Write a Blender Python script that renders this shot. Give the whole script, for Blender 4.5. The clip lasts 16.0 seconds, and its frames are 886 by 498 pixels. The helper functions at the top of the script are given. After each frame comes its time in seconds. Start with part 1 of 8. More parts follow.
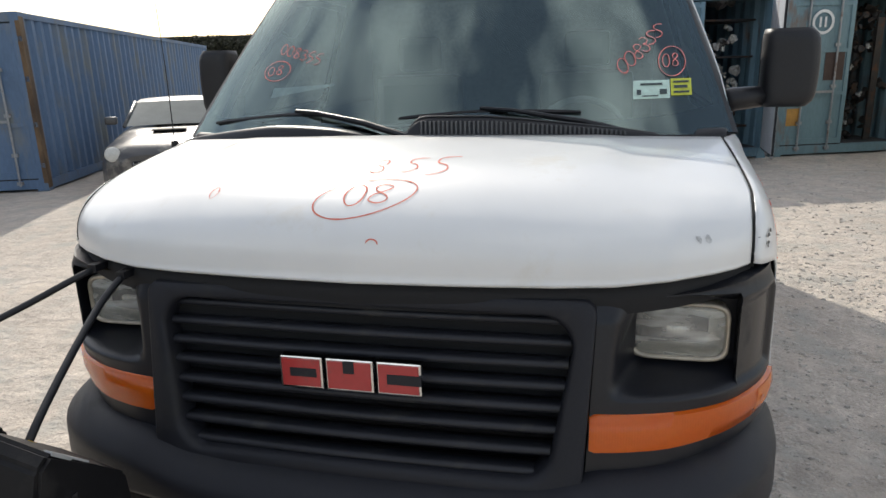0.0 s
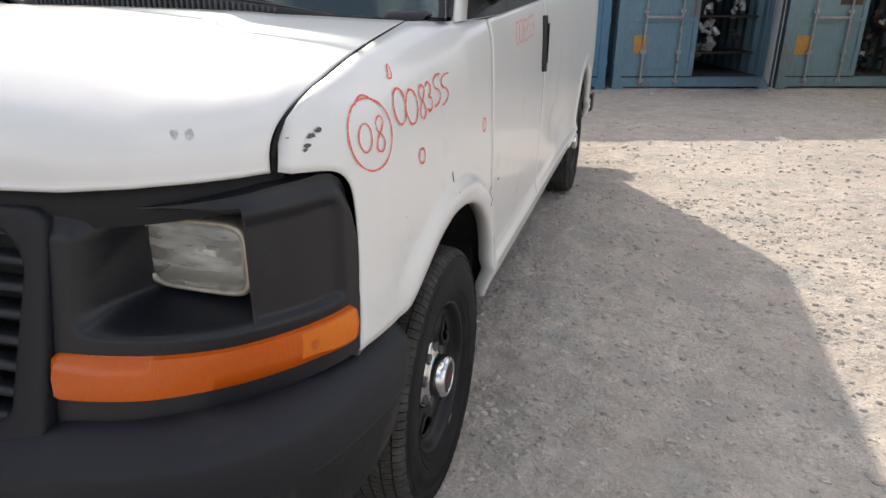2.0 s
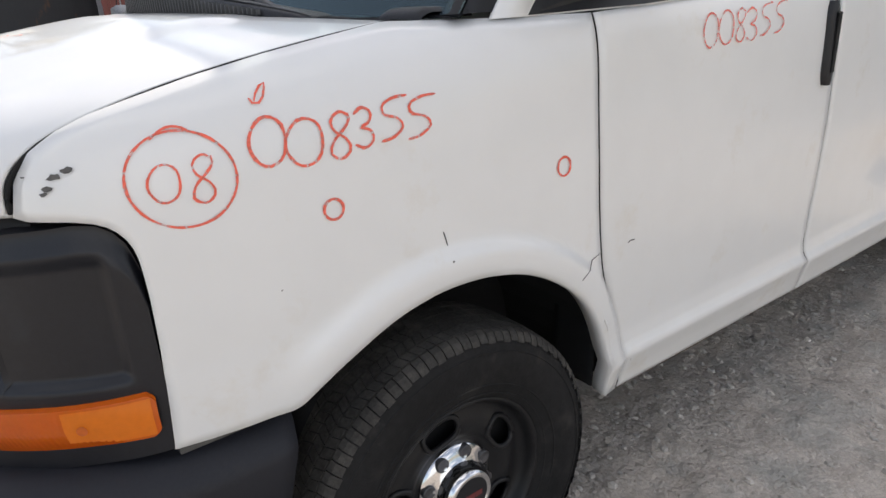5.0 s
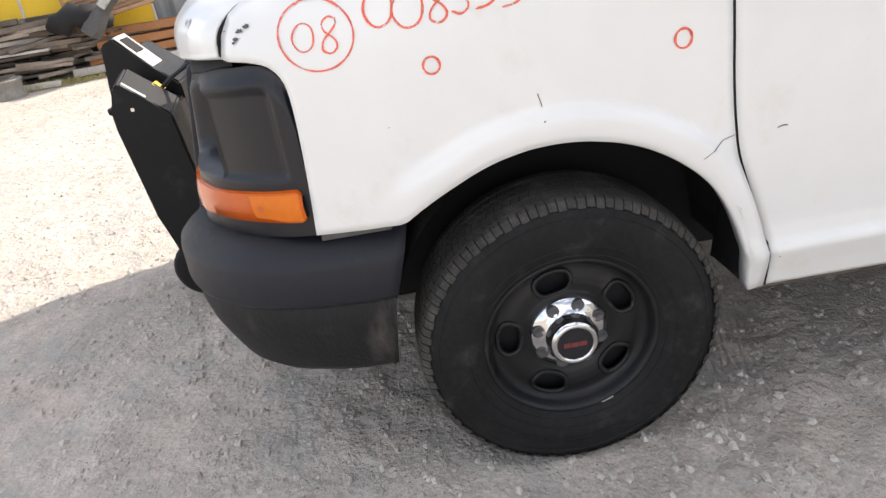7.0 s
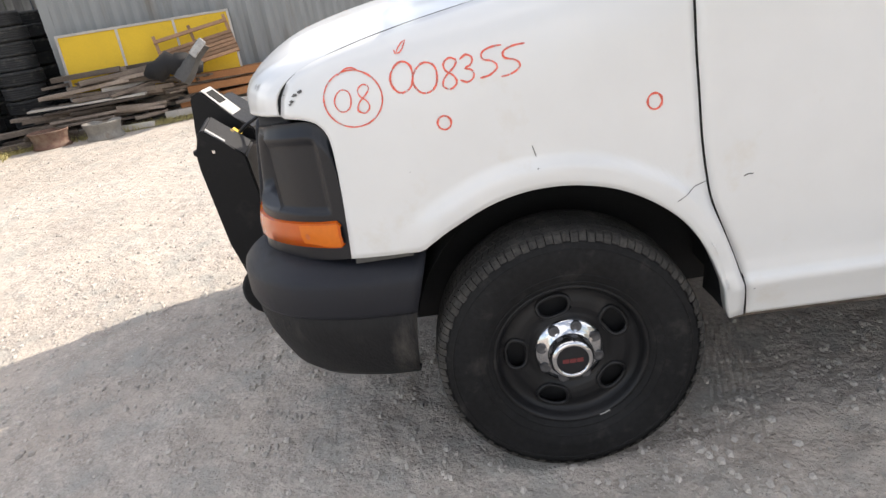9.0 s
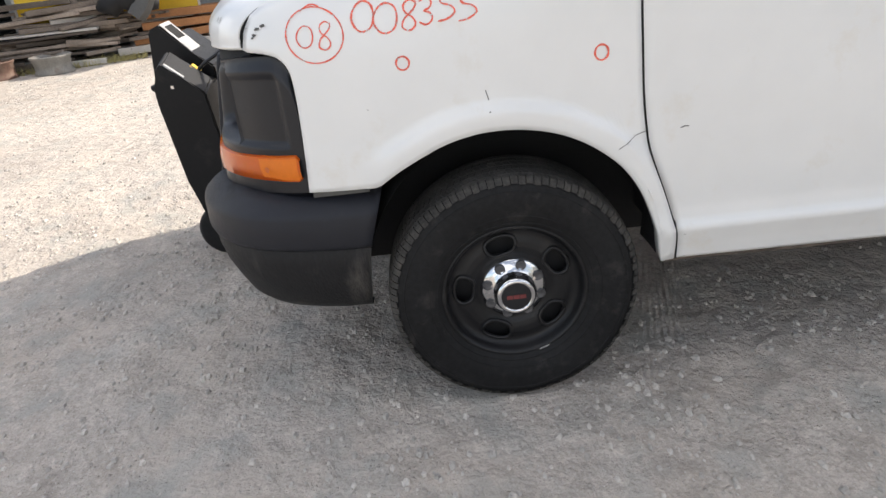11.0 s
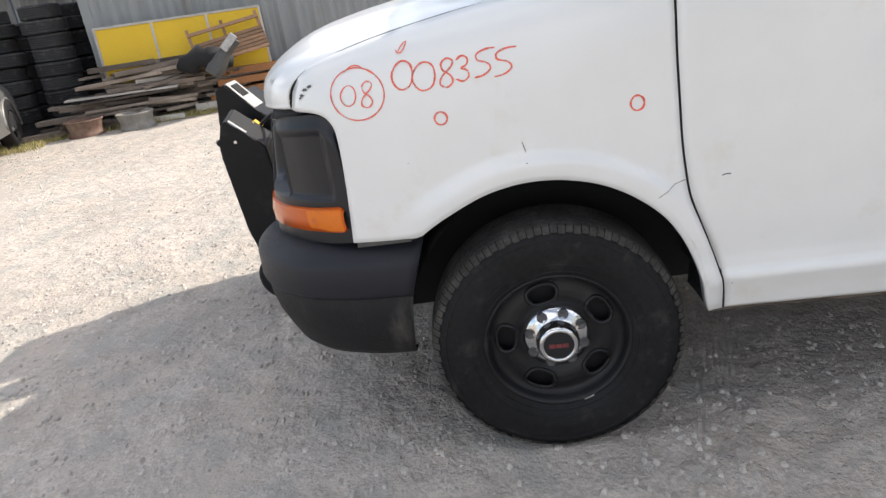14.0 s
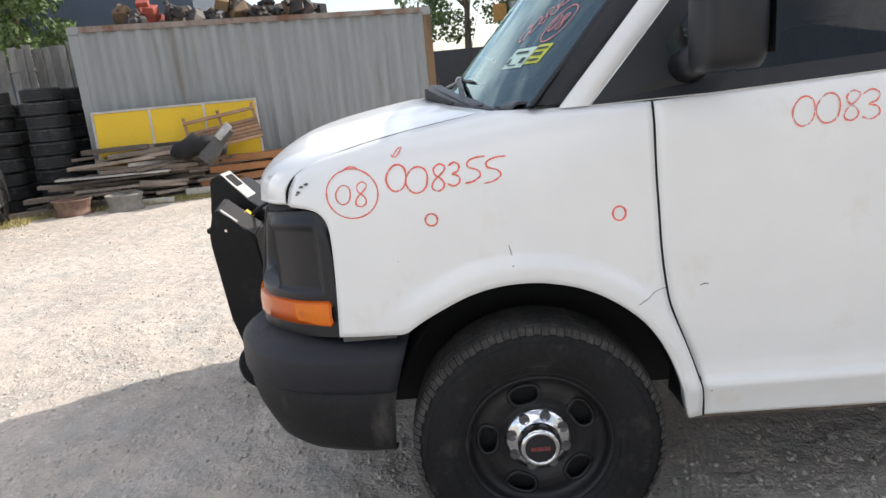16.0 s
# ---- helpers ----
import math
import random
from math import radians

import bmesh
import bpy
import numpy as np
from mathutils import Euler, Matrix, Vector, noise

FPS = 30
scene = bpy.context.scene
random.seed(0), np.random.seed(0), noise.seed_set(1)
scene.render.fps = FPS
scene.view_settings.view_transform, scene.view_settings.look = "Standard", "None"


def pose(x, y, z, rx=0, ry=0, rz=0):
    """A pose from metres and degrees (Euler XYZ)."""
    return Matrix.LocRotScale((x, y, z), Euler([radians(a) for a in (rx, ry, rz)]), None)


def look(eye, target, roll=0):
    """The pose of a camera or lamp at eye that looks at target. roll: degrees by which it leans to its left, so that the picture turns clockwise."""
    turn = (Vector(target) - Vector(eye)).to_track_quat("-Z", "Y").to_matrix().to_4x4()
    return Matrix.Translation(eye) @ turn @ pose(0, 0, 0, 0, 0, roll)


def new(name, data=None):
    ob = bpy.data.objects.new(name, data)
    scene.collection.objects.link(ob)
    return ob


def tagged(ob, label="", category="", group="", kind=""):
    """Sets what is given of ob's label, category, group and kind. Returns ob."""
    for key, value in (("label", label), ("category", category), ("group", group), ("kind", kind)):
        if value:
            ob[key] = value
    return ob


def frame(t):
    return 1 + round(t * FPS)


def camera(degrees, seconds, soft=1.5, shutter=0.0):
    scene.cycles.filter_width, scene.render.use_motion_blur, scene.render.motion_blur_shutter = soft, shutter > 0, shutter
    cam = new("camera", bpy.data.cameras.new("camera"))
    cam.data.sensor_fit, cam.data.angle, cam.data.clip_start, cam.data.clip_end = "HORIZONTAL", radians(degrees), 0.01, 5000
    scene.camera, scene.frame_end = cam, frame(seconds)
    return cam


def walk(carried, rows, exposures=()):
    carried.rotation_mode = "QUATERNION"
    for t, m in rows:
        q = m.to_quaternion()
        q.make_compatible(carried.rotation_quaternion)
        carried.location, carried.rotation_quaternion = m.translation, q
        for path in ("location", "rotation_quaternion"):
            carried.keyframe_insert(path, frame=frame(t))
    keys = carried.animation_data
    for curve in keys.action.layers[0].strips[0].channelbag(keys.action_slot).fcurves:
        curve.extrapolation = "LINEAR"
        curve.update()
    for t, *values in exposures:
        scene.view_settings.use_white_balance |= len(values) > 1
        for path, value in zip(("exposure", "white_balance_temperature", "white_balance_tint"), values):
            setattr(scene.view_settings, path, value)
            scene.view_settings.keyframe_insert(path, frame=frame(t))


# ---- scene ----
cam = camera(67.4, 16.0)
PATH = [
    (0, (0.526, -2.17, 1.58), (0.078, -0.291, 1.062), -1.7),
    (0.5, (0.815, -2.146, 1.542), (0.442, -0.217, 1.111), -0.3),
    (1, (1.111, -2.06, 1.476), (0.992, -0.15, 0.849), 1.6),
    (1.5, (1.274, -1.84, 1.43), (0.947, -0.05, 0.629), -1.1),
    (2, (1.43, -1.615, 1.44), (0.897, 0.168, 0.711), 0.3),
    (2.5, (1.704, -1.502, 1.442), (0.628, 0.105, 0.931), -1.9),
    (3, (1.802, -1.31, 1.433), (0.484, 0.106, 0.925), -4.7),
    (3.5, (1.779, -1.1, 1.427), (0.403, 0.201, 0.786), -3.1),
    (5.8, (2.175, -0.39, 1.362), (0.454, 0.27, 0.587), -5.2),
    (6, (2.249, -0.3, 1.341), (0.468, 0.077, 0.512), -8.2),
    (6.5, (2.252, -0.27, 1.302), (0.584, -0.217, 0.201), -15.9),
    (7, (2.297, -0.359, 1.344), (0.5, -0.263, 0.47), -8.6),
    (7.5, (2.329, -0.423, 1.362), (0.548, -0.215, 0.477), -4.3),
    (8, (2.417, -0.346, 1.382), (0.574, -0.294, 0.606), -6.5),
    (8.5, (2.51, -0.216, 1.366), (0.683, -0.409, 0.576), -12.1),
    (9, (2.581, -0.236, 1.416), (0.726, -0.322, 0.674), -9.4),
    (9.5, (2.656, -0.29, 1.395), (0.853, -0.206, 0.535), -6.1),
    (12, (2.694, -0.166, 1.408), (0.88, -0.245, 0.571), -7.0),
    (12.5, (2.701, -0.148, 1.408), (0.865, -0.282, 0.618), -8.0),
    (13, (2.716, -0.131, 1.419), (0.857, -0.268, 0.673), -9.3),
    (13.5, (2.706, -0.135, 1.415), (0.856, -0.251, 0.65), -8.8),
    (14, (2.71, -0.153, 1.421), (0.852, -0.312, 0.685), -8.4),
    (14.5, (2.721, -0.154, 1.422), (0.854, -0.268, 0.701), -8.0),
    (15, (2.727, -0.15, 1.422), (0.859, -0.195, 0.698), -7.5),
    (15.5, (2.725, -0.172, 1.433), (0.833, -0.291, 0.786), -7.3),
    (16, (2.742, -0.164, 1.452), (0.801, -0.24, 0.972), -5.4),
]
EXPOSURES = [(0.0, 0.46, 6650, 9), (1.5, 0.69, 6950, 13), (3.5, 0.76, 6800, 12), (6.0, 0.91, 6900, 13), (6.6, 1.40, 6900, 13), (7.2, 1.27, 6900, 13), (9.5, 1.07, 6850, 12), (12.5, 0.98, 6700, 11), (16.0, 0.96, 6650, 11)]
walk(cam, [(t, look(eye, target, roll)) for t, eye, target, roll in PATH], EXPOSURES)

# ---- world, sun ----
SUN_A, SUN_B = 0.76, -1.18          # shadow drift per metre of height, along x and y
world = bpy.data.worlds.new("sky")
scene.world = world
world.use_nodes = True
_n = world.node_tree.nodes
_sky = _n.new("ShaderNodeTexSky")
_sky.sky_type = "NISHITA"
_sky.sun_disc = False
_sky.sun_elevation = math.atan2(1, math.hypot(SUN_A, SUN_B))
_sky.sun_rotation = math.atan2(-SUN_A, -SUN_B)
_sky.air_density, _sky.dust_density, _sky.ozone_density = 1.0, 2.0, 1.0
SKY_STRENGTH, SUN_STRENGTH = 0.108, 3.0
# drifting clouds over the clear sky
_tc = _n.new("ShaderNodeTexCoord")
_mp = _n.new("ShaderNodeMapping")
_mp.inputs["Scale"].default_value = (1.6, 1.6, 3.4)
_mp.inputs["Location"].default_value = (5.5, 2.2, 0.6)
_cn = _n.new("ShaderNodeTexNoise")
_cn.inputs["Scale"].default_value, _cn.inputs["Detail"].default_value, _cn.inputs["Roughness"].default_value = 1.5, 7.0, 0.55
_cr = _n.new("ShaderNodeValToRGB")
_cr.color_ramp.elements[0].position, _cr.color_ramp.elements[1].position = 0.48, 0.68
_cr.color_ramp.elements[0].color = (0.10, 0.10, 0.10, 1)     # thin haze between the clouds
_cm = _n.new("ShaderNodeMix")
_cm.data_type = "RGBA"
_cm.inputs[7].default_value = (11.0, 11.1, 11.3, 1)
_l = world.node_tree.links
_l.new(_tc.outputs["Generated"], _mp.inputs[0])
_l.new(_mp.outputs[0], _cn.inputs["Vector"])
_l.new(_cn.outputs[0], _cr.inputs[0])
_l.new(_cr.outputs[0], _cm.inputs[0])
_l.new(_sky.outputs[0], _cm.inputs[6])
_l.new(_cm.outputs[2], _n["Background"].inputs[0])
_n["Background"].inputs[1].default_value = SKY_STRENGTH
sun = new("sun", bpy.data.lights.new("sun", "SUN"))
sun.data.energy, sun.data.angle, sun.data.color = SUN_STRENGTH, radians(0.6), (1.0, 0.95, 0.87)
sun.matrix_world = look((-SUN_A * 20, -SUN_B * 20, 20), (0, 0, 0))


# ---- materials ----
def mat(name, colour, rough=0.5, metal=0.0, vary=0.15, scale=6.0, fine=60.0, bump=0.0, bump_scale=40.0, spec=0.5, coat=0.0, dirt=None, dirt_amount=0.0, dirt_scale=3.0, rand=0.0, stretch=(1, 1, 1)):
    """A surface with colour variation at two scales, optional stains, relief and per-object difference."""
    m = bpy.data.materials.new(name)
    m.use_nodes = True
    t = m.node_tree
    n, l = t.nodes, t.links
    b = n["Principled BSDF"]
    b.inputs["Roughness"].default_value, b.inputs["Metallic"].default_value = rough, metal
    b.inputs["Specular IOR Level"].default_value = spec
    b.inputs["Coat Weight"].default_value = coat
    b.inputs["Coat Roughness"].default_value = 0.08
    tc = n.new("ShaderNodeTexCoord")
    mp = n.new("ShaderNodeMapping")
    mp.inputs["Scale"].default_value = stretch
    l.new(tc.outputs["Object"], mp.inputs[0])
    big, small = n.new("ShaderNodeTexNoise"), n.new("ShaderNodeTexNoise")
    big.inputs["Scale"].default_value, big.inputs["Detail"].default_value = scale, 4
    small.inputs["Scale"].default_value, small.inputs["Detail"].default_value = fine, 4
    l.new(mp.outputs[0], big.inputs["Vector"])
    l.new(mp.outputs[0], small.inputs["Vector"])
    add = n.new("ShaderNodeMath")
    add.operation = "ADD"
    l.new(big.outputs[0], add.inputs[0])
    l.new(small.outputs[0], add.inputs[1])
    rng = n.new("ShaderNodeMapRange")
    rng.inputs[1].default_value, rng.inputs[2].default_value = 0.6, 1.4
    rng.inputs[3].default_value, rng.inputs[4].default_value = 1 - vary, 1 + vary
    l.new(add.outputs[0], rng.inputs[0])
    mul = n.new("ShaderNodeVectorMath")
    mul.operation = "SCALE"
    mul.inputs[0].default_value = colour[:3]
    l.new(rng.outputs[0], mul.inputs["Scale"])
    out = mul.outputs[0]
    if rand:
        oi = n.new("ShaderNodeObjectInfo")
        r2 = n.new("ShaderNodeMapRange")
        r2.inputs[3].default_value, r2.inputs[4].default_value = 1 - rand, 1 + rand
        l.new(oi.outputs["Random"], r2.inputs[0])
        m2 = n.new("ShaderNodeVectorMath")
        m2.operation = "SCALE"
        l.new(out, m2.inputs[0])
        l.new(r2.outputs[0], m2.inputs["Scale"])
        out = m2.outputs[0]
    if dirt:
        dn = n.new("ShaderNodeTexNoise")
        dn.inputs["Scale"].default_value, dn.inputs["Detail"].default_value, dn.inputs["Roughness"].default_value = dirt_scale, 6, 0.65
        l.new(mp.outputs[0], dn.inputs["Vector"])
        cr = n.new("ShaderNodeValToRGB")
        cr.color_ramp.elements[0].position, cr.color_ramp.elements[1].position = 0.62 - 0.3 * dirt_amount, 0.78 - 0.22 * dirt_amount
        l.new(dn.outputs[0], cr.inputs[0])
        mx = n.new("ShaderNodeMix")
        mx.data_type = "RGBA"
        mx.inputs[7].default_value = (*dirt, 1)
        l.new(cr.outputs[0], mx.inputs[0])
        l.new(out, mx.inputs[6])
        out = mx.outputs[2]
        rr = n.new("ShaderNodeMapRange")
        rr.inputs[3].default_value, rr.inputs[4].default_value = rough, min(1.0, rough + 0.35)
        l.new(cr.outputs[0], rr.inputs[0])
        l.new(rr.outputs[0], b.inputs["Roughness"])
    l.new(out, b.inputs["Base Color"])
    if bump:
        bn = n.new("ShaderNodeTexNoise")
        bn.inputs["Scale"].default_value, bn.inputs["Detail"].default_value = bump_scale, 5
        l.new(mp.outputs[0], bn.inputs["Vector"])
        bp = n.new("ShaderNodeBump")
        bp.inputs["Strength"].default_value, bp.inputs["Distance"].default_value = min(1.0, bump), 0.01
        l.new(bn.outputs[0], bp.inputs["Height"])
        l.new(bp.outputs[0], b.inputs["Normal"])
    return m


def glass_mat(name, tint, rough=0.0, dim=1.0, ior=1.52):
    """Thin glass: lets tinted light through and mirrors by Fresnel."""
    m = bpy.data.materials.new(name)
    m.use_nodes = True
    n, l = m.node_tree.nodes, m.node_tree.links
    n.remove(n["Principled BSDF"])
    tr, gl, fr, mx = n.new("ShaderNodeBsdfTransparent"), n.new("ShaderNodeBsdfGlossy"), n.new("ShaderNodeFresnel"), n.new("ShaderNodeMixShader")
    tr.inputs[0].default_value = (*tint, 1)
    gl.inputs["Roughness"].default_value = rough
    gl.inputs[0].default_value = (dim, dim, dim, 1)
    fr.inputs[0].default_value = ior
    l.new(fr.outputs[0], mx.inputs[0])
    l.new(tr.outputs[0], mx.inputs[1])
    l.new(gl.outputs[0], mx.inputs[2])
    l.new(mx.outputs[0], n["Material Output"].inputs[0])
    return m


M_WHITE = mat("white_van_paint", (0.735, 0.735, 0.72), 0.34, vary=0.03, scale=1.5, fine=9, spec=0.5, coat=0.55, dirt=(0.68, 0.65, 0.59), dirt_amount=0.10, dirt_scale=5)
M_BLACKP = mat("black_trim_plastic", (0.0105, 0.011, 0.0135), 0.42, vary=0.25, scale=5, fine=120, bump=0.10, bump_scale=500, spec=0.4, dirt=(0.035, 0.034, 0.033), dirt_amount=0.12, dirt_scale=7)
M_BUMPER = mat("textured_bumper_plastic", (0.013, 0.014, 0.019), 0.46, vary=0.2, scale=4, fine=200, bump=0.22, bump_scale=700, spec=0.32, dirt=(0.035, 0.034, 0.033), dirt_amount=0.16, dirt_scale=6)
M_PANEL = mat("satin_black_plastic", (0.0085, 0.0095, 0.0135), 0.38, vary=0.25, scale=5, fine=120, bump=0.05, bump_scale=400, spec=0.42, dirt=(0.027, 0.027, 0.029), dirt_amount=0.12, dirt_scale=6)
M_DIRTYB = mat("scuffed_lower_plastic", (0.011, 0.011, 0.012), 0.6, vary=0.35, scale=9, fine=90, bump=0.3, bump_scale=150, spec=0.3, dirt=(0.070, 0.064, 0.057), dirt_amount=0.32, dirt_scale=9, stretch=(1, 1, 0.35))
M_LOUVRE = mat("dusty_grey_plastic", (0.07, 0.072, 0.076), 0.5, vary=0.25, scale=12, fine=150)
M_GRILLE = mat("grille_plastic", (0.018, 0.019, 0.024), 0.42, spec=0.36, vary=0.2, scale=6, fine=150, dirt=(0.05, 0.048, 0.045), dirt_amount=0.15, dirt_scale=10)
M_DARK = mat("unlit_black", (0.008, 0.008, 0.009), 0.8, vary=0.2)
M_GAP = mat("panel_gap", (0.006, 0.006, 0.006), 0.9, vary=0.1)
M_TYRE = mat("tyre_rubber", (0.0115, 0.0115, 0.012), 0.66, vary=0.45, scale=5, fine=60, bump=0.12, bump_scale=200, dirt=(0.045, 0.042, 0.039), dirt_amount=0.16, dirt_scale=10, spec=0.2)
M_TREAD = mat("dusty_tread_rubber", (0.058, 0.055, 0.051), 0.9, vary=0.35, scale=14, fine=120, bump=0.25, bump_scale=160, dirt=(0.10, 0.093, 0.083), dirt_amount=0.32, dirt_scale=14, spec=0.2)
M_RIM = mat("black_steel_rim", (0.011, 0.011, 0.012), 0.42, vary=0.25, scale=7, fine=120, bump=0.05, bump_scale=90, spec=0.3, dirt=(0.04, 0.037, 0.034), dirt_amount=0.15, dirt_scale=12)
M_CHROME = mat("chrome", (0.66, 0.66, 0.67), 0.11, 1.0, vary=0.08, scale=12, fine=80, dirt=(0.22, 0.2, 0.18), dirt_amount=0.1, dirt_scale=30)
M_REDEMB = mat("red_enamel", (0.42, 0.035, 0.035), 0.32, vary=0.12, coat=0.4, dirt=(0.25, 0.06, 0.05), dirt_amount=0.15, dirt_scale=40)
def wax_mat(name, colour, cover):
    """Waxy strokes that skip over the paint in places."""
    m = mat(name, colour, 0.75, vary=0.22, scale=30, fine=300, spec=0.2)
    n, l = m.node_tree.nodes, m.node_tree.links
    tc, no, mr = n.new("ShaderNodeTexCoord"), n.new("ShaderNodeTexNoise"), n.new("ShaderNodeMapRange")
    no.inputs["Scale"].default_value, no.inputs["Detail"].default_value = 130, 5
    mr.inputs[1].default_value, mr.inputs[2].default_value, mr.inputs[3].default_value = 0.62 - 0.4 * cover, 0.80 - 0.4 * cover, 0.25 * cover
    l.new(tc.outputs["Object"], no.inputs["Vector"])
    l.new(no.outputs[0], mr.inputs[0])
    l.new(mr.outputs[0], n["Principled BSDF"].inputs["Alpha"])
    return m


M_ROD0 = mat("bare_worn_steel", (0.32, 0.31, 0.30), 0.5, 0.5, vary=0.4, scale=60, fine=200)
M_NUT = mat("grey_nut_steel", (0.10, 0.10, 0.105), 0.4, 0.6, vary=0.3, scale=60)
M_REDDULL = mat("dull_red_print", (0.16, 0.03, 0.03), 0.5, vary=0.2)
M_CHALK = wax_mat("red_wax_crayon", (0.80, 0.15, 0.10), 0.75)
M_CHALKD = wax_mat("thin_wax_crayon", (0.76, 0.17, 0.13), 0.62)
M_CHALKS = wax_mat("pink_wax_crayon", (0.80, 0.27, 0.24), 0.9)
M_CHALKF = wax_mat("faded_wax_crayon", (0.70, 0.20, 0.14), 1.0)
M_CHIP = mat("bare_paint_chip", (0.10, 0.095, 0.09), 0.7, vary=0.4, scale=50, fine=200)
M_LINING = mat("pale_headlining", (0.55, 0.55, 0.52), 0.9, vary=0.1)
M_BULK = mat("grey_bulkhead", (0.48, 0.50, 0.48), 0.7, vary=0.2)
M_CABIN = mat("cabin_trim", (0.27, 0.28, 0.27), 0.8, vary=0.2, bump=0.1)
M_SEAT = mat("grey_seat_cloth", (0.20, 0.205, 0.20), 0.95, vary=0.2, bump=0.2, bump_scale=300)
M_WSGLASS = glass_mat("windscreen_glass", (0.74, 0.86, 0.83), ior=2.15)
for _q in M_WSGLASS.node_tree.nodes:
    if _q.type == "BSDF_GLOSSY":
        _q.inputs[0].default_value = (0.74, 0.95, 0.96, 1)      # green-blue heat-shield tint
M_TINT = glass_mat("tinted_side_glass", (0.30, 0.34, 0.33), ior=1.45)


def amber_mat():
    m = mat("amber_lens", (0.55, 0.100, 0.005), 0.14, vary=0.07, scale=7, fine=90, spec=0.5)
    n, l = m.node_tree.nodes, m.node_tree.links
    b = n["Principled BSDF"]
    b.inputs["Subsurface Weight"].default_value = 0.25
    b.inputs["Subsurface Radius"].default_value = (0.02, 0.006, 0.002)
    tc, w, bp = n.new("ShaderNodeTexCoord"), n.new("ShaderNodeTexWave"), n.new("ShaderNodeBump")
    w.bands_direction = "X"
    w.inputs["Scale"].default_value = 55
    bp.inputs["Strength"].default_value, bp.inputs["Distance"].default_value = 0.07, 0.004
    l.new(tc.outputs["Object"], w.inputs["Vector"])
    l.new(w.outputs[1], bp.inputs["Height"])
    l.new(bp.outputs[0], b.inputs["Normal"])
    return m


M_AMBER = amber_mat()
M_AMBER2 = mat("amber_reflector", (0.68, 0.165, 0.010), 0.18, vary=0.08, scale=14, fine=90, spec=0.4)
M_LAMPGLASS = glass_mat("painted_glint_lamp_glass", (0.94, 0.94, 0.91), 0.10, ior=1.7)
_n2, _l2 = M_LAMPGLASS.node_tree.nodes, M_LAMPGLASS.node_tree.links
_w2, _b2, _t2, _d2, _x2 = _n2.new("ShaderNodeTexWave"), _n2.new("ShaderNodeBump"), _n2.new("ShaderNodeTexCoord"), _n2.new("ShaderNodeBsdfDiffuse"), _n2.new("ShaderNodeMixShader")
_w2.inputs["Scale"].default_value, _w2.inputs["Distortion"].default_value = 42, 0.6
_b2.inputs["Strength"].default_value, _b2.inputs["Distance"].default_value = 0.5, 0.004
_d2.inputs[0].default_value = (0.80, 0.78, 0.72, 1)     # pale diffuse colour painted for the bright reflections in the lens
_l2.new(_t2.outputs["Object"], _w2.inputs["Vector"])
_l2.new(_w2.outputs["Fac"], _b2.inputs["Height"])
for _q in _n2:
    if _q.type == "BSDF_GLOSSY":
        _l2.new(_b2.outputs[0], _q.inputs["Normal"])
_src2 = _n2["Material Output"].inputs[0].links[0].from_socket
_l2.new(_src2, _x2.inputs[1])
_l2.new(_d2.outputs[0], _x2.inputs[2])
_l2.new(_x2.outputs[0], _n2["Material Output"].inputs[0])
# level streaks where the painted reflections grow brighter or dimmer
_m2, _h2, _r2 = _n2.new("ShaderNodeMapping"), _n2.new("ShaderNodeTexNoise"), _n2.new("ShaderNodeMapRange")
_m2.inputs["Scale"].default_value = (0.32, 0.5, 1.5)
_h2.inputs["Scale"].default_value, _h2.inputs["Detail"].default_value = 26, 3
_r2.inputs[1].default_value, _r2.inputs[2].default_value, _r2.inputs[3].default_value, _r2.inputs[4].default_value = 0.38, 0.66, 0.10, 0.50
_l2.new(_t2.outputs["Object"], _m2.inputs[0])
_l2.new(_m2.outputs[0], _h2.inputs["Vector"])
_l2.new(_h2.outputs[0], _r2.inputs[0])
_l2.new(_r2.outputs[0], _x2.inputs[0])
M_REFLECTOR = mat("lamp_reflector", (0.88, 0.86, 0.80), 0.24, 0.55, vary=0.18, scale=22, fine=60, bump=0.45, bump_scale=30, stretch=(1, 1, 0.5))


# ---- mesh helpers ----
def finish(ob, material, smooth=True):
    for one in (material if isinstance(material, (list, tuple)) else [material]):
        ob.data.materials.append(one)
    if smooth:
        for p in ob.data.polygons:
            p.use_smooth = True
    return ob


def part(name, bm, material, parent=None, label="", smooth=False, angle=None):
    """Links a bmesh as one mesh object, under a thing or a part if one is given."""
    me = bpy.data.meshes.new(name)
    bmesh.ops.recalc_face_normals(bm, faces=bm.faces)
    bm.to_mesh(me)
    bm.free()
    ob = finish(new(name, me), material, smooth or angle is not None)
    if angle is not None:
        me.set_sharp_from_angle(angle=radians(angle))
    if parent is not None:
        ob.parent = parent
    if label:
        ob["label"] = label
    return ob


def root(name, label, category, m=None, group="", kind=""):
    ob = new(name)
    if m is not None:
        ob.matrix_world = m
    return tagged(ob, label, category, group, kind)


def box(bm, x0, x1, y0, y1, z0, z1, m=None, bevel=0.0):
    vs = [bm.verts.new((x, y, z)) for x in (x0, x1) for y in (y0, y1) for z in (z0, z1)]
    fs = [bm.faces.new([vs[i] for i in f]) for f in ((0, 1, 3, 2), (4, 6, 7, 5), (0, 4, 5, 1), (2, 3, 7, 6), (0, 2, 6, 4), (1, 5, 7, 3))]
    if m is not None:
        for v in vs:
            v.co = m @ v.co
    if bevel:
        bmesh.ops.bevel(bm, geom=list({e for f in fs for e in f.edges}), offset=bevel, segments=2, affect="EDGES", profile=0.6)
    return bm


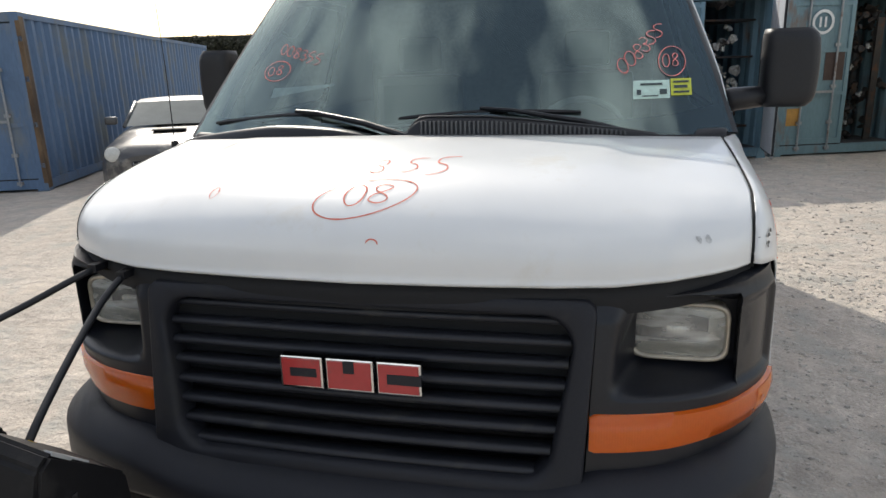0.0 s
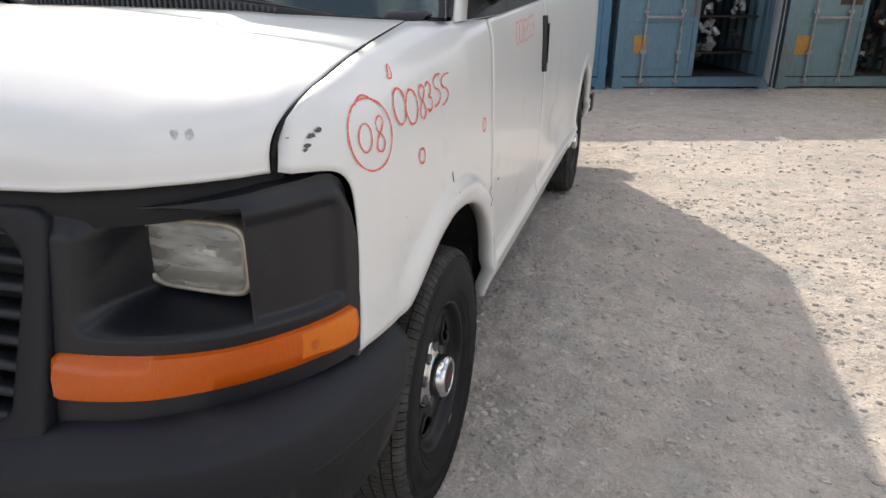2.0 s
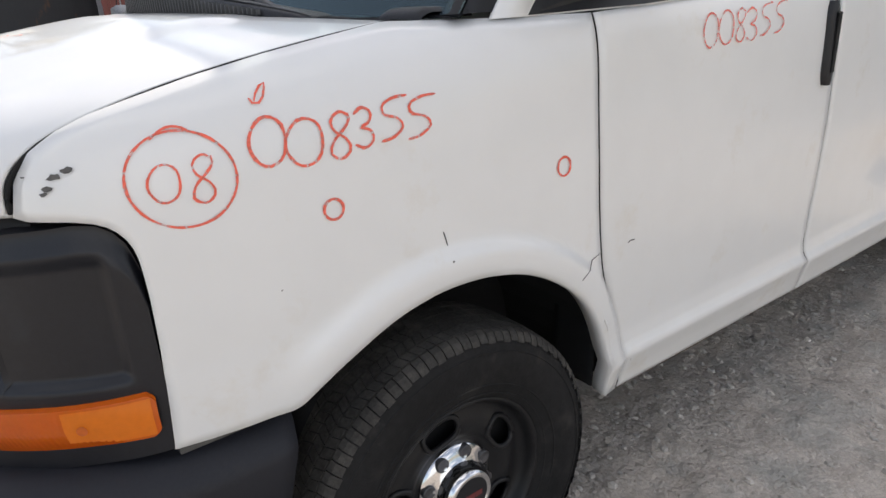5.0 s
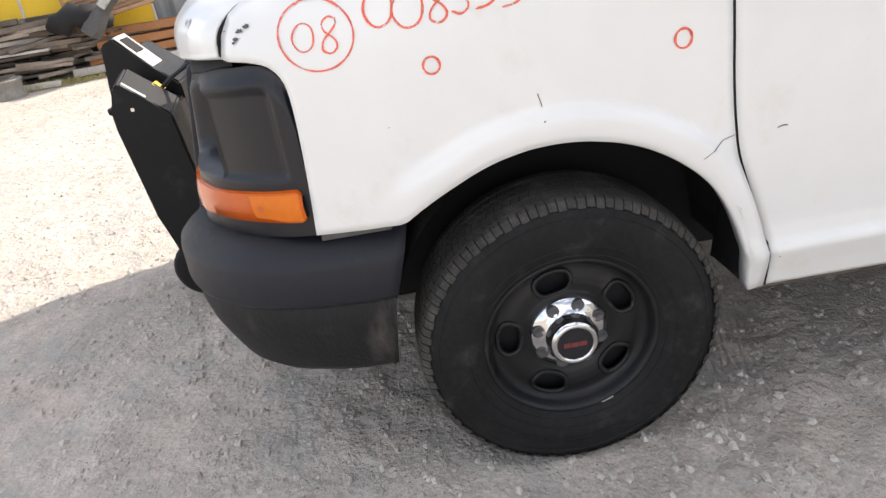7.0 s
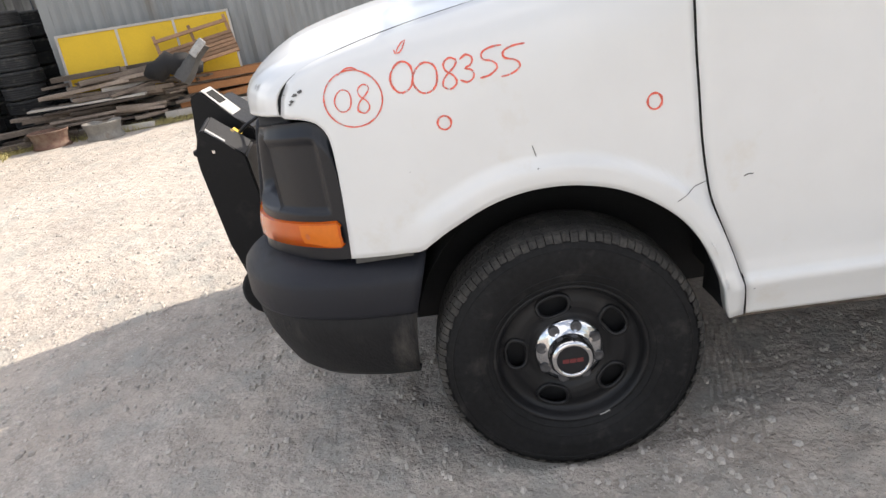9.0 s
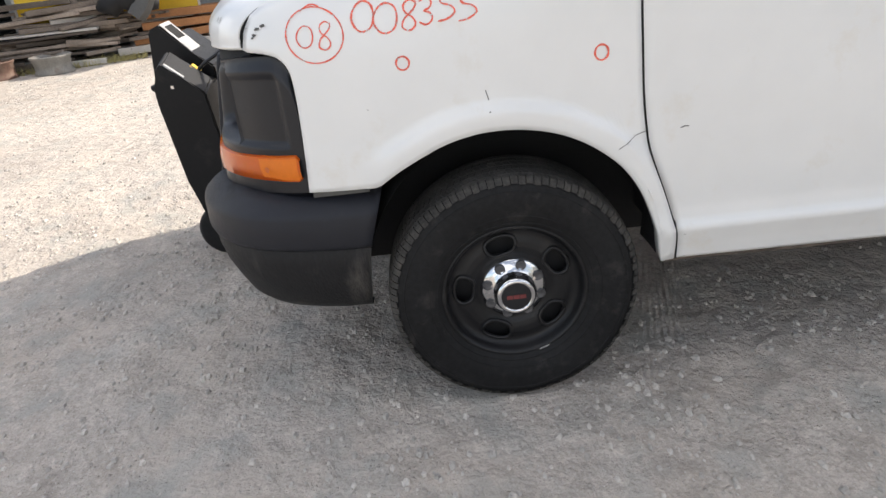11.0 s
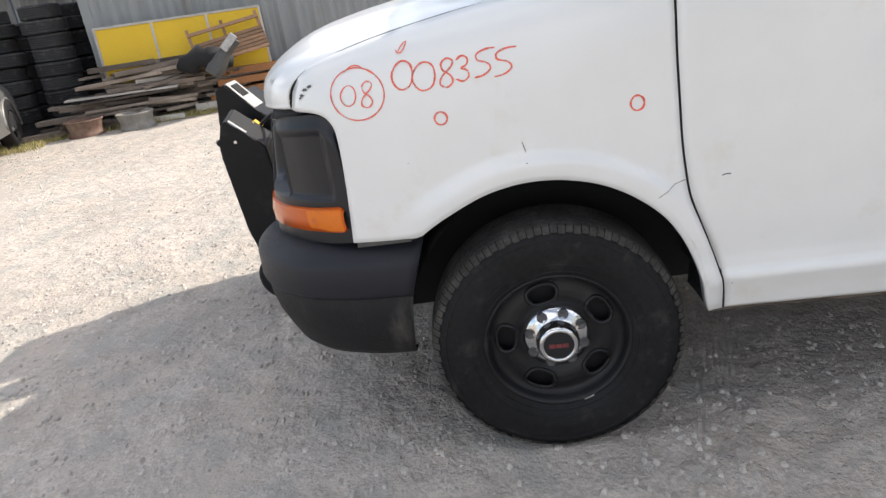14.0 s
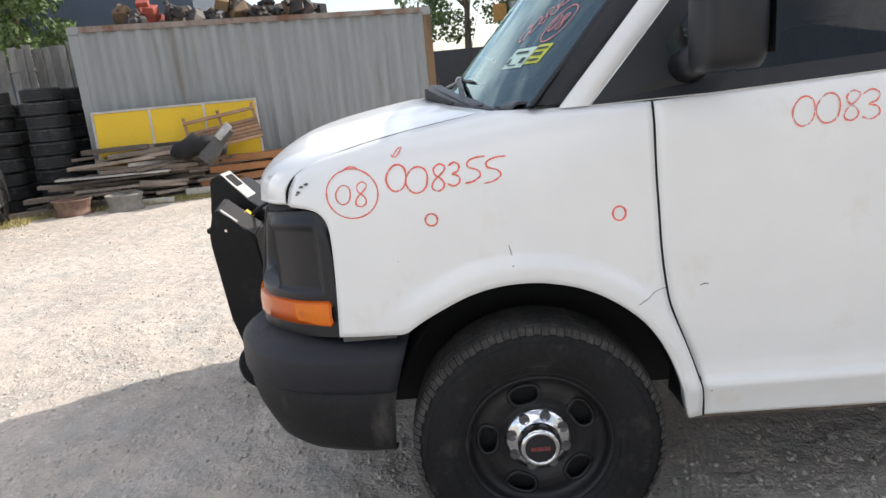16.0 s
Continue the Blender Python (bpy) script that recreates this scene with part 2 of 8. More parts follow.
def grid(bm, pts, close_u=False, close_v=False):
    """Quads over a 2D list of points."""
    vs = [[bm.verts.new(p) for p in row] for row in pts]
    nu, nv = len(vs), len(vs[0])
    for i in range(nu if close_u else nu - 1):
        for j in range(nv if close_v else nv - 1):
            a, b, c, d = vs[i][j], vs[(i + 1) % nu][j], vs[(i + 1) % nu][(j + 1) % nv], vs[i][(j + 1) % nv]
            if len({a, b, c, d}) == 4:
                bm.faces.new((a, b, c, d))
    return vs


def lathe(bm, profile, axis, centre, segments=48):
    """Turns (along, radius) pairs round an axis ('x' or 'z') at a centre."""
    c = Vector(centre)
    rows = []
    for a, r in profile:
        row = []
        for k in range(segments):
            w = 2 * math.pi * k / segments
            p = Vector((a, r * math.cos(w), r * math.sin(w))) if axis == "x" else Vector((r * math.cos(w), r * math.sin(w), a))
            row.append(c + p)
        rows.append(row)
    return grid(bm, rows, close_v=True)


def tube(bm, pts, radius, sides=8, flat=1.0, caps=True):
    """A tube along points; radius a number or one per point."""
    pts = [Vector(p) for p in pts]
    rows = []
    up = Vector((0.02, 0.1, 1))
    for i, p in enumerate(pts):
        d = (pts[min(i + 1, len(pts) - 1)] - pts[max(i - 1, 0)]).normalized()
        a = d.cross(up)
        if a.length < 1e-3:
            a = d.cross(Vector((1, 0, 0)))
        a.normalize()
        b = a.cross(d).normalized()
        r = radius[i] if isinstance(radius, (list, tuple)) else radius
        rows.append([p + r * (math.cos(w) * a + flat * math.sin(w) * b) for w in (2 * math.pi * k / sides for k in range(sides))])
    vs = grid(bm, rows, close_v=True)
    if caps:
        bm.faces.new(vs[0])
        bm.faces.new(vs[-1][::-1])
    return bm


def spline(pts, n, closed=False):
    """n points, evenly spaced, along a smooth curve through the points."""
    p = [np.array(q, float) for q in pts]
    k = len(p)
    dense = []
    for i in range(k if closed else k - 1):
        p0 = p[(i - 1) % k] if closed or i else 2 * p[0] - p[1]
        p1, p2 = p[i], p[(i + 1) % k]
        p3 = p[(i + 2) % k] if closed or i + 2 < k else 2 * p[-1] - p[-2]
        for s in np.linspace(0, 1, 12, endpoint=False):
            dense.append(0.5 * (2 * p1 + (p2 - p0) * s + (2 * p0 - 5 * p1 + 4 * p2 - p3) * s * s + (3 * p1 - p0 - 3 * p2 + p3) * s**3))
    dense.append(p[0] if closed else p[-1])
    return resample(dense, n, closed)


def resample(pts, n, closed=False):
    d = np.array(pts)
    run = np.r_[0, np.cumsum(np.linalg.norm(np.diff(d, axis=0), axis=1))]
    want = np.linspace(0, run[-1], n, endpoint=not closed)
    return [np.array([np.interp(w, run, d[:, a]) for a in range(d.shape[1])]) for w in want]


def coons(bottom, top, left, right, surf):
    """A patch between four boundary curves in a plane, laid on a surface. bottom and top run alike, left and right go upwards."""
    nu, nv = len(bottom), len(left)
    c00, c10, c01, c11 = bottom[0], bottom[-1], top[0], top[-1]
    out = []
    for i in range(nu):
        u = i / (nu - 1)
        row = []
        for j in range(nv):
            v = j / (nv - 1)
            p = (1 - v) * bottom[i] + v * top[i] + (1 - u) * left[j] + u * right[j]
            p = p - ((1 - u) * (1 - v) * c00 + u * (1 - v) * c10 + (1 - u) * v * c01 + u * v * c11)
            row.append(surf(*p))
        out.append(row)
    return out


def mirrored(pts):
    return [[(-p[0], p[1], p[2]) for p in row] for row in pts]


def solid(ob, thickness, offset=-1.0):
    md = ob.modifiers.new("thickness", "SOLIDIFY")
    md.thickness, md.offset = thickness, offset
    return ob


def smoothstep(a, b, x):
    t = min(1.0, max(0.0, (x - a) / (b - a)))
    return t * t * (3 - 2 * t)


def place(ob, m):
    ob.matrix_world = m
    return ob


# ---- the van: front axle at y = 0, nose towards -y, centre line x = 0 ----
def W(y):
    """Half-width of the body along its length."""
    return float(np.interp(y, [-0.69, -0.673, -0.64, -0.60, -0.557, -0.50, -0.44, -0.26, 0.0, 0.3, 3.9, 4.25, 4.42, 4.5], [0.865, 0.88, 0.908, 0.930, 0.945, 0.958, 0.968, 0.980, 0.990, 0.998, 1.0, 0.985, 0.93, 0.83]))


def seam_z(y):
    """Height of the shoulder: the bonnet's edge, then the belt line."""
    return float(np.interp(y, [-0.69, -0.675, -0.66, -0.635, -0.60, -0.56, -0.517, -0.42, -0.30, -0.19, -0.084, 0.02, 0.1, 0.345, 1.34, 4.5], [1.125, 1.163, 1.205, 1.241, 1.263, 1.279, 1.291, 1.314, 1.337, 1.354, 1.370, 1.366, 1.364, 1.360, 1.402, 1.41]))


def seam_x(y):
    return float(np.interp(y, [-0.69, -0.673, -0.62, -0.517, -0.084, 0.1, 0.345, 4.5], [0.853, 0.858, 0.869, 0.880, 0.880, 0.940, 0.972, 0.976]))


def S(y, z):
    """A point of the van's left flank."""
    w = W(y)
    low = float(np.interp(z, [0.40, 0.50, 0.556, 0.566, 0.580, 0.62, 0.80, 0.95], [-0.045, -0.018, 0.003, 0.001, -0.010, -0.014, -0.005, 0.0]))
    low *= smoothstep(0.2, 0.5, y) if z < 0.9 else 1.0
    d = max(0.0, seam_z(y) - z)
    frac = 0.78 * (1 - math.exp(-d / 0.045)) + 0.22 * (1 - (1 - min(1.0, d / 0.42)) ** 1.6)
    xs = min(seam_x(y), w)
    x = xs + (w - xs) * frac + low
    if y > 4.2:
        x = min(x, w)
    return (x, y, z)


van = root("van", "white cargo van with black grille and bumper, marked in red crayon", "van")

# bonnet
def hood_front(x):
    a = abs(x)
    y = float(np.interp(a, [0, 0.25, 0.45, 0.57, 0.68, 0.77, 0.82, 0.858], [-0.868, -0.862, -0.848, -0.832, -0.800, -0.752, -0.715, -0.673]))
    z = float(np.interp(a, [0, 0.45, 0.57, 0.7, 0.858], [1.144, 1.147, 1.149, 1.157, 1.165]))
    return y, z


def hood_rear(x):
    a = abs(x)
    return -0.285 + 0.215 * (a / 0.88) ** 2, 1.398 - 0.028 * (a / 0.88) ** 2


def hood_at(u, s):
    x0 = 0.853 * u
    y0, z0 = hood_front(x0)
    x1 = 0.872 * u
    y1, z1 = hood_rear(x1)
    x = x0 + (x1 - x0) * min(1.0, s / 0.26)
    y = y0 + (y1 - y0) * s
    rise = s ** (0.27 + 0.10 * abs(u) ** 2)
    z = z0 + (z1 - z0) * rise
    # raised centre field with soft shoulders
    crease = smoothstep(0.25, 0.65, s)
    z += 0.011 * smoothstep(0.0, 0.30, s) * (1 - smoothstep(0.50 + 0.11 * crease, 0.80 - 0.09 * crease, abs(u))) * (1 - 0.7 * smoothstep(0.85, 1.0, s))
    return (x, y, z)


bm = bmesh.new()
us = [math.copysign(1 - (1 - abs(k)) ** 1.3, k) for k in np.linspace(-1, 1, 97)]
ss = [0.0] + [(k / 44) ** 2.6 for k in range(1, 45)]
pts = [[hood_at(u, s) for s in ss] for u in us]
lip = []
for row in pts:
    p0 = row[0]
    lip.append([(p0[0] * 0.985, p0[1] + 0.03, p0[2] - 0.012), (p0[0] * 0.996, p0[1] + 0.004, p0[2] - 0.010), (p0[0], p0[1] - 0.002, p0[2] - 0.003)] + row)
grid(bm, lip)
solid(part("bonnet", bm, M_WHITE, van, smooth=True), 0.006)
# dark rubber seal along the bonnet's side edges
for sgn in (1, -1):
    bm = bmesh.new()
    line, rows = [], []
    for s_ in [(k / 60) ** 1.8 for k in range(61)]:
        p = hood_at(sgn, s_)
        steep = 1 - smoothstep(0.0, 0.12, s_)
        line.append((p[0] + sgn * 0.0035, p[1] + 0.006 * steep, p[2] - 0.0035))
        rows.append([(p[0] - sgn * 0.02, p[1] + 0.012 * steep, p[2] - 0.014), (p[0] + sgn * 0.004, p[1] + 0.012 * steep, p[2] - 0.014), (p[0] + sgn * 0.012, p[1] + 0.022 * steep, p[2] - 0.022)])
    grid(bm, rows)
    tube(bm, line, 0.0040, 6)
    part("bonnet_gap", bm, M_GAP, van, smooth=True)


def on_hood(x, y):
    """Height of the bonnet's skin at a place."""
    lo, hi = 0.0, 1.0
    for _ in range(24):
        mid = (lo + hi) / 2
        u = max(-1.0, min(1.0, x / (0.853 + 0.019 * min(1.0, mid / 0.26))))
        if hood_at(u, mid)[1] < y:
            lo = mid
        else:
            hi = mid
    return hood_at(u, lo)[2]


# front wings
ARCH = [(-0.362, 0.776), (-0.31, 0.812), (-0.253, 0.843), (-0.18, 0.877), (-0.11, 0.897), (-0.035, 0.905), (0.041, 0.901), (0.12, 0.884), (0.189, 0.855), (0.255, 0.812), (0.31, 0.761), (0.355, 0.695), (0.391, 0.617), (0.412, 0.55), (0.424, 0.497), (0.436, 0.445)]
SEAM = [(0.474, 0.450), (0.470, 0.50), (0.454, 0.58), (0.424, 0.67), (0.398, 0.74), (0.374, 0.81), (0.364, 0.862), (0.352, 0.96), (0.346, 1.07), (0.340, 1.20), (0.339, 1.358)]
LAMPEDGE = [(-0.556, 0.772), (-0.550, 0.86), (-0.545, 0.96), (-0.544, 1.05), (-0.550, 1.105), (-0.572, 1.135), (-0.605, 1.147), (-0.640, 1.151), (-0.672, 1.153)]
TOPEDGE = [(-0.672, 1.157)] + [(y, seam_z(y)) for y in (-0.66, -0.648, -0.635, -0.618, -0.60, -0.58, -0.56, -0.517, -0.47, -0.42, -0.30, -0.19, -0.084, 0.0, 0.1, 0.2, 0.339)]


def wing_surf(y, z):
    x, y, z = S(y, z)
    # flared lip round the wheel opening
    d = min(math.hypot(y - a, z - b) for a, b in ARCH_DENSE)
    if -0.42 < y < 0.47:
        edge = smoothstep(-0.42, -0.30, y)
        edge *= smoothstep(0.44, 0.66, z)
        x += edge * (0.016 * (1 - smoothstep(0.050, 0.078, d)) - 0.005 * (1 - smoothstep(0.0, 0.02, d)))
    return (x, y, z)


ARCH_DENSE = [tuple(p) for p in spline(ARCH, 60)]


nb = 72
bottom = resample([(-0.556, 0.772), (-0.362, 0.776)] + [tuple(p) for p in spline(ARCH, 60)][1:] + [(0.474, 0.450)], nb)
top = resample(TOPEDGE, nb)
left = resample([tuple(p) for p in spline(LAMPEDGE, 40)], 34)
left[0], left[-1] = bottom[0], top[0]
right = resample([tuple(p) for p in spline(SEAM, 40)], 34)
right[0], right[-1] = bottom[-1], top[-1]
wing = coons(bottom, top, left, right, wing_surf)
# turn the panel inwards at its lower edge
wing = [[(row[0][0] - 0.045, row[0][1] * 1.0, row[0][2] + 0.004), (row[0][0] - 0.012, row[0][1], row[0][2] - 0.004)] + row for row in wing]
for sgn, pts in ((1, wing), (-1, mirrored(wing))):
    bm = bmesh.new()
    grid(bm, pts)
    solid(part("front_wing", bm, M_WHITE, van, smooth=True), 0.004)

# front doors
DOOR_R = [(1.385, 0.440), (1.372, 0.50), (1.352, 0.60), (1.345, 0.75), (1.348, 1.0), (1.345, 1.25), (1.340, 1.402)]


def door_surf(y, z):
    x, y, z = S(y, z)
    return (x, y, z)


bottom = resample([(0.481, 0.452), (1.382, 0.440)], 40)
top = resample([(0.346, 1.360), (1.340, 1.402)], 40)
left = resample([tuple(p + np.array((0.007, 0))) for p in spline(SEAM, 40)], 84)
right = resample([tuple(p) for p in spline(DOOR_R, 40)], 84)
left[0], left[-1], right[0], right[-1] = bottom[0], top[0], bottom[-1], top[-1]
door_pts = coons(bottom, top, left, right, door_surf)


def upper(y, z):
    """The window zone above the belt line, leaning in towards the roof."""
    zb = seam_z(y)
    t = max(0.0, (z - zb) / (1.96 - zb))
    x = seam_x(y) - 0.155 * t - 0.03 * t * t
    if y > 4.0:
        x = min(x, W(y) - 0.02)
    return (x, y, z)


WS_SLOPE = 0.90           # run of the windscreen per metre of rise


def pillar_y(z, off=0.0):
    return 0.104 + off + (z - 1.364) * WS_SLOPE + 0.10 * max(0, z - 1.6) ** 2


# flank behind the door with the rear wheel opening
RARCH = [(2.965, 0.44), (2.98, 0.56), (3.02, 0.70), (3.10, 0.82), (3.20, 0.895), (3.32, 0.93), (3.45, 0.94), (3.58, 0.925), (3.70, 0.885), (3.80, 0.82), (3.87, 0.73), (3.91, 0.62), (3.925, 0.50)]


def dent(y, z):
    """Crash dents behind the door."""
    d = 0.030 * math.exp(-(((y - 1.95) / 0.30) ** 2 + ((z - 0.80 + 0.10 * (y - 1.95)) / 0.11) ** 2))
    d += 0.014 * math.exp(-(((y - 2.3) / 0.22) ** 2 + ((z - 0.68) / 0.08) ** 2))
    d -= 0.006 * math.exp(-(((y - 1.75) / 0.10) ** 2 + ((z - 0.93) / 0.12) ** 2))
    return d


def flank_surf(y, z):
    x, y, z = S(y, z)
    d = min(math.hypot(y - a, z - b) for a, b in RARCH_D)
    if 2.85 < y < 4.05:
        x += 0.009 * (1 - smoothstep(0.04, 0.08, d))
    return (x - dent(y, z), y, z)


RARCH_D = [tuple(p) for p in spline(RARCH, 40)]
bottom = resample([(1.390, 0.438), (2.2, 0.438), (2.93, 0.44)] + RARCH_D + [(3.95, 0.48), (4.5, 0.50)], 130)
top = resample([(1.347, 1.403), (4.5, 1.41)], 130)
left = resample([tuple(p + np.array((0.007, 0))) for p in spline(DOOR_R, 40)], 84)
right = resample([(4.5, 0.50), (4.5, 1.41)], 84)
left[0], left[-1] = bottom[0], top[0]
flank = coons(bottom, top, left, right, flank_surf)
flank = [[(r[0][0] - 0.05, r[0][1], r[0][2])] + r for r in flank]

# upper flank from the door to the rear corner
upflank = [[upper(y, seam_z(y) + (1.965 - seam_z(y)) * k / 10) for k in range(11)] for y in np.linspace(1.347, 4.5, 60)]


def roof_pt(y, k):
    """Across the roof from gutter (k=0) over the crown (k=1)."""
    e = upper(y, 1.965)
    nose = smoothstep(0.66, 1.05, y)
    drop = 0.11 * (1 - nose) ** 2
    w = 1 - (1 - k) ** 1.0
    x = e[0] * math.cos(w * math.pi / 2) ** 0.8
    z = 1.965 + (0.115 - drop) * math.sin(w * math.pi / 2) ** 0.85
    if y > 4.3:
        z -= 0.25 * (y - 4.3)
    return (x, y - 0.27 * (1 - nose) * (1 - min(1.0, x / e[0]) ** 2.2), z)


roof_rows = []
for y in np.r_[np.linspace(0.665, 1.1, 10), np.linspace(1.2, 4.5, 30)]:
    half = [roof_pt(y, k / 14) for k in range(15)]
    roof_rows.append(half + [(-p[0], p[1], p[2]) for p in half[-2::-1]])
bm = bmesh.new()
grid(bm, roof_rows)
solid(part("roof", bm, M_WHITE, van, smooth=True), 0.006)

for sgn in (1, -1):
    fl = flank if sgn > 0 else mirrored(flank)
    uf = upflank if sgn > 0 else mirrored(upflank)
    bm = bmesh.new()
    grid(bm, fl)
    grid(bm, uf)
    solid(part("body_side", bm, M_WHITE, van, "white side panel, dented above the sill", smooth=True), 0.004)

# rear end
bm = bmesh.new()
rows = []
for z in np.linspace(0.5, 1.41, 12):
    rows.append([(S(4.5, z)[0] * c, 4.5 + 0.05 * (1 - abs(c)), z) for c in np.linspace(-1, 1, 13)])
for z in np.linspace(1.46, 2.03, 8):
    w = upper(4.5, min(z, 1.965))[0] * (1 - 0.25 * smoothstep(1.93, 2.06, z))
    rows.append([(w * c, 4.5 + 0.05 * (1 - abs(c)), z) for c in np.linspace(-1, 1, 13)])
grid(bm, rows)
solid(part("rear_door", bm, M_WHITE, van, smooth=True), 0.004)
bm = bmesh.new()
box(bm, -0.98, 0.98, 4.50, 4.68, 0.42, 0.58, bevel=0.02)
part("rear_bumper", bm, M_BUMPER, van)

# rear quarter window, dark glass in a black frame
for sgn in (1, -1):
    bm = bmesh.new()
    rows = [[(sgn * (upper(y, z)[0] + 0.006), y, z) for z in np.linspace(1.50, 1.86, 8)] for y in np.linspace(3.30, 4.0, 12)]
    grid(bm, rows)
    w = solid(part("rear_quarter_window", bm, M_BLACKP, van), 0.006)
    bm = bmesh.new()
    rows = [[(sgn * (upper(y, z)[0] + 0.011), y, z) for z in np.linspace(1.53, 1.83, 8)] for y in np.linspace(3.33, 3.97, 12)]
    grid(bm, rows)
    part("pane", bm, mat("dark_quarter_glass", (0.02, 0.024, 0.026), 0.05, vary=0.1) if sgn > 0 else bpy.data.materials["dark_quarter_glass"], w)

# front doors with black window surround, glass and handle
def frame_ring(bm, outer, inner, thick, fn):
    """A ring between two loops of equal length in the flank's plane."""
    rows = [[fn(*o), fn(*i)] for o, i in zip(outer, inner)]
    n = len(rows)
    vs = [[bm.verts.new(p) for p in r] for r in rows]
    back = [[bm.verts.new((p[0] - math.copysign(thick, p[0]), p[1], p[2])) for p in r] for r in rows]
    for i in range(n):
        j = (i + 1) % n
        bm.faces.new((vs[i][0], vs[j][0], vs[j][1], vs[i][1]))
        bm.faces.new((vs[i][1], vs[j][1], back[j][1], back[i][1]))
        bm.faces.new((vs[i][0], back[i][0], back[j][0], vs[j][0]))


for sgn in (1, -1):
    bm = bmesh.new()
    line = [p + np.array((0.0035, 0)) for p in spline(SEAM, 40)]
    grid(bm, [[(sgn * (S(p[0], p[1])[0] - 0.0015), p[0] - 0.0055, p[1]), (sgn * (S(p[0], p[1])[0] - 0.0035), p[0], p[1]), (sgn * (S(p[0], p[1])[0] - 0.0015), p[0] + 0.0055, p[1])] for p in line])
    part("door_gap", bm, M_GAP, van)
    bm = bmesh.new()
    line = [p + np.array((0.0035, 0)) for p in spline(DOOR_R, 40)]
    grid(bm, [[(sgn * (S(p[0], p[1])[0] - 0.003), p[0] - 0.005, p[1]), (sgn * (S(p[0], p[1])[0] - 0.003), p[0] + 0.005, p[1])] for p in line])
    part("door_gap", bm, M_GAP, van)

ZT = 1.915
win_in = [(pillar_y(1.415, 0.27), 1.418)] + [(y, seam_z(y) + 0.045) for y in (0.55, 0.7, 0.85, 1.0, 1.15, 1.26)] + [(1.292, 1.475), (1.296, 1.6), (1.296, 1.75), (1.285, 1.84), (1.25, ZT - 0.03)] + [(1.1, ZT - 0.025), (0.95, ZT - 0.025)] + [(pillar_y(z, 0.16), z) for z in (1.87, 1.78, 1.68, 1.58, 1.50)]
win_out = [(pillar_y(1.364, 0.085), 1.364)] + [(y, seam_z(y) + 0.002) for y in (0.5, 0.7, 0.85, 1.0, 1.15, 1.27)] + [(1.315, 1.44), (1.325, 1.6), (1.325, 1.75), (1.318, 1.86), (1.29, ZT)] + [(1.1, ZT + 0.005), (0.95, ZT + 0.005)] + [(pillar_y(z, 0.085), z) for z in (1.89, 1.78, 1.68, 1.56, 1.46)]
win_body = [(pillar_y(1.364, 0.08), 1.361)] + [(y, seam_z(y) - 0.001) for y in (0.5, 0.7, 0.85, 1.0, 1.15, 1.28)] + [(1.340, 1.42), (1.340, 1.6), (1.340, 1.75), (1.340, 1.90), (1.340, 1.955)] + [(1.1, 1.960), (0.93, 1.960)] + [(pillar_y(z, 0.078), z) for z in (1.93, 1.78, 1.68, 1.56, 1.46)]

for sgn in (1, -1):
    bm = bmesh.new()
    grid(bm, door_pts if sgn > 0 else mirrored(door_pts))
    door = solid(part("front_door", bm, M_WHITE, van, "white front door with a fixed black window surround", smooth=True), 0.004)

    def lay(off):
        return lambda y, z: (sgn * (upper(y, z)[0] + off), y, z)

    bm = bmesh.new()
    frame_ring(bm, win_out, win_in, 0.03, lay(0.004))
    part("window_surround", bm, M_BLACKP, door, "black plastic window surround")
    bm = bmesh.new()
    frame_ring(bm, win_body, win_out, 0.03, lay(0.001))
    part("window_frame", bm, M_WHITE, door)
    bm = bmesh.new()
    vs = [bm.verts.new(lay(-0.014)(*p)) for p in win_in]
    bm.faces.new(vs)
    part("window_glass", bm, M_TINT, door)
    # door handle: recessed dark upright pull
    bm = bmesh.new()
    rows = []
    for k in range(13):
        a = k / 12
        z = 1.115 + 0.225 * a
        half = 0.026 * min(1.0, math.sin(math.pi * min(max(a, 0.04), 0.96)) * 3) ** 0.6
        x = S(1.31, z)[0]
        rows.append([(sgn * (x + h), 1.292 + half * c, z) for c, h in ((-1, -0.002), (-0.8, 0.014), (0, 0.020), (0.8, 0.014), (1, -0.002))])
    grid(bm, rows)
    part("door_handle", bm, M_BLACKP, door, "black upright door handle", smooth=True)
    bm = bmesh.new()
    box(bm, 0, 0.004, 1.290, 1.306, 1.15, 1.31, Matrix.Translation((sgn * (S(1.31, 1.22)[0] + 0.0185), -0.006, 0)))
    part("handle_recess", bm, M_GAP, door)

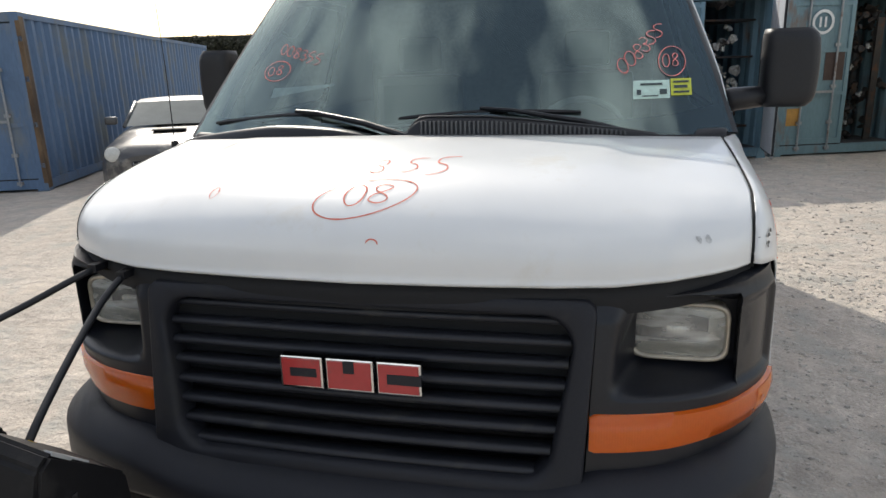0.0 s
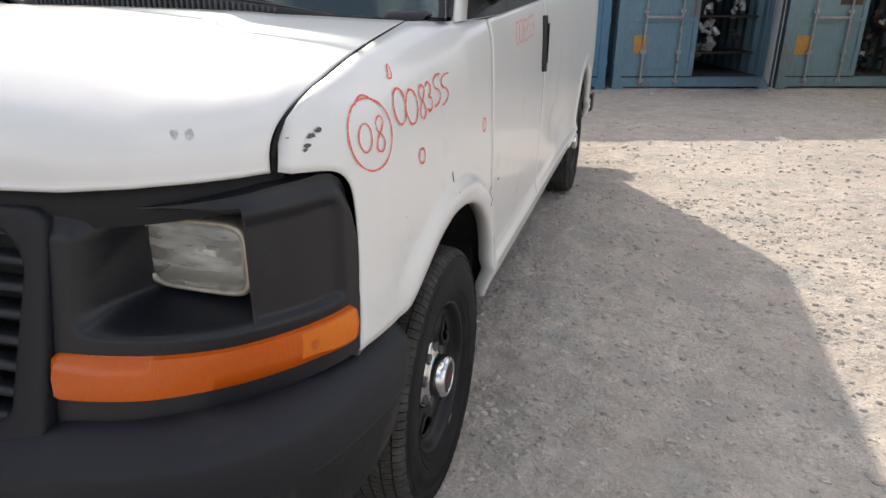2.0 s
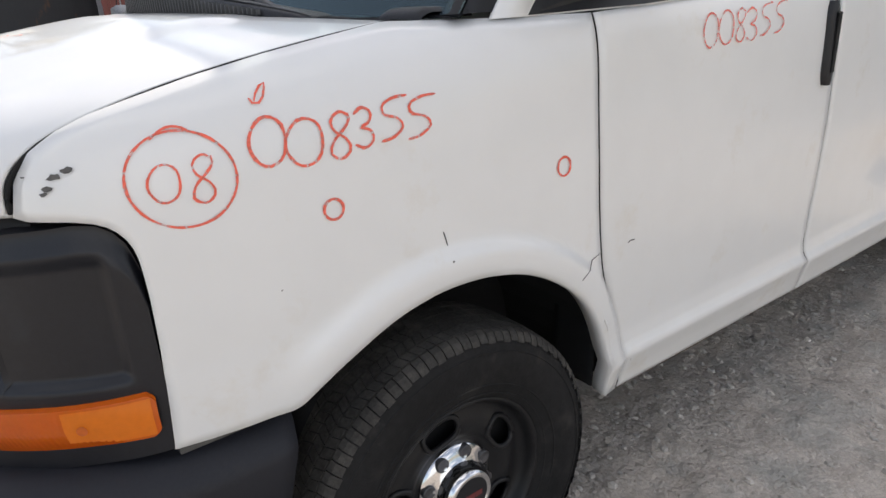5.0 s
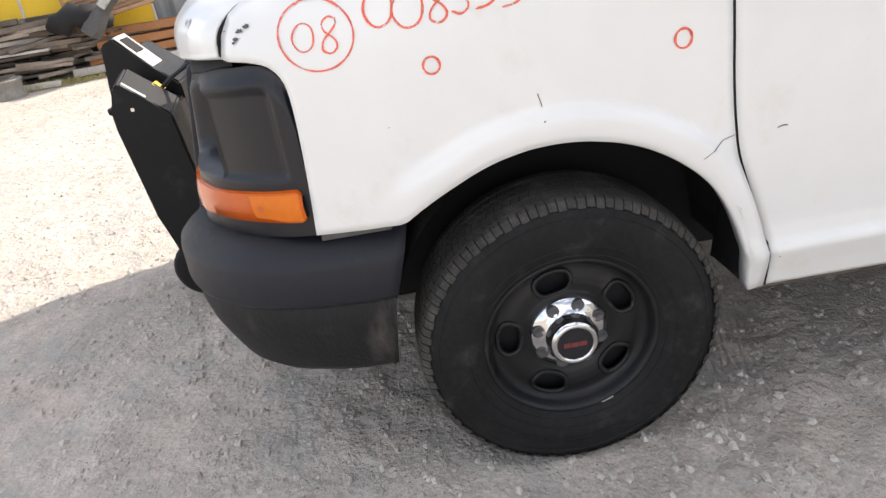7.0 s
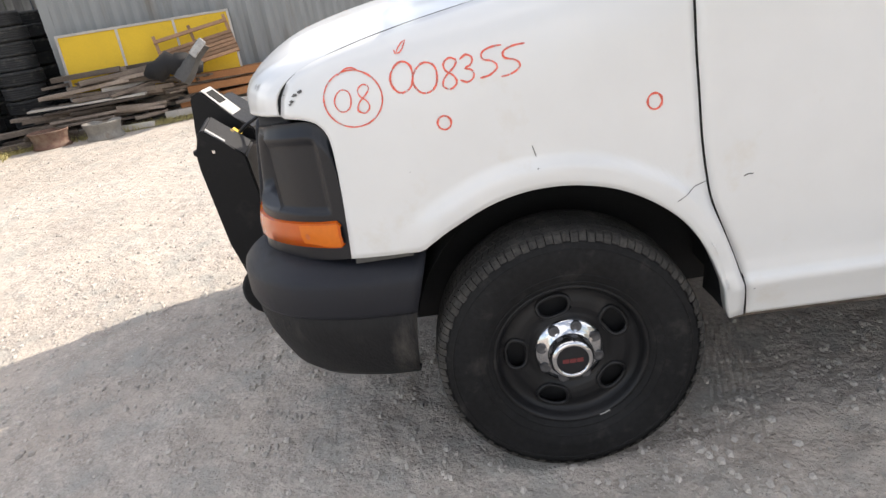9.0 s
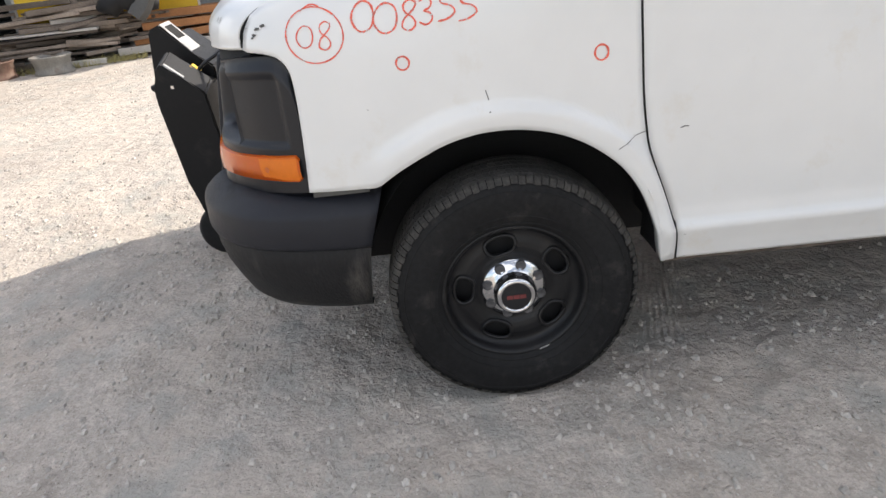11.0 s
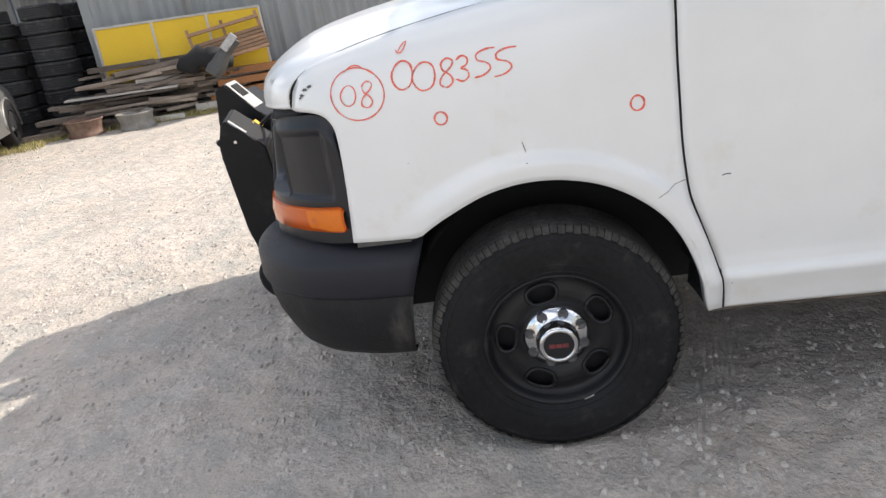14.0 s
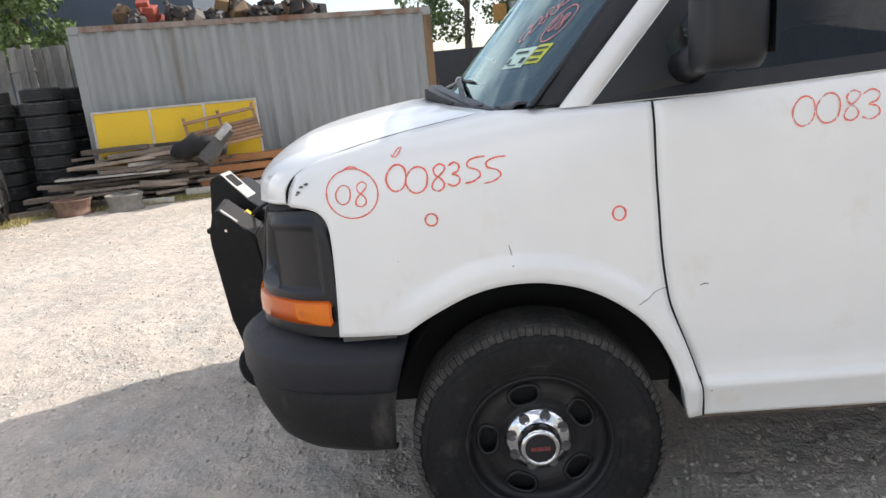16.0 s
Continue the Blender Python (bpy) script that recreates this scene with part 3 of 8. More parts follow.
# A-pillars
for sgn in (1, -1):
    bm = bmesh.new()
    rows = []
    for z in np.linspace(1.362, 1.99, 16):
        y0, y1 = pillar_y(z), pillar_y(z, 0.080)
        x1 = upper(max(0.2, y1), z)[0]
        x0 = x1 - 0.014
        rows.append([(sgn * (x0 - 0.012), y0 + 0.020, z), (sgn * (x0 + 0.002), y0 + 0.001, z), (sgn * (x0 + 0.007), y0 + 0.004, z), (sgn * (x1 - 0.003), y0 + 0.036, z), (sgn * (x1 + 0.002), y1, z), (sgn * (x1 - 0.03), y1 + 0.004, z)])
    grid(bm, rows)
    pillar = part("windscreen_pillar", bm, M_WHITE, van, smooth=True)
    bm = bmesh.new()
    rows = []
    for z in np.linspace(1.374, 1.99, 16):
        y0 = pillar_y(z)
        x0 = upper(max(0.2, pillar_y(z, 0.080)), z)[0] - 0.014
        rows.append([(sgn * (x0 - 0.02), y0 + 0.03, z), (sgn * x0, y0 + 0.001, z), (sgn * (x0 - 0.002), y0 - 0.03, z), (sgn * (upper(0.3, z)[0] - 0.024), y0 - 0.079, z), (sgn * (upper(0.3, z)[0] - 0.05), y0 - 0.09, z)])
    grid(bm, rows)
    part("screen_seal", bm, M_BLACKP, pillar, "black rubber seal beside the glass", smooth=True)

# windscreen: bowed glass with a dark printed border
def ws_pt(c, z, off=0.0):
    half = upper(0.3, z)[0] - 0.022
    y = pillar_y(z) - 0.075 - 0.015 * (1 - c ** 8) - 0.247 * (1 - c * c)
    return Vector((c * half, y - off * 0.7, z + off * 0.7))


bm = bmesh.new()
grid(bm, [[ws_pt(c, z) for z in np.linspace(1.375, 1.985, 16)] for c in np.linspace(-1, 1, 29)])
glass = part("windscreen", bm, M_WSGLASS, van, smooth=True)
bm = bmesh.new()
cs = list(np.linspace(-1, 1, 29))
grid(bm, [[ws_pt(c, z, -0.003) for z in np.linspace(1.372, 1.372 + 0.050 + 0.045 * abs(c) ** 5, 4)] for c in cs])
grid(bm, [[ws_pt(c, z, -0.003) for z in np.linspace(1.935, 1.988, 3)] for c in cs])
for sgn in (1, -1):
    grid(bm, [[ws_pt(sgn * c, z, -0.005) for z in np.linspace(1.372, 1.985, 12)] for c in np.linspace(0.945, 1.0, 4)])
part("printed_border", bm, mat("black_ceramic_print", (0.012, 0.013, 0.016), 0.25, vary=0.15), glass, smooth=True)

# cowl: black plastic with a louvred hump
bm = bmesh.new()
rows = []
for c in np.linspace(-1, 1, 41):
    x = 0.875 * c
    yr, zr = hood_rear(x)
    g = ws_pt(max(-1, min(1, c)), 1.385)
    rows.append([(x, yr + 0.005, zr - 0.02), (x, yr + 0.012, zr + 0.002), (x * 0.995, (yr + g.y) / 2 + 0.01, zr - 0.004), (g.x, g.y + 0.01, 1.382), (g.x * 0.99, g.y + 0.03, 1.37)])
grid(bm, rows)
cowl = part("cowl", bm, M_BLACKP, van, "black plastic scuttle panel below the windscreen", smooth=True)


def hump(name, x0, x1, h, sharp):
    bm = bmesh.new()
    rows = []
    for k in range(33):
        a = k / 32
        x = x0 + (x1 - x0) * a
        e = h * (min(1.0, a / sharp) ** 0.7) * (1 - a) ** 0.75 * 1.35
        e = min(e, h)
        yr, zr = hood_rear(x)
        g = ws_pt(x / 0.92, 1.40)
        rows.append([(x, yr + 0.006, zr - 0.012), (x, yr + 0.010, zr + e * 0.72), (x, yr + 0.028, zr + e), (x, (yr + g.y) / 2 + 0.02, zr + e * 0.96), (x, g.y, zr + e * 0.5)])
    grid(bm, rows)
    return part(name, bm, M_BLACKP, cowl, smooth=True)


hump("louvred_hump", -0.035, 0.70, 0.054, 0.10)
hump("cowl_hump", -0.16, -0.92, 0.042, 0.45)
bm = bmesh.new()
for k in range(46):
    a = (k + 1.5) / 50
    x = 0.0 + 0.64 * a
    yr, zr = hood_rear(x)
    q = (x + 0.035) / 0.735
    e = min(0.054, 0.054 * min(1.0, q / 0.10) ** 0.7 * (1 - q) ** 0.75 * 1.35)
    if e > 0.010:
        box(bm, x, x + 0.0055, yr + 0.002, yr + 0.0095, zr + 0.003, zr + e * 0.78)
part("louvre_panel", bm, M_LOUVRE, cowl, "dusty grey intake louvres")
bm = bmesh.new()
edge = []
for k in range(33):
    q = k / 32
    x = -0.035 + 0.735 * q
    e = min(0.054, 0.054 * min(1.0, q / 0.10) ** 0.7 * (1 - q) ** 0.75 * 1.35)
    yr, zr = hood_rear(x)
    edge.append((x, yr + 0.026, zr + e + 0.001))
tube(bm, edge, 0.0022, 5)
part("hump_edge", bm, M_LOUVRE, cowl, smooth=True)
for sgn in (1, -1):
    bm = bmesh.new()
    rows = []
    for k in range(15):
        a = k / 14
        row = []
        for b in (0, 0.03, 0.07, 0.13, 0.2, 0.35, 0.55, 0.8, 1.0):
            y = -0.052 + 0.035 * a + (0.185 - 0.06 * a) * b
            x = 0.80 + (seam_x(y) - 0.006 - 0.80) * a
            dome = min(1.0, math.sin(math.pi * (0.05 + 0.88 * a)) * 2.2) ** 0.7
            row.append((sgn * x, y, 1.360 + (0.008 + 0.020 * dome) * min(1.0, b * 6) ** 0.5 + 0.012 * b * (1 - a)))
        rows.append(row)
    grid(bm, rows)
    part("cowl_end_cap", bm, M_BLACKP, cowl, smooth=True)

# wipers
for pivot, tip0, mid, tip1 in (((-0.031, -0.250, 1.394), (-0.814, 0.006, 1.423), (-0.456, -0.090, 1.465), (-0.275, -0.138, 1.451)), ((0.642, -0.136, 1.382), (-0.081, -0.163, 1.441), (0.17, -0.136, 1.467), (0.47, -0.100, 1.449))):
    bm = bmesh.new()
    mid = Vector(mid)
    tube(bm, [Vector(pivot) + Vector((0, -0.005, 0.0)), Vector(pivot).lerp(mid, 0.35) + Vector((0, -0.006, 0.012)), Vector(pivot).lerp(mid, 0.8) + Vector((0, -0.008, 0.010)), mid], [0.011, 0.010, 0.007, 0.006], 8)
    wiper = part("wiper", bm, M_BLACKP, van, "black windscreen wiper")
    bm = bmesh.new()
    a, b = Vector(tip0), Vector(tip1)
    line = [Vector(q) for q in spline([tuple(a), tuple(mid - Vector((0, 0, 0.012))), tuple(b)], 11)]
    tube(bm, line, [0.004] + [0.008] * 9 + [0.004], 6)
    part("wiper_blade", bm, M_BLACKP, wiper)

# door mirrors
for sgn in (1, -1):
    bm = bmesh.new()
    rows = []
    for k in range(15):
        a = k / 14
        z = 1.425 + 0.262 * a
        r = min(1.0, math.sin(math.pi * (0.10 + 0.80 * a)) * 1.9) ** 0.55
        inner_x, wide = (1.075, 0.172) if sgn > 0 else (0.975, 0.135)
        x0 = inner_x + 0.02 * (1 - r)
        x1 = inner_x + wide * (0.5 + 0.5 * r) + 0.01 * math.sin(math.pi * a)
        ring = []
        for w in np.linspace(0, 2 * math.pi, 20, endpoint=False):
            cx, cy = math.cos(w), math.sin(w)
            sx = math.copysign(abs(cx) ** 0.5, cx)
            sy = math.copysign(abs(cy) ** 0.7, cy)
            depth = 0.060 if cy < 0 else 0.085
            ring.append((sgn * ((x0 + x1) / 2 + (x1 - x0) / 2 * sx), 0.445 + depth * sy * (0.55 + 0.45 * r), z))
        rows.append(ring)
    vs = grid(bm, rows, close_v=True)
    bm.faces.new(vs[0])
    bm.faces.new(vs[-1])
    mir = part("door_mirror", bm, M_BLACKP, van, "black plastic door mirror housing", smooth=True)
    bm = bmesh.new()
    tube(bm, [(sgn * 0.955, 0.44, 1.440), (sgn * 0.99, 0.44, 1.452), (sgn * (1.10 if sgn > 0 else 1.03), 0.44, 1.462)], [0.052, 0.046, 0.040], 12, flat=0.9)
    part("mirror_arm", bm, M_BLACKP, mir, smooth=True)
    bm = bmesh.new()
    grid(bm, [[(sgn * ((1.085 + 0.155 * u) if sgn > 0 else (1.0 + 0.11 * u)), 0.5305, 1.455 + 0.20 * v) for v in np.linspace(0, 1, 4)] for u in np.linspace(0, 1, 4)])
    part("mirror_glass", bm, mat("mirror_silver", (0.85, 0.86, 0.87), 0.02, 1.0, vary=0.02) if sgn > 0 else bpy.data.materials["mirror_silver"], mir)

# headlamp panels
PLAN = spline([(0.535, -0.866), (0.62, -0.853), (0.72, -0.823), (0.81, -0.772), (0.876, -0.70), (0.917, -0.630), (0.9435, -0.5480)], 200)
PLAN = [(p[0], p[1]) for p in PLAN]


def plan_at(s):
    i = min(len(PLAN) - 2, int(s * (len(PLAN) - 1)))
    f = s * (len(PLAN) - 1) - i
    a, b = np.array(PLAN[i]), np.array(PLAN[i + 1])
    return a + (b - a) * f, np.array((-(b - a)[1], (b - a)[0])) / -np.linalg.norm(b - a)


def panel_top(s):
    y = plan_at(s)[0][1]
    return float(np.interp(y, [-0.89, -0.83, -0.77, -0.70, -0.62, -0.592, -0.573, -0.558, -0.548], [1.108, 1.114, 1.126, 1.138, 1.142, 1.138, 1.126, 1.104, 1.06]))


def panel_bot(s):
    return float(np.interp(s, [0, 0.4, 0.8, 1.0], [0.735, 0.745, 0.762, 0.772]))


def lean(s, z):
    """The panel leans back with the grille at its inner end."""
    return 0.15 * (z - 0.87) * (1 - smoothstep(0.05, 0.60, s))


def tuck(s, z):
    """How far the panel turns under towards its lower edge at the corner."""
    return 0.013 * smoothstep(0.20, 0.60, s) * (1 - smoothstep(0.75, 1.0, s)) * max(0.0, (0.900 - z) / 0.11)


S_LAMP = next(i for i, p in enumerate(PLAN) if p[0] > 0.835) / (len(PLAN) - 1)


def panel_pt(s, z):
    p, nrm = plan_at(s)
    x, y = p
    top = panel_top(s)
    # slight roll-back at top, and an inner edge that leans with the grille
    k = smoothstep(top - 0.055, top, z)
    k *= 0.016 + 0.013 * smoothstep(0.02, 0.15, s) * (1 - smoothstep(0.48, 0.65, s))
    x -= nrm[0] * k
    y -= nrm[1] * k
    x -= 0.020 * max(0.0, min(1.0, (1.11 - z) / 0.44)) * max(0.0, 1 - s / 0.25)
    # bowl that holds the lamp
    zt, zb = top - 0.003 - 0.024 * smoothstep(0.30, 0.75, s), 0.895
    inz = smoothstep(zb, zb + 0.045, z) * max(0.0, min(1.0, (zt - z) / (0.034 + 0.10 * (1 - smoothstep(0.565, 0.64, p[0])))))
    inl = smoothstep(0.045, 0.20, s) * (1 - smoothstep(S_LAMP, S_LAMP + 0.006, s))
    y2 = float(np.interp(x, [0.53, 0.585, 0.90], [-0.860, -0.686, -0.672]))
    y += lean(s, z) - nrm[1] * tuck(s, z)
    x -= nrm[0] * tuck(s, z)
    y = y + (max(y, y2) - y) * inz * inl
    # sunken blank beside the lamp
    fair = smoothstep(zb, zb + 0.02, z) * (1 - smoothstep(zt - 0.035, zt - 0.006, z)) * smoothstep(S_LAMP, S_LAMP + 0.01, s) * (1 - smoothstep(0.90, 0.94, s))
    x -= nrm[0] * 0.014 * fair
    y -= nrm[1] * 0.014 * fair
    return (x, y, z)


def amber_lims(s):
    return (float(np.interp(s, [0, 0.5, 1.0], [0.783, 0.795, 0.803])), float(np.interp(s, [0, 0.5, 1.0], [0.868, 0.873, 0.882])))


sv = sorted(set(list(np.linspace(0, 1, 130)) + [S_LAMP - 0.004, S_LAMP, S_LAMP + 0.003, S_LAMP + 0.006, S_LAMP + 0.01]))
zv = sorted(set(list(np.linspace(0, 0.85, 76)) + list(np.linspace(0.85, 1, 40))))
for sgn in (1, -1):
    bm = bmesh.new()
    rows = []
    for s in sv:
        zb, zt = panel_bot(s), panel_top(s)
        row = [panel_pt(s, zb + (zt - zb) * v) for v in zv]
        q = row[-1]
        n = plan_at(s)[1]
        row.append((q[0] - n[0] * 0.03, q[1] - n[1] * 0.03, q[2] + 0.002))
        rows.append(row)
    last = rows[-1]
    rows.append([(p[0] - 0.03, p[1] + 0.012, p[2]) for p in last])
    rows.insert(0, [(p[0] - 0.022, p[1] + 0.07, p[2]) for p in rows[0]])
    grid(bm, rows if sgn > 0 else mirrored(rows))
    panel = part("headlamp_panel", bm, M_PANEL, van, "black plastic headlamp surround", angle=50)
    # indicator lens
    bm = bmesh.new()
    rows = []
    for s in list(np.linspace(0.006, 0.90, 50)) + list(np.linspace(0.905, 0.968, 14)):
        z0, z1 = amber_lims(s)
        p, n = plan_at(s)
        end = max(0.0, min(1.0, math.sqrt(max(0.0, (0.969 - s) / 0.022)), (s - 0.006) / 0.01 + 0.7))
        zc = (z0 + z1) / 2
        rows.append([(p[0] + n[0] * (o - tuck(s, z)) - 0.016 * max(0.0, 1 - s / 0.25), p[1] + n[1] * (o - tuck(s, z)) + lean(s, z), zc + (z - zc) * (0.55 + 0.45 * end)) for z, o in ((z0, -0.002), (z0 + 0.004, 0.009), (zc, 0.013), (z1 - 0.004, 0.009), (z1, -0.002))])
    grid(bm, rows if sgn > 0 else mirrored(rows))
    lens = part("indicator_lens", bm, M_AMBER, van, "orange indicator lens wrapped round the corner", angle=60)
    bm = bmesh.new()
    rows = []
    for s in list(np.linspace(0.735, 0.90, 12)) + list(np.linspace(0.905, 0.955, 8)):
        z0, z1 = amber_lims(s)
        p, n = plan_at(s)
        zc = (z0 + z1) / 2
        rows.append([(p[0] + n[0] * (o - tuck(s, z)), p[1] + n[1] * (o - tuck(s, z)) + lean(s, z), zc + (z - zc) * 0.86) for z, o in ((z0 + 0.003, 0.0098), (zc, 0.0139), (z1 - 0.003, 0.0098))])
    grid(bm, rows if sgn > 0 else mirrored(rows))
    part("reflector_field", bm, M_AMBER2, lens, smooth=True)
    bm = bmesh.new()
    c, n = plan_at(0.78)
    ring = [Vector((c[0] + n[0] * (0.0152 - tuck(0.78, 0.838)), c[1] + n[1] * (0.0152 - tuck(0.78, 0.838)), 0.838)) + Vector((n[1], -n[0], 0)) * 0.008 * math.cos(w) + Vector((0, 0, 0.008)) * math.sin(w) for w in np.linspace(0, 2 * math.pi, 16, endpoint=False)]
    bm.faces.new([bm.verts.new((sgn * q.x, q.y, q.z)) for q in ring])
    part("bulb", bm, mat("lamp_bulb_amber", (0.50, 0.10, 0.01), 0.3, vary=0.2, scale=60) if sgn > 0 else bpy.data.materials["lamp_bulb_amber"], lens)
    # sealed-beam headlamp
    def lamp_outline(grow, n=40):
        out = []
        for w in np.linspace(0, 2 * math.pi, n, endpoint=False):
            cx, cz = math.cos(w), math.sin(w)
            out.append((sgn * (0.712 + (0.103 + grow) * math.copysign(abs(cx) ** 0.38, cx)), 1.006 + (0.066 + grow) * math.copysign(abs(cz) ** 0.38, cz)))
        return out

    bm = bmesh.new()
    loops = [(0.004, -0.664), (0.004, -0.712), (0.001, -0.718), (-0.005, -0.717), (-0.007, -0.711)]
    grid(bm, [[(x, y, z) for x, z in lamp_outline(g)] for g, y in loops], close_v=True)
    lamp = part("headlamp", bm, mat("dull_lamp_rim", (0.45, 0.40, 0.32), 0.4, 0.6, vary=0.25, scale=20) if sgn > 0 else bpy.data.materials["dull_lamp_rim"], van, "rectangular sealed-beam headlamp with bright reflections painted on its lens as pale streaks", smooth=True)
    bm = bmesh.new()
    loops = [(-0.007, -0.712), (-0.02, -0.717), (-0.038, -0.7205), (-0.052, -0.7225)]
    vs = grid(bm, [[(x, y, z) for x, z in lamp_outline(g)] for g, y in loops], close_v=True)
    bm.faces.new(vs[-1])
    part("lens", bm, M_LAMPGLASS, lamp, smooth=True)
    bm = bmesh.new()
    loops = [(-0.007, -0.708), (-0.010, -0.700), (-0.018, -0.689), (-0.030, -0.680), (-0.044, -0.674), (-0.0589, -0.671)]
    grid(bm, [[(x, y, z) for x, z in lamp_outline(g)] for g, y in loops], close_v=True)
    part("reflector", bm, M_REFLECTOR, lamp, smooth=True)
    bm = bmesh.new()
    box(bm, sgn * 0.712 - 0.026, sgn * 0.712 + 0.026, -0.694, -0.664, 0.990, 1.012, bevel=0.009)
    part("bulb_shield", bm, M_REFLECTOR, lamp)

# black strip that stands in for the shadow gap between bonnet and grille
bm = bmesh.new()
rows = []
for x in np.linspace(-0.86, 0.86, 61):
    y, z = hood_front(x)
    a = abs(x)
    low = float(np.interp(a, [0, 0.53, 0.6, 0.86], [1.100, 1.100, 1.104, 1.126]))
    rows.append([(x, y + 0.022, low - 0.03), (x, y + 0.016, low), (x, y + 0.020, z - 0.012), (x, y + 0.06, z - 0.006)])
grid(bm, rows)
part("bonnet_shade_strip", bm, M_DARK, van, smooth=True)


# grille
def rounded(w_top, w_bot, z0, z1, r, n=12):
    """A rounded trapezium loop in x and z."""
    pts = []
    corners = [(w_bot, z0, -90, 0), (w_top, z1, 0, 90), (-w_top, z1, 90, 180), (-w_bot, z0, 180, 270)]
    for x, z, a0, a1 in corners:
        cx, cz = x - math.copysign(r, x), z + (r if z == z0 else -r)
        for a in np.linspace(a0, a1, n):
            pts.append((cx + r * math.cos(radians(a)), cz + r * math.sin(radians(a))))
    return pts


def gy(x):
    return -0.900 + 0.05 * x * x


bm = bmesh.new()
outer = rounded(0.533, 0.512, 0.672, 1.110, 0.03)
inner = rounded(0.486, 0.448, 0.722, 1.074, 0.075)
steps = [(0.0, 0.06), (0.0, 0.012), (0.02, 0.003), (0.10, 0.0), (0.80, 0.0), (0.93, 0.004), (1.0, 0.016), (1.0, 0.075)]
rows = []
for f, back in steps:
    rows.append([(o[0] + (i[0] - o[0]) * f, gy(o[0] + (i[0] - o[0]) * f) + back + 0.2 * (o[1] + (i[1] - o[1]) * f - 0.87), o[1] + (i[1] - o[1]) * f) for o, i in zip(outer, inner)])
grid(bm, rows, close_v=True)
grille = part("grille", bm, M_BUMPER, van, "black plastic grille with horizontal bars", smooth=True)
bm = bmesh.new()
box(bm, -0.5, 0.5, -0.80, -0.795, 0.69, 1.10)
part("backing", bm, M_DARK, grille)
for k in range(8):
    z = 1.058 - 0.047 * k
    half = float(np.interp(z, [0.722, 0.76, 0.80, 1.0, 1.04, 1.074], [0.40, 0.432, 0.452, 0.478, 0.476, 0.452])) + 0.004
    bm = bmesh.new()
    sec = ((-0.864, 0.008), (-0.872, 0.005), (-0.875, -0.002), (-0.872, -0.009), (-0.862, -0.013), (-0.835, -0.016), (-0.815, -0.012), (-0.815, 0.0), (-0.84, 0.006))
    grid(bm, [[(x, y + 0.05 * x * x + 0.2 * (z - 0.87), z + dz) for y, dz in sec] for x in np.linspace(-half, half, 15)], close_v=True)
    part("bar", bm, M_GRILLE, grille, smooth=True)

# red maker's plate: three plain enamel blocks with bright edges
for x0, x1 in ((-0.168, -0.064), (-0.058, 0.056), (0.062, 0.166)):
    bm = bmesh.new()
    box(bm, x0, x1, -0.898, -0.872, 0.890, 0.968, bevel=0.004)
    block = part("emblem_block", bm, M_CHROME, grille, "bright-edged red enamel block")
    bm = bmesh.new()
    box(bm, x0 + 0.006, x1 - 0.006, -0.9005, -0.8975, 0.896, 0.962, bevel=0.001)
    part("enamel", bm, M_REDEMB, block)
    bm = bmesh.new()
    if x0 < -0.1:
        box(bm, x0 + 0.026, x1 - 0.014, -0.9015, -0.8985, 0.920, 0.941)
    elif x0 < 0:
        box(bm, x0 + 0.044, x1 - 0.044, -0.9015, -0.8985, 0.935, 0.964)
    else:
        box(bm, x0 + 0.026, x1 + 0.0, -0.9015, -0.8985, 0.917, 0.941)
    part("slot", bm, M_GRILLE, block)

# front bumper: upper skin and scuffed lower apron
BPLAN = spline([(0.0, -1.005), (0.25, -1.0), (0.48, -0.982), (0.68, -0.938), (0.82, -0.862), (0.908, -0.760), (0.956, -0.640), (0.978, -0.50), (0.984, -0.360)], 50)
bnorm = []
for i in range(len(BPLAN)):
    d = BPLAN[min(i + 1, len(BPLAN) - 1)] - BPLAN[max(i - 1, 0)]
    n = np.array((d[1], -d[0]))
    bnorm.append(n / np.linalg.norm(n))


def bumper_rows(section):
    half = []
    for (p, n) in zip(BPLAN, bnorm):
        ztop = float(np.interp(p[0], [0, 0.3, 0.44, 0.56, 0.7, 0.85, 1.0], [0.692, 0.697, 0.712, 0.744, 0.752, 0.757, 0.759]))
        end = 0.10 * smoothstep(-0.66, -0.36, p[1])
        row = []
        for inset, z, rel in section:
            zz = ztop + z if rel else z
            ins = inset
            row.append((p[0] - n[0] * ins, p[1] - n[1] * ins - end * ((0.757 - max(zz, 0.585)) * 3.0 + max(0.0, 0.585 - zz) * 1.3), zz))
        half.append(row)
    return [[(-q[0], q[1], q[2]) for q in r] for r in half[:0:-1]] + half


bm = bmesh.new()
grid(bm, bumper_rows([(0.15, 0.004, 1), (0.085, 0.001, 1), (0.062, -0.004, 1), (0.036, -0.020, 1), (0.012, -0.042, 1), (0.003, -0.053, 1), (0.0, -0.066, 1), (-0.002, 0.618, 0), (0.003, 0.605, 0), (0.014, 0.598, 0), (0.030, 0.597, 0)]))
bumper = solid(part("front_bumper", bm, M_BUMPER, van, "grey-black textured plastic bumper", angle=50), 0.006)
bm = bmesh.new()
grid(bm, bumper_rows([(0.020, 0.606, 0), (0.012, 0.592, 0), (0.014, 0.55, 0), (0.024, 0.50, 0), (0.044, 0.448, 0), (0.068, 0.395, 0), (0.098, 0.364, 0), (0.14, 0.358, 0)]))
solid(part("lower_apron", bm, M_DIRTYB, bumper, "scuffed black lower apron", smooth=True), 0.006)
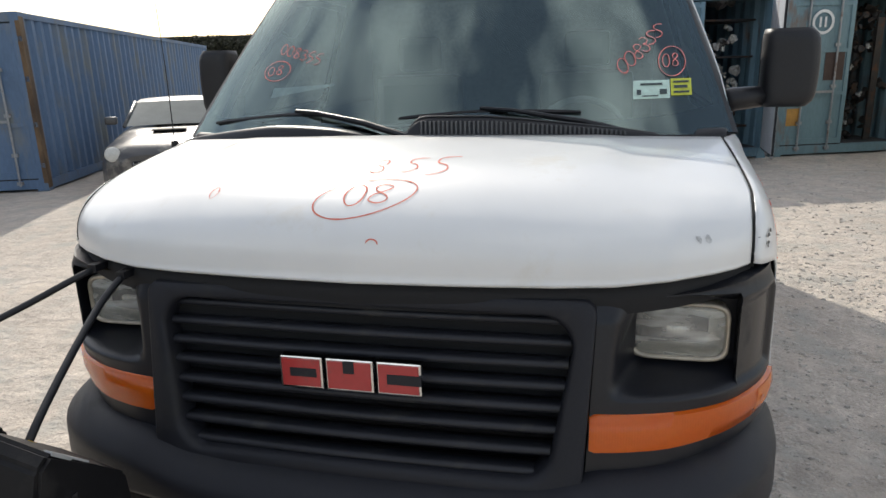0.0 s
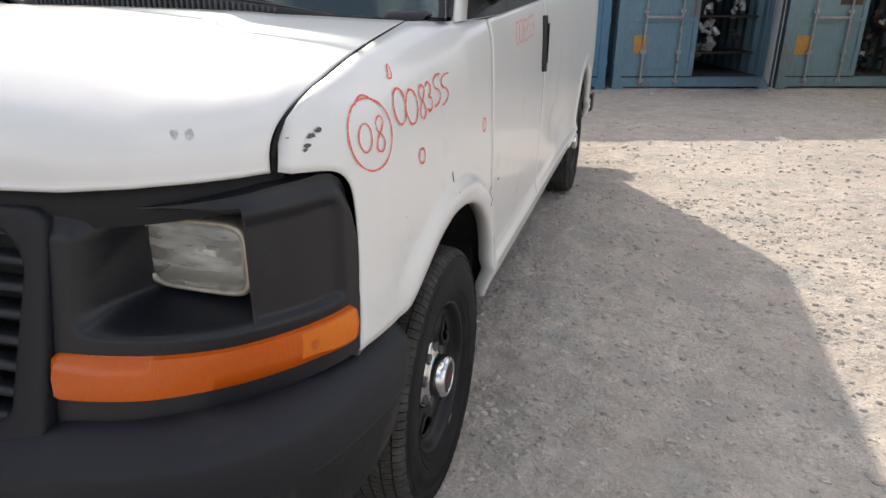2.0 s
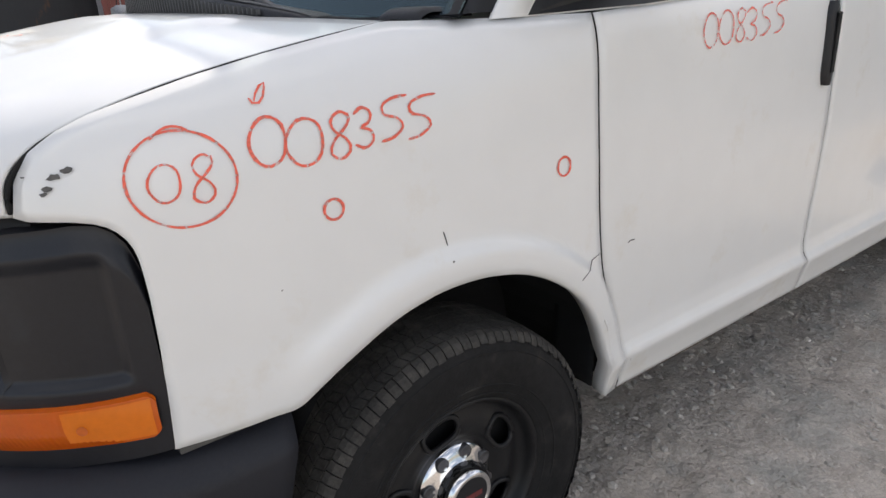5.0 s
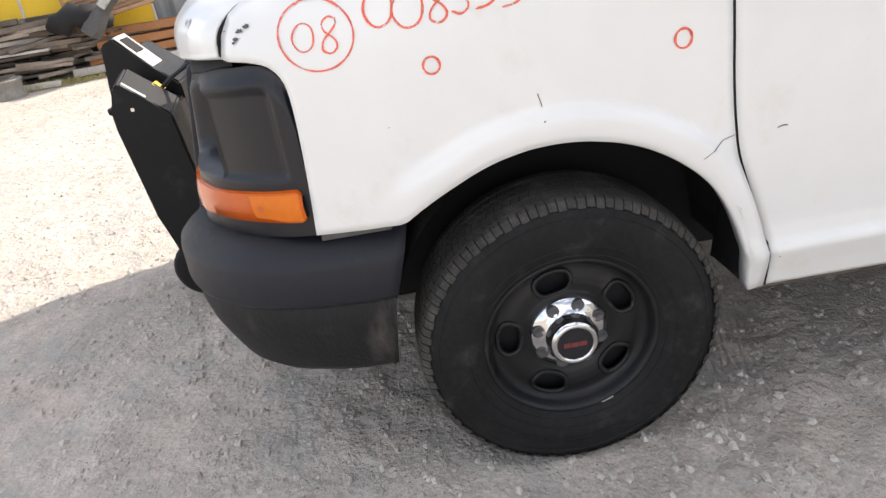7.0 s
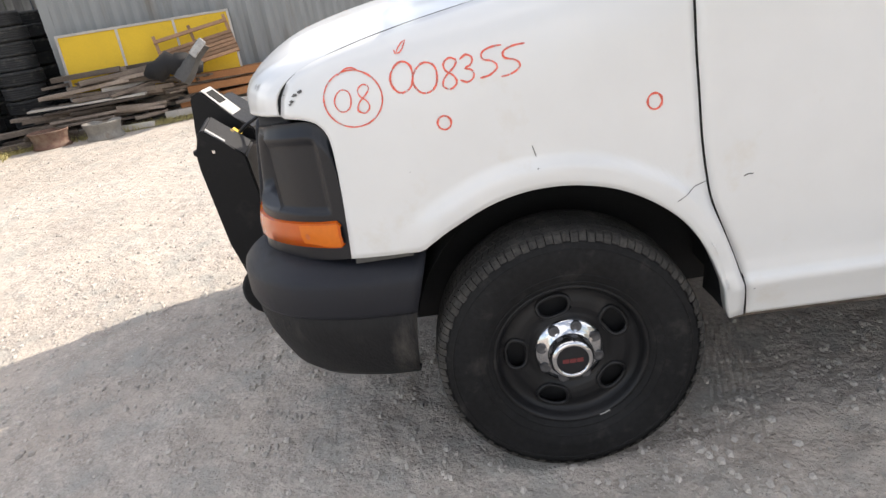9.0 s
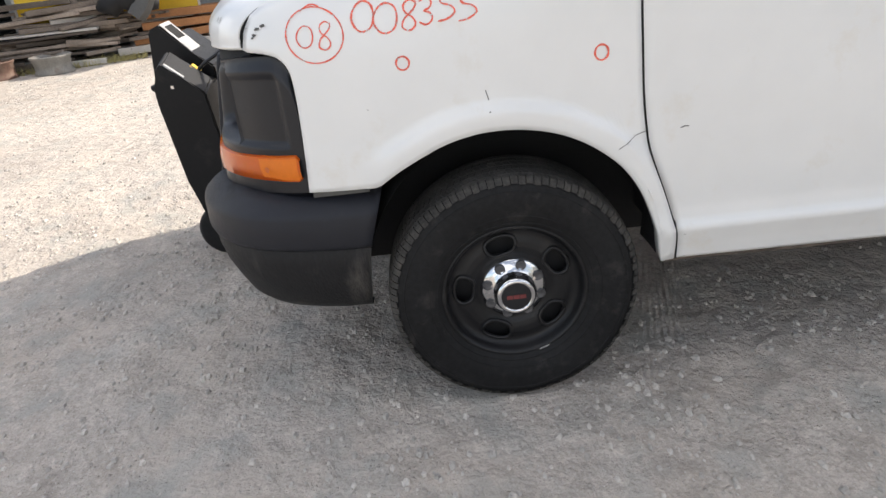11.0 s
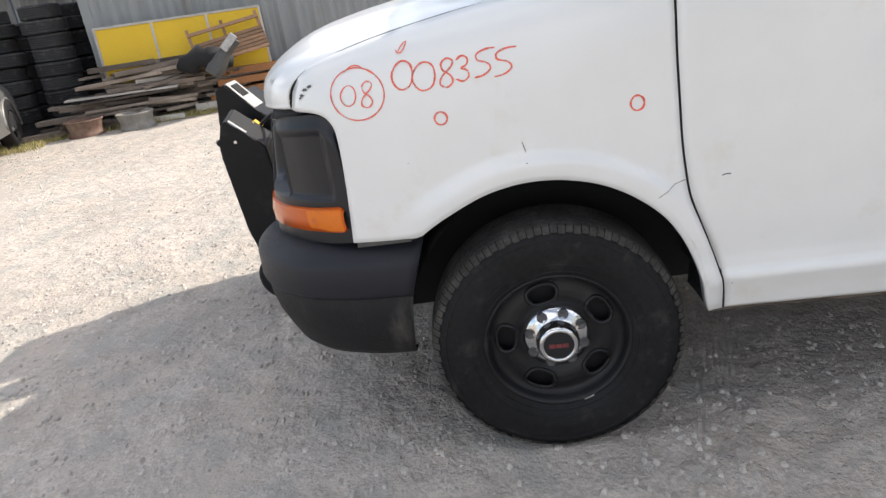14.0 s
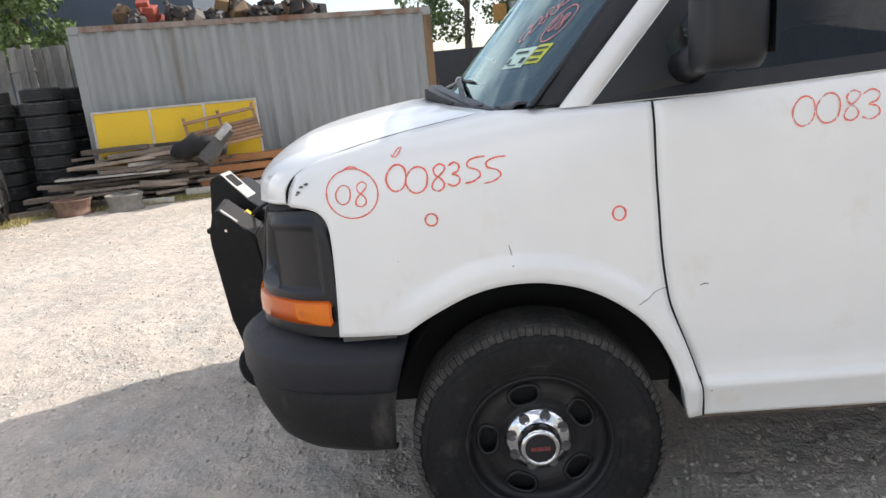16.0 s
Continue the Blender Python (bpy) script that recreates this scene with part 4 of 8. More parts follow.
# plate between wing and bumper
for sgn in (1, -1):
    bm = bmesh.new()
    box(bm, sgn * 0.90 - 0.035, sgn * 0.90 + 0.035, -0.548, -0.392, 0.752, 0.771)
    part("wing_bracket", bm, mat("grey_bracket_steel", (0.08, 0.078, 0.075), 0.6, vary=0.3, scale=20) if sgn > 0 else bpy.data.materials["grey_bracket_steel"], van)
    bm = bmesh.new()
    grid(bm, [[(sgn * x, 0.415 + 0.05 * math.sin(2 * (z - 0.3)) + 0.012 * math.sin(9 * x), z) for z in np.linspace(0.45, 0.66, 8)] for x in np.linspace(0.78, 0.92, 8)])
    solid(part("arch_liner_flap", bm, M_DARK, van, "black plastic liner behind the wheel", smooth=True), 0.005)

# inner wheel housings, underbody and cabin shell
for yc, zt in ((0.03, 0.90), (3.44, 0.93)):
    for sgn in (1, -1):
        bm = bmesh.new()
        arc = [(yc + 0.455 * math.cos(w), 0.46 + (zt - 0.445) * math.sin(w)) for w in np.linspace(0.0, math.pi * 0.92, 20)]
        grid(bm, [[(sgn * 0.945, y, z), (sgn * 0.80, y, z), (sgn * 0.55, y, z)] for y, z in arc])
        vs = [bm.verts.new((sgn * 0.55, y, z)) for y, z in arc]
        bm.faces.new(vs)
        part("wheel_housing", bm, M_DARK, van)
bm = bmesh.new()
box(bm, -0.80, 0.80, 0.56, 2.90, 0.40, 0.48)
box(bm, -0.50, 0.50, -0.75, 4.45, 0.34, 0.50)
box(bm, -0.93, 0.93, 3.98, 4.48, 0.42, 0.52)
part("underbody", bm, M_DARK, van)
bm = bmesh.new()
box(bm, -0.54, 0.54, -0.62, 0.30, 0.50, 1.10)
part("engine_bay", bm, M_DARK, van)
bm = bmesh.new()
rows = [[(0.90 * c, 0.11 - 0.25 * (1 - c * c), 1.33), (0.89 * c, 0.17 - 0.25 * (1 - c * c), 1.372), (0.87 * c, 0.44 - 0.10 * (1 - c * c), 1.385), (0.86 * c, 0.58, 1.28), (0.86 * c, 0.60, 0.80)] for c in np.linspace(-1, 1, 21)]
grid(bm, rows)
part("dashboard", bm, M_CABIN, van, smooth=True)
bm = bmesh.new()
ring = [Vector((0.45 + 0.19 * math.cos(w), 0.66 + 0.06 * math.sin(w), 1.28 + 0.17 * math.sin(w))) for w in np.linspace(0, 2 * math.pi, 28)]
tube(bm, ring, 0.014, 8, caps=False)
tube(bm, [(0.45, 0.56, 1.24), (0.45, 0.66, 1.28)], 0.03, 8)
tube(bm, [(0.27, 0.65, 1.28), (0.63, 0.65, 1.28)], 0.014, 8)
part("steering_wheel", bm, M_CABIN, van)
for x in (-0.45, 0.45):
    bm = bmesh.new()
    box(bm, x - 0.25, x + 0.25, 0.95, 1.45, 0.80, 1.00, bevel=0.05)
    seat = part("front_seat", bm, M_SEAT, van, "grey cloth front seat", smooth=False)
    bm = bmesh.new()
    box(bm, x - 0.24, x + 0.24, 1.42, 1.56, 0.95, 1.56, bevel=0.05)
    part("backrest", bm, M_SEAT, seat)
    bm = bmesh.new()
    box(bm, x - 0.12, x + 0.12, 1.47, 1.57, 1.58, 1.76, bevel=0.04)
    part("headrest", bm, M_SEAT, seat)
bm = bmesh.new()
box(bm, -0.92, 0.92, 0.58, 4.45, 0.74, 0.80)
part("cabin_floor", bm, M_CABIN, van)
bm = bmesh.new()
box(bm, -0.80, 0.80, 1.72, 1.75, 0.80, 2.0)
part("cabin_bulkhead", bm, M_BULK, van)
bm = bmesh.new()
box(bm, -0.74, 0.74, 0.80, 1.75, 1.955, 1.962)
part("headlining", bm, M_LINING, van)


# wheels
def wheel(yc, sgn, front=True):
    base = Matrix.Translation((sgn * 0.848, yc, 0.378))
    bm = bmesh.new()
    prof = [(-0.088, 0.214), (-0.104, 0.232), (-0.113, 0.262), (-0.119, 0.295), (-0.118, 0.325), (-0.1125, 0.350), (-0.104, 0.366), (-0.086, 0.3745)]
    prof = prof + [(-a, r) for a, r in prof[::-1]]
    lathe(bm, prof, "x", (0, 0, 0), 96)
    tyre = part("tyre", bm, M_TYRE, van, "worn black all-season tyre", smooth=True)
    tyre.matrix_world = base
    # tread: siped ribs between chunky shoulder lugs that wrap onto the sidewall
    bm = bmesh.new()
    lanes = [(-0.081, -0.050, 0.3815, 0.3845), (-0.045, -0.016, 0.3845, 0.3855), (-0.011, 0.017, 0.3855, 0.3855), (0.022, 0.050, 0.3855, 0.3845), (0.055, 0.081, 0.3840, 0.3815)]
    for li, (a0, a1, r0, r1) in enumerate(lanes):
        n = 110
        for k in range(n):
            w0 = 2 * math.pi * (k + 0.5 * (li % 2)) / n
            w1 = w0 + 2 * math.pi / n * 0.90
            sk = 0.022 * (1 if li % 2 else -1)
            top = [Vector((a, r * math.cos(w), r * math.sin(w))) for a, r, w in ((a0, r0, w0), (a1, r1, w0 + sk), (a1, r1, w1 + sk), (a0, r0, w1))]
            low = [Vector((p.x, p.y * 0.974, p.z * 0.974)) for p in top]
            vt, vl = [bm.verts.new(p) for p in top], [bm.verts.new(p) for p in low]
            bm.faces.new(vt)
            for i in range(4):
                bm.faces.new((vt[i], vl[i], vl[(i + 1) % 4], vt[(i + 1) % 4]))
    for side in (-1, 1):
        n = 104
        for k in range(n):
            w0 = 2 * math.pi * k / n
            w1 = w0 + 2 * math.pi / n * 0.87
            long_ = 0.3615 if k % 2 else 0.358
            sec = [(0.086, 0.3812), (0.099, 0.3770), (0.1075, 0.3685), (0.1135, long_)]
            outer_, inner_ = [], []
            for w in (w0, (w0 + w1) / 2, w1):
                dip = 0.0012 if w != w0 and w != w1 else 0.0
                outer_.append([bm.verts.new((side * (a - dip * 0.5), (r - dip) * math.cos(w), (r - dip) * math.sin(w))) for a, r in sec])
                inner_.append([bm.verts.new((side * (a - 0.006), (r - 0.007) * math.cos(w), (r - 0.007) * math.sin(w))) for a, r in sec])
            for i in range(2):
                for j in range(3):
                    bm.faces.new((outer_[i][j], outer_[i + 1][j], outer_[i + 1][j + 1], outer_[i][j + 1]))
            for i in (0, 2):
                for j in range(3):
                    bm.faces.new((outer_[i][j], outer_[i][j + 1], inner_[i][j + 1], inner_[i][j]))
    part("tread", bm, M_TREAD, tyre)
    # raised ring marks on the sidewall
    bm = bmesh.new()
    for r, wd in ((0.338, 0.003), (0.262, 0.003), (0.238, 0.004)):
        x = sgn * float(np.interp(r, [0.214, 0.232, 0.262, 0.295, 0.325, 0.350], [0.088, 0.104, 0.113, 0.119, 0.118, 0.1125]))
        lathe(bm, [(x - sgn * 0.003, r - wd), (x + sgn * 0.0022, r - wd * 0.4), (x + sgn * 0.0022, r + wd * 0.4), (x - sgn * 0.003, r + wd)], "x", (0, 0, 0), 72)
    part("sidewall_ring", bm, M_TYRE, tyre, smooth=True)
    # plain bars for the moulded sidewall writing
    bm = bmesh.new()
    random.seed(5)
    w = 3.6
    while w < 5.9:
        ln = random.uniform(0.05, 0.10)
        for k in range(2):
            r0, r1 = (0.292, 0.302) if k == 0 else (0.306, 0.316)
            q = []
            for r, ww in ((r0, w), (r0, w + ln), (r1, w + ln), (r1, w)):
                x = float(np.interp(r, [0.262, 0.295, 0.325], [0.113, 0.119, 0.118])) + 0.0025
                q.append(bm.verts.new((sgn * x, r * math.cos(ww), r * math.sin(ww))))
            bm.faces.new(q)
            if random.random() < 0.5:
                break
        w += ln + 0.03
    part("sidewall_marking", bm, M_TYRE, tyre)
    # steel rim with four hand-holes
    bm = bmesh.new()
    nseg = 160
    prof = [(0.060, 0.215), (0.094, 0.2255), (0.100, 0.2215), (0.097, 0.2155), (0.086, 0.2095), (0.073, 0.2045), (0.064, 0.198), (0.060, 0.190), (0.061, 0.178), (0.066, 0.160), (0.067, 0.142), (0.063, 0.124), (0.055, 0.110), (0.052, 0.09)]
    prof = [tuple(q) for q in resample(prof[:10], 16)] + [tuple(q) for q in resample(prof[9:], 18)][1:]
    prof = [tuple(q) for q in resample(prof[:8], 8)] + [tuple(q) for q in resample(prof[7:], 34)][1:]
    rows = []
    for a, r in prof:
        row = []
        for k in range(nseg):
            w = 2 * math.pi * k / nseg
            row.append(Vector((sgn * a, r * math.cos(w), r * math.sin(w))))
        rows.append(row)
    vs = [[bm.verts.new(p) for p in row] for row in rows]
    holes = [radians(31 + 72 * h) for h in range(5)]
    for i in range(len(prof) - 1):
        for k in range(nseg):
            w = 2 * math.pi * (k + 0.5) / nseg
            rm = (prof[i][1] + prof[i + 1][1]) / 2
            cut = False
            for h in holes:
                dw = (w - h + math.pi) % (2 * math.pi) - math.pi
                if abs(dw * 0.152 / 0.043) ** 2.6 + abs((rm - 0.154) / 0.029) ** 2.6 < 1:
                    cut = True
            if not cut:
                bm.faces.new((vs[i][k], vs[i + 1][k], vs[i + 1][(k + 1) % nseg], vs[i][(k + 1) % nseg]))
    rim = part("rim", bm, M_RIM, van, "black painted steel wheel with round vents", smooth=True)
    rim.matrix_world = base
    solid(rim, 0.006)
    bm = bmesh.new()
    lathe(bm, [(sgn * 0.02, 0.20), (sgn * 0.02, 0.0)], "x", (0, 0, 0), 32)
    part("brake_drum", bm, M_DARK, rim)
    # rolled edges round the vents
    for h in holes:
        bm = bmesh.new()
        loop = []
        for w in np.linspace(0, 2 * math.pi, 33):
            ww = h + 0.0450 * math.copysign(abs(math.cos(w)) ** 0.77, math.cos(w)) / 0.152
            r = 0.154 + 0.0310 * math.copysign(abs(math.sin(w)) ** 0.77, math.sin(w))
            x = float(np.interp(r, [0.110, 0.124, 0.142, 0.160, 0.178, 0.190], [0.055, 0.063, 0.067, 0.066, 0.061, 0.060]))
            loop.append((sgn * (x + 0.0015), r * math.cos(ww), r * math.sin(ww)))
        tube(bm, loop, 0.0065, 8, caps=False)
        part("vent_edge", bm, M_RIM, rim, smooth=True)
    # worn bright patch on the rim's lip
    bm = bmesh.new()
    grid(bm, [[(sgn * (a + 0.0012), r * math.cos(w), r * math.sin(w)) for a, r in ((0.0985, 0.2190), (0.0998, 0.2215), (0.0985, 0.2235))] for w in np.linspace(5.02, 5.17, 7)])
    part("worn_patch", bm, M_ROD0, rim, "bare worn patch on the lip")
    # chrome centre ring with eight nut covers and cap
    bm = bmesh.new()
    lathe(bm, [(sgn * 0.050, 0.103), (sgn * 0.058, 0.102), (sgn * 0.066, 0.096), (sgn * 0.072, 0.080), (sgn * 0.078, 0.066), (sgn * 0.085, 0.060)], "x", (0, 0, 0), 64)
    trim = part("hub_trim", bm, M_CHROME, rim, "chrome eight-nut hub trim", smooth=True)
    for k in range(8):
        w = radians(22.5 + 45 * k + 6)
        bm = bmesh.new()
        c = (0, 0.0835 * math.cos(w), 0.0835 * math.sin(w))
        lathe(bm, [(sgn * 0.06, 0.0165), (sgn * 0.0745, 0.0165), (sgn * 0.0765, 0.0145), (sgn * 0.0745, 0.011), (sgn * 0.0745, 0.0001)], "x", c, 14)
        part("wheel_nut", bm, M_NUT, rim, smooth=True)
    bm = bmesh.new()
    lathe(bm, [(sgn * 0.078, 0.065), (sgn * 0.106, 0.063), (sgn * 0.118, 0.058), (sgn * 0.122, 0.051), (sgn * 0.120, 0.046), (sgn * 0.118, 0.045)], "x", (0, 0, 0), 48)
    part("centre_cap", bm, M_CHROME, rim, smooth=True)
    bm = bmesh.new()
    lathe(bm, [(sgn * 0.1185, 0.0455), (sgn * 0.1195, 0.020), (sgn * 0.1198, 0.0001)], "x", (0, 0, 0), 32)
    part("cap_face", bm, M_BLACKP, rim, smooth=True)
    for y0, y1 in ((-0.029, -0.011), (-0.009, 0.009), (0.011, 0.029)):
        bm = bmesh.new()
        box(bm, sgn * 0.1197, sgn * 0.1206, y0, y1, -0.0065, 0.0065)
        part("cap_bar", bm, M_REDDULL, rim)


for yc in (0.0, 3.43):
    for sgn in (1, -1):
        wheel(yc, sgn)

# thin radio mast on the far wing
bm = bmesh.new()
tube(bm, [(-0.910, -0.115, 1.34), (-0.911, -0.114, 1.372)], 0.012, 10)
tube(bm, [(-0.911, -0.114, 1.36), (-0.950, -0.055, 1.62), (-0.995, 0.0, 1.847), (-1.03, 0.05, 2.05)], [0.0022, 0.0015, 0.0011, 0.0008], 6)
part("radio_mast", bm, M_DARK, van)


# ---- the yard ----
U = Vector((0.940, 0.342, 0)).normalized()      # along the rows of container ends
V = Vector((-0.342, 0.940, 0)).normalized()     # along the containers
YAW = math.degrees(math.atan2(U.y, U.x))



def ground_mat():
    m = bpy.data.materials.new("dusty_crushed_stone")
    m.use_nodes = True
    n, l = m.node_tree.nodes, m.node_tree.links
    b = n["Principled BSDF"]
    b.inputs["Roughness"].default_value = 0.95
    b.inputs["Specular IOR Level"].default_value = 0.15
    tc = n.new("ShaderNodeTexCoord")

    def noise_tex(scale, detail=5, rough=0.6):
        t = n.new("ShaderNodeTexNoise")
        t.inputs["Scale"].default_value, t.inputs["Detail"].default_value, t.inputs["Roughness"].default_value = scale, detail, rough
        l.new(tc.outputs["Object"], t.inputs["Vector"])
        return t

    big, mid, fine = noise_tex(0.7), noise_tex(7, 6, 0.65), noise_tex(110, 5, 0.75)
    vor = n.new("ShaderNodeTexVoronoi")
    vor.inputs["Scale"].default_value = 55
    l.new(tc.outputs["Object"], vor.inputs["Vector"])
    ramp = n.new("ShaderNodeValToRGB")
    e = ramp.color_ramp.elements
    e[0].position, e[0].color = 0.32, (0.335, 0.297, 0.258, 1)
    e[1].position, e[1].color = 0.68, (0.575, 0.518, 0.455, 1)
    mix = n.new("ShaderNodeMath")
    mix.operation = "MULTIPLY_ADD"
    mix.inputs[1].default_value = 0.55
    l.new(mid.outputs[0], mix.inputs[0])
    sc = n.new("ShaderNodeMath")
    sc.operation = "MULTIPLY"
    sc.inputs[1].default_value = 0.45
    l.new(big.outputs[0], sc.inputs[0])
    l.new(sc.outputs[0], mix.inputs[2])
    l.new(mix.outputs[0], ramp.inputs[0])
    grain = n.new("ShaderNodeMapRange")
    grain.inputs[1].default_value, grain.inputs[2].default_value, grain.inputs[3].default_value, grain.inputs[4].default_value = 0.3, 0.7, 0.83, 1.20
    l.new(fine.outputs[0], grain.inputs[0])
    mul = n.new("ShaderNodeVectorMath")
    mul.operation = "SCALE"
    l.new(ramp.outputs[0], mul.inputs[0])
    crushed = grain.outputs[0]
    for dens, lo_, hi_ in ((38, 0.93, 1.07), (85, 0.91, 1.11)):
        vp = n.new("ShaderNodeTexVoronoi")
        vp.inputs["Scale"].default_value = dens
        l.new(tc.outputs["Object"], vp.inputs["Vector"])
        tone = n.new("ShaderNodeSeparateColor")
        l.new(vp.outputs["Color"], tone.inputs[0])
        span = n.new("ShaderNodeMapRange")
        span.inputs[3].default_value, span.inputs[4].default_value = lo_, hi_
        l.new(tone.outputs[1], span.inputs[0])
        both = n.new("ShaderNodeMath")
        both.operation = "MULTIPLY"
        l.new(crushed, both.inputs[0])
        l.new(span.outputs[0], both.inputs[1])
        crushed = both.outputs[0]
    l.new(crushed, mul.inputs["Scale"])
    l.new(mul.outputs[0], b.inputs["Base Color"])
    lumps = noise_tex(9, 3, 0.45)
    patch = noise_tex(2.2, 3, 0.5)
    warm = n.new("ShaderNodeMix")
    warm.data_type = "RGBA"
    warm.inputs[7].default_value = (0.51, 0.445, 0.38, 1)
    pr_ = n.new("ShaderNodeMapRange")
    pr_.inputs[1].default_value, pr_.inputs[2].default_value, pr_.inputs[3].default_value, pr_.inputs[4].default_value = 0.48, 0.70, 0.0, 0.7
    l.new(patch.outputs[0], pr_.inputs[0])
    l.new(pr_.outputs[0], warm.inputs[0])
    l.new(mul.outputs[0], warm.inputs[6])
    grey = n.new("ShaderNodeMix")
    grey.data_type = "RGBA"
    grey.inputs[7].default_value = (0.37, 0.362, 0.33, 1)
    spots = noise_tex(3.1, 6, 0.6)
    pg_ = n.new("ShaderNodeMapRange")
    pg_.inputs[1].default_value, pg_.inputs[2].default_value, pg_.inputs[3].default_value, pg_.inputs[4].default_value = 0.50, 0.66, 0.0, 0.75
    l.new(spots.outputs[0], pg_.inputs[0])
    l.new(pg_.outputs[0], grey.inputs[0])
    l.new(warm.outputs[2], grey.inputs[6])
    l.new(grey.outputs[2], b.inputs["Base Color"])
    hadd = n.new("ShaderNodeMath")
    hadd.operation = "MULTIPLY_ADD"
    hadd.inputs[1].default_value = 2.7
    l.new(lumps.outputs[0], hadd.inputs[0])
    hsum = n.new("ShaderNodeMath")
    hsum.operation = "ADD"
    hs2 = n.new("ShaderNodeMath")
    hs2.operation = "MULTIPLY"
    hs2.inputs[1].default_value = -0.28
    l.new(vor.outputs["Distance"], hs2.inputs[0])
    l.new(hs2.outputs[0], hsum.inputs[0])
    fsc = n.new("ShaderNodeMath")
    fsc.operation = "MULTIPLY"
    fsc.inputs[1].default_value = 0.26
    l.new(fine.outputs[0], fsc.inputs[0])
    l.new(fsc.outputs[0], hsum.inputs[1])
    bp = n.new("ShaderNodeBump")
    bp.inputs["Strength"].default_value, bp.inputs["Distance"].default_value = 0.72, 0.018
    clods = noise_tex(30, 4, 0.62)
    csc = n.new("ShaderNodeMath")
    csc.operation = "MULTIPLY_ADD"
    csc.inputs[1].default_value = 1.25
    l.new(clods.outputs[0], csc.inputs[0])
    l.new(hsum.outputs[0], csc.inputs[2])
    # tread prints pressed into the dust
    sep = n.new("ShaderNodeSeparateXYZ")
    l.new(tc.outputs["Object"], sep.inputs[0])

    def step(socket, a, b, flip=False):
        r = n.new("ShaderNodeMapRange")
        r.interpolation_type = "SMOOTHSTEP"
        r.inputs[1].default_value, r.inputs[2].default_value = a, b
        if flip:
            r.inputs[3].default_value, r.inputs[4].default_value = 1.0, 0.0
        l.new(socket, r.inputs[0])
        return r.outputs[0]

    def times(a, b):
        q = n.new("ShaderNodeMath")
        q.operation = "MULTIPLY"
        l.new(a, q.inputs[0])
        l.new(b, q.inputs[1])
        return q.outputs[0]

    lean = n.new("ShaderNodeMath")
    lean.operation = "MULTIPLY_ADD"
    lean.inputs[1].default_value = 0.29
    l.new(sep.outputs["X"], lean.inputs[0])
    l.new(sep.outputs["Y"], lean.inputs[2])
    line = n.new("ShaderNodeCombineXYZ")
    l.new(lean.outputs[0], line.inputs["Y"])
    l.new(sep.outputs["X"], line.inputs["X"])
    wave = n.new("ShaderNodeTexWave")
    wave.bands_direction = "Y"
    wave.inputs["Scale"].default_value, wave.inputs["Distortion"].default_value, wave.inputs["Detail Scale"].default_value = 12.5, 1.2, 0.4
    l.new(line.outputs[0], wave.inputs["Vector"])
    zone = times(times(step(sep.outputs["X"], -0.1, 0.1), step(sep.outputs["X"], 0.95, 1.15, True)), times(step(lean.outputs[0], 0.66, 0.70), step(lean.outputs[0], 0.84, 0.88, True)))
    pw = n.new("ShaderNodeMath")
    pw.operation = "MULTIPLY"
    pw.inputs[1].default_value = 0.4
    l.new(times(times(wave.outputs["Fac"], zone), step(mid.outputs[0], 0.38, 0.55)), pw.inputs[0])
    # crumbs of stone bedded in the dust, thicker in some patches
    total = csc.outputs[0]
    thick_ = step(noise_tex(1.9, 4, 0.6).outputs[0], 0.40, 0.62)
    for dens, size_, high_ in ((46, 0.32, 0.80), (105, 0.38, 0.35)):
        vc = n.new("ShaderNodeTexVoronoi")
        vc.inputs["Scale"].default_value = dens
        l.new(tc.outputs["Object"], vc.inputs["Vector"])
        pick = n.new("ShaderNodeSeparateColor")
        l.new(vc.outputs["Color"], pick.inputs[0])
        bead = times(step(vc.outputs["Distance"], size_ * 0.45, size_, True), step(pick.outputs[0], 0.50, 0.58))
        bead = times(bead, thick_)
        up = n.new("ShaderNodeMath")
        up.operation = "MULTIPLY_ADD"
        up.inputs[1].default_value = high_
        l.new(bead, up.inputs[0])
        l.new(total, up.inputs[2])
        total = up.outputs[0]
    hprint = n.new("ShaderNodeMath")
    hprint.operation = "ADD"
    l.new(total, hprint.inputs[0])
    l.new(pw.outputs[0], hprint.inputs[1])
    l.new(hprint.outputs[0], hadd.inputs[2])
    l.new(hadd.outputs[0], bp.inputs["Height"])
    l.new(bp.outputs[0], b.inputs["Normal"])
    return m


M_GROUND = ground_mat()
M_STONE = mat("pale_stone", (0.475, 0.440, 0.397), 0.9, vary=0.25, scale=9, fine=80, bump=0.3, bump_scale=120, spec=0.2)
_t = M_STONE.node_tree
_g, _r, _v = _t.nodes.new("ShaderNodeNewGeometry"), _t.nodes.new("ShaderNodeMapRange"), _t.nodes.new("ShaderNodeVectorMath")
_r.inputs[3].default_value, _r.inputs[4].default_value = 0.82, 1.22
_v.operation = "SCALE"
_src = _t.nodes["Principled BSDF"].inputs["Base Color"].links[0].from_socket
_t.links.new(_g.outputs["Random Per Island"], _r.inputs[0])
_t.links.new(_src, _v.inputs[0])
_t.links.new(_r.outputs[0], _v.inputs["Scale"])
_t.links.new(_v.outputs[0], _t.nodes["Principled BSDF"].inputs["Base Color"])


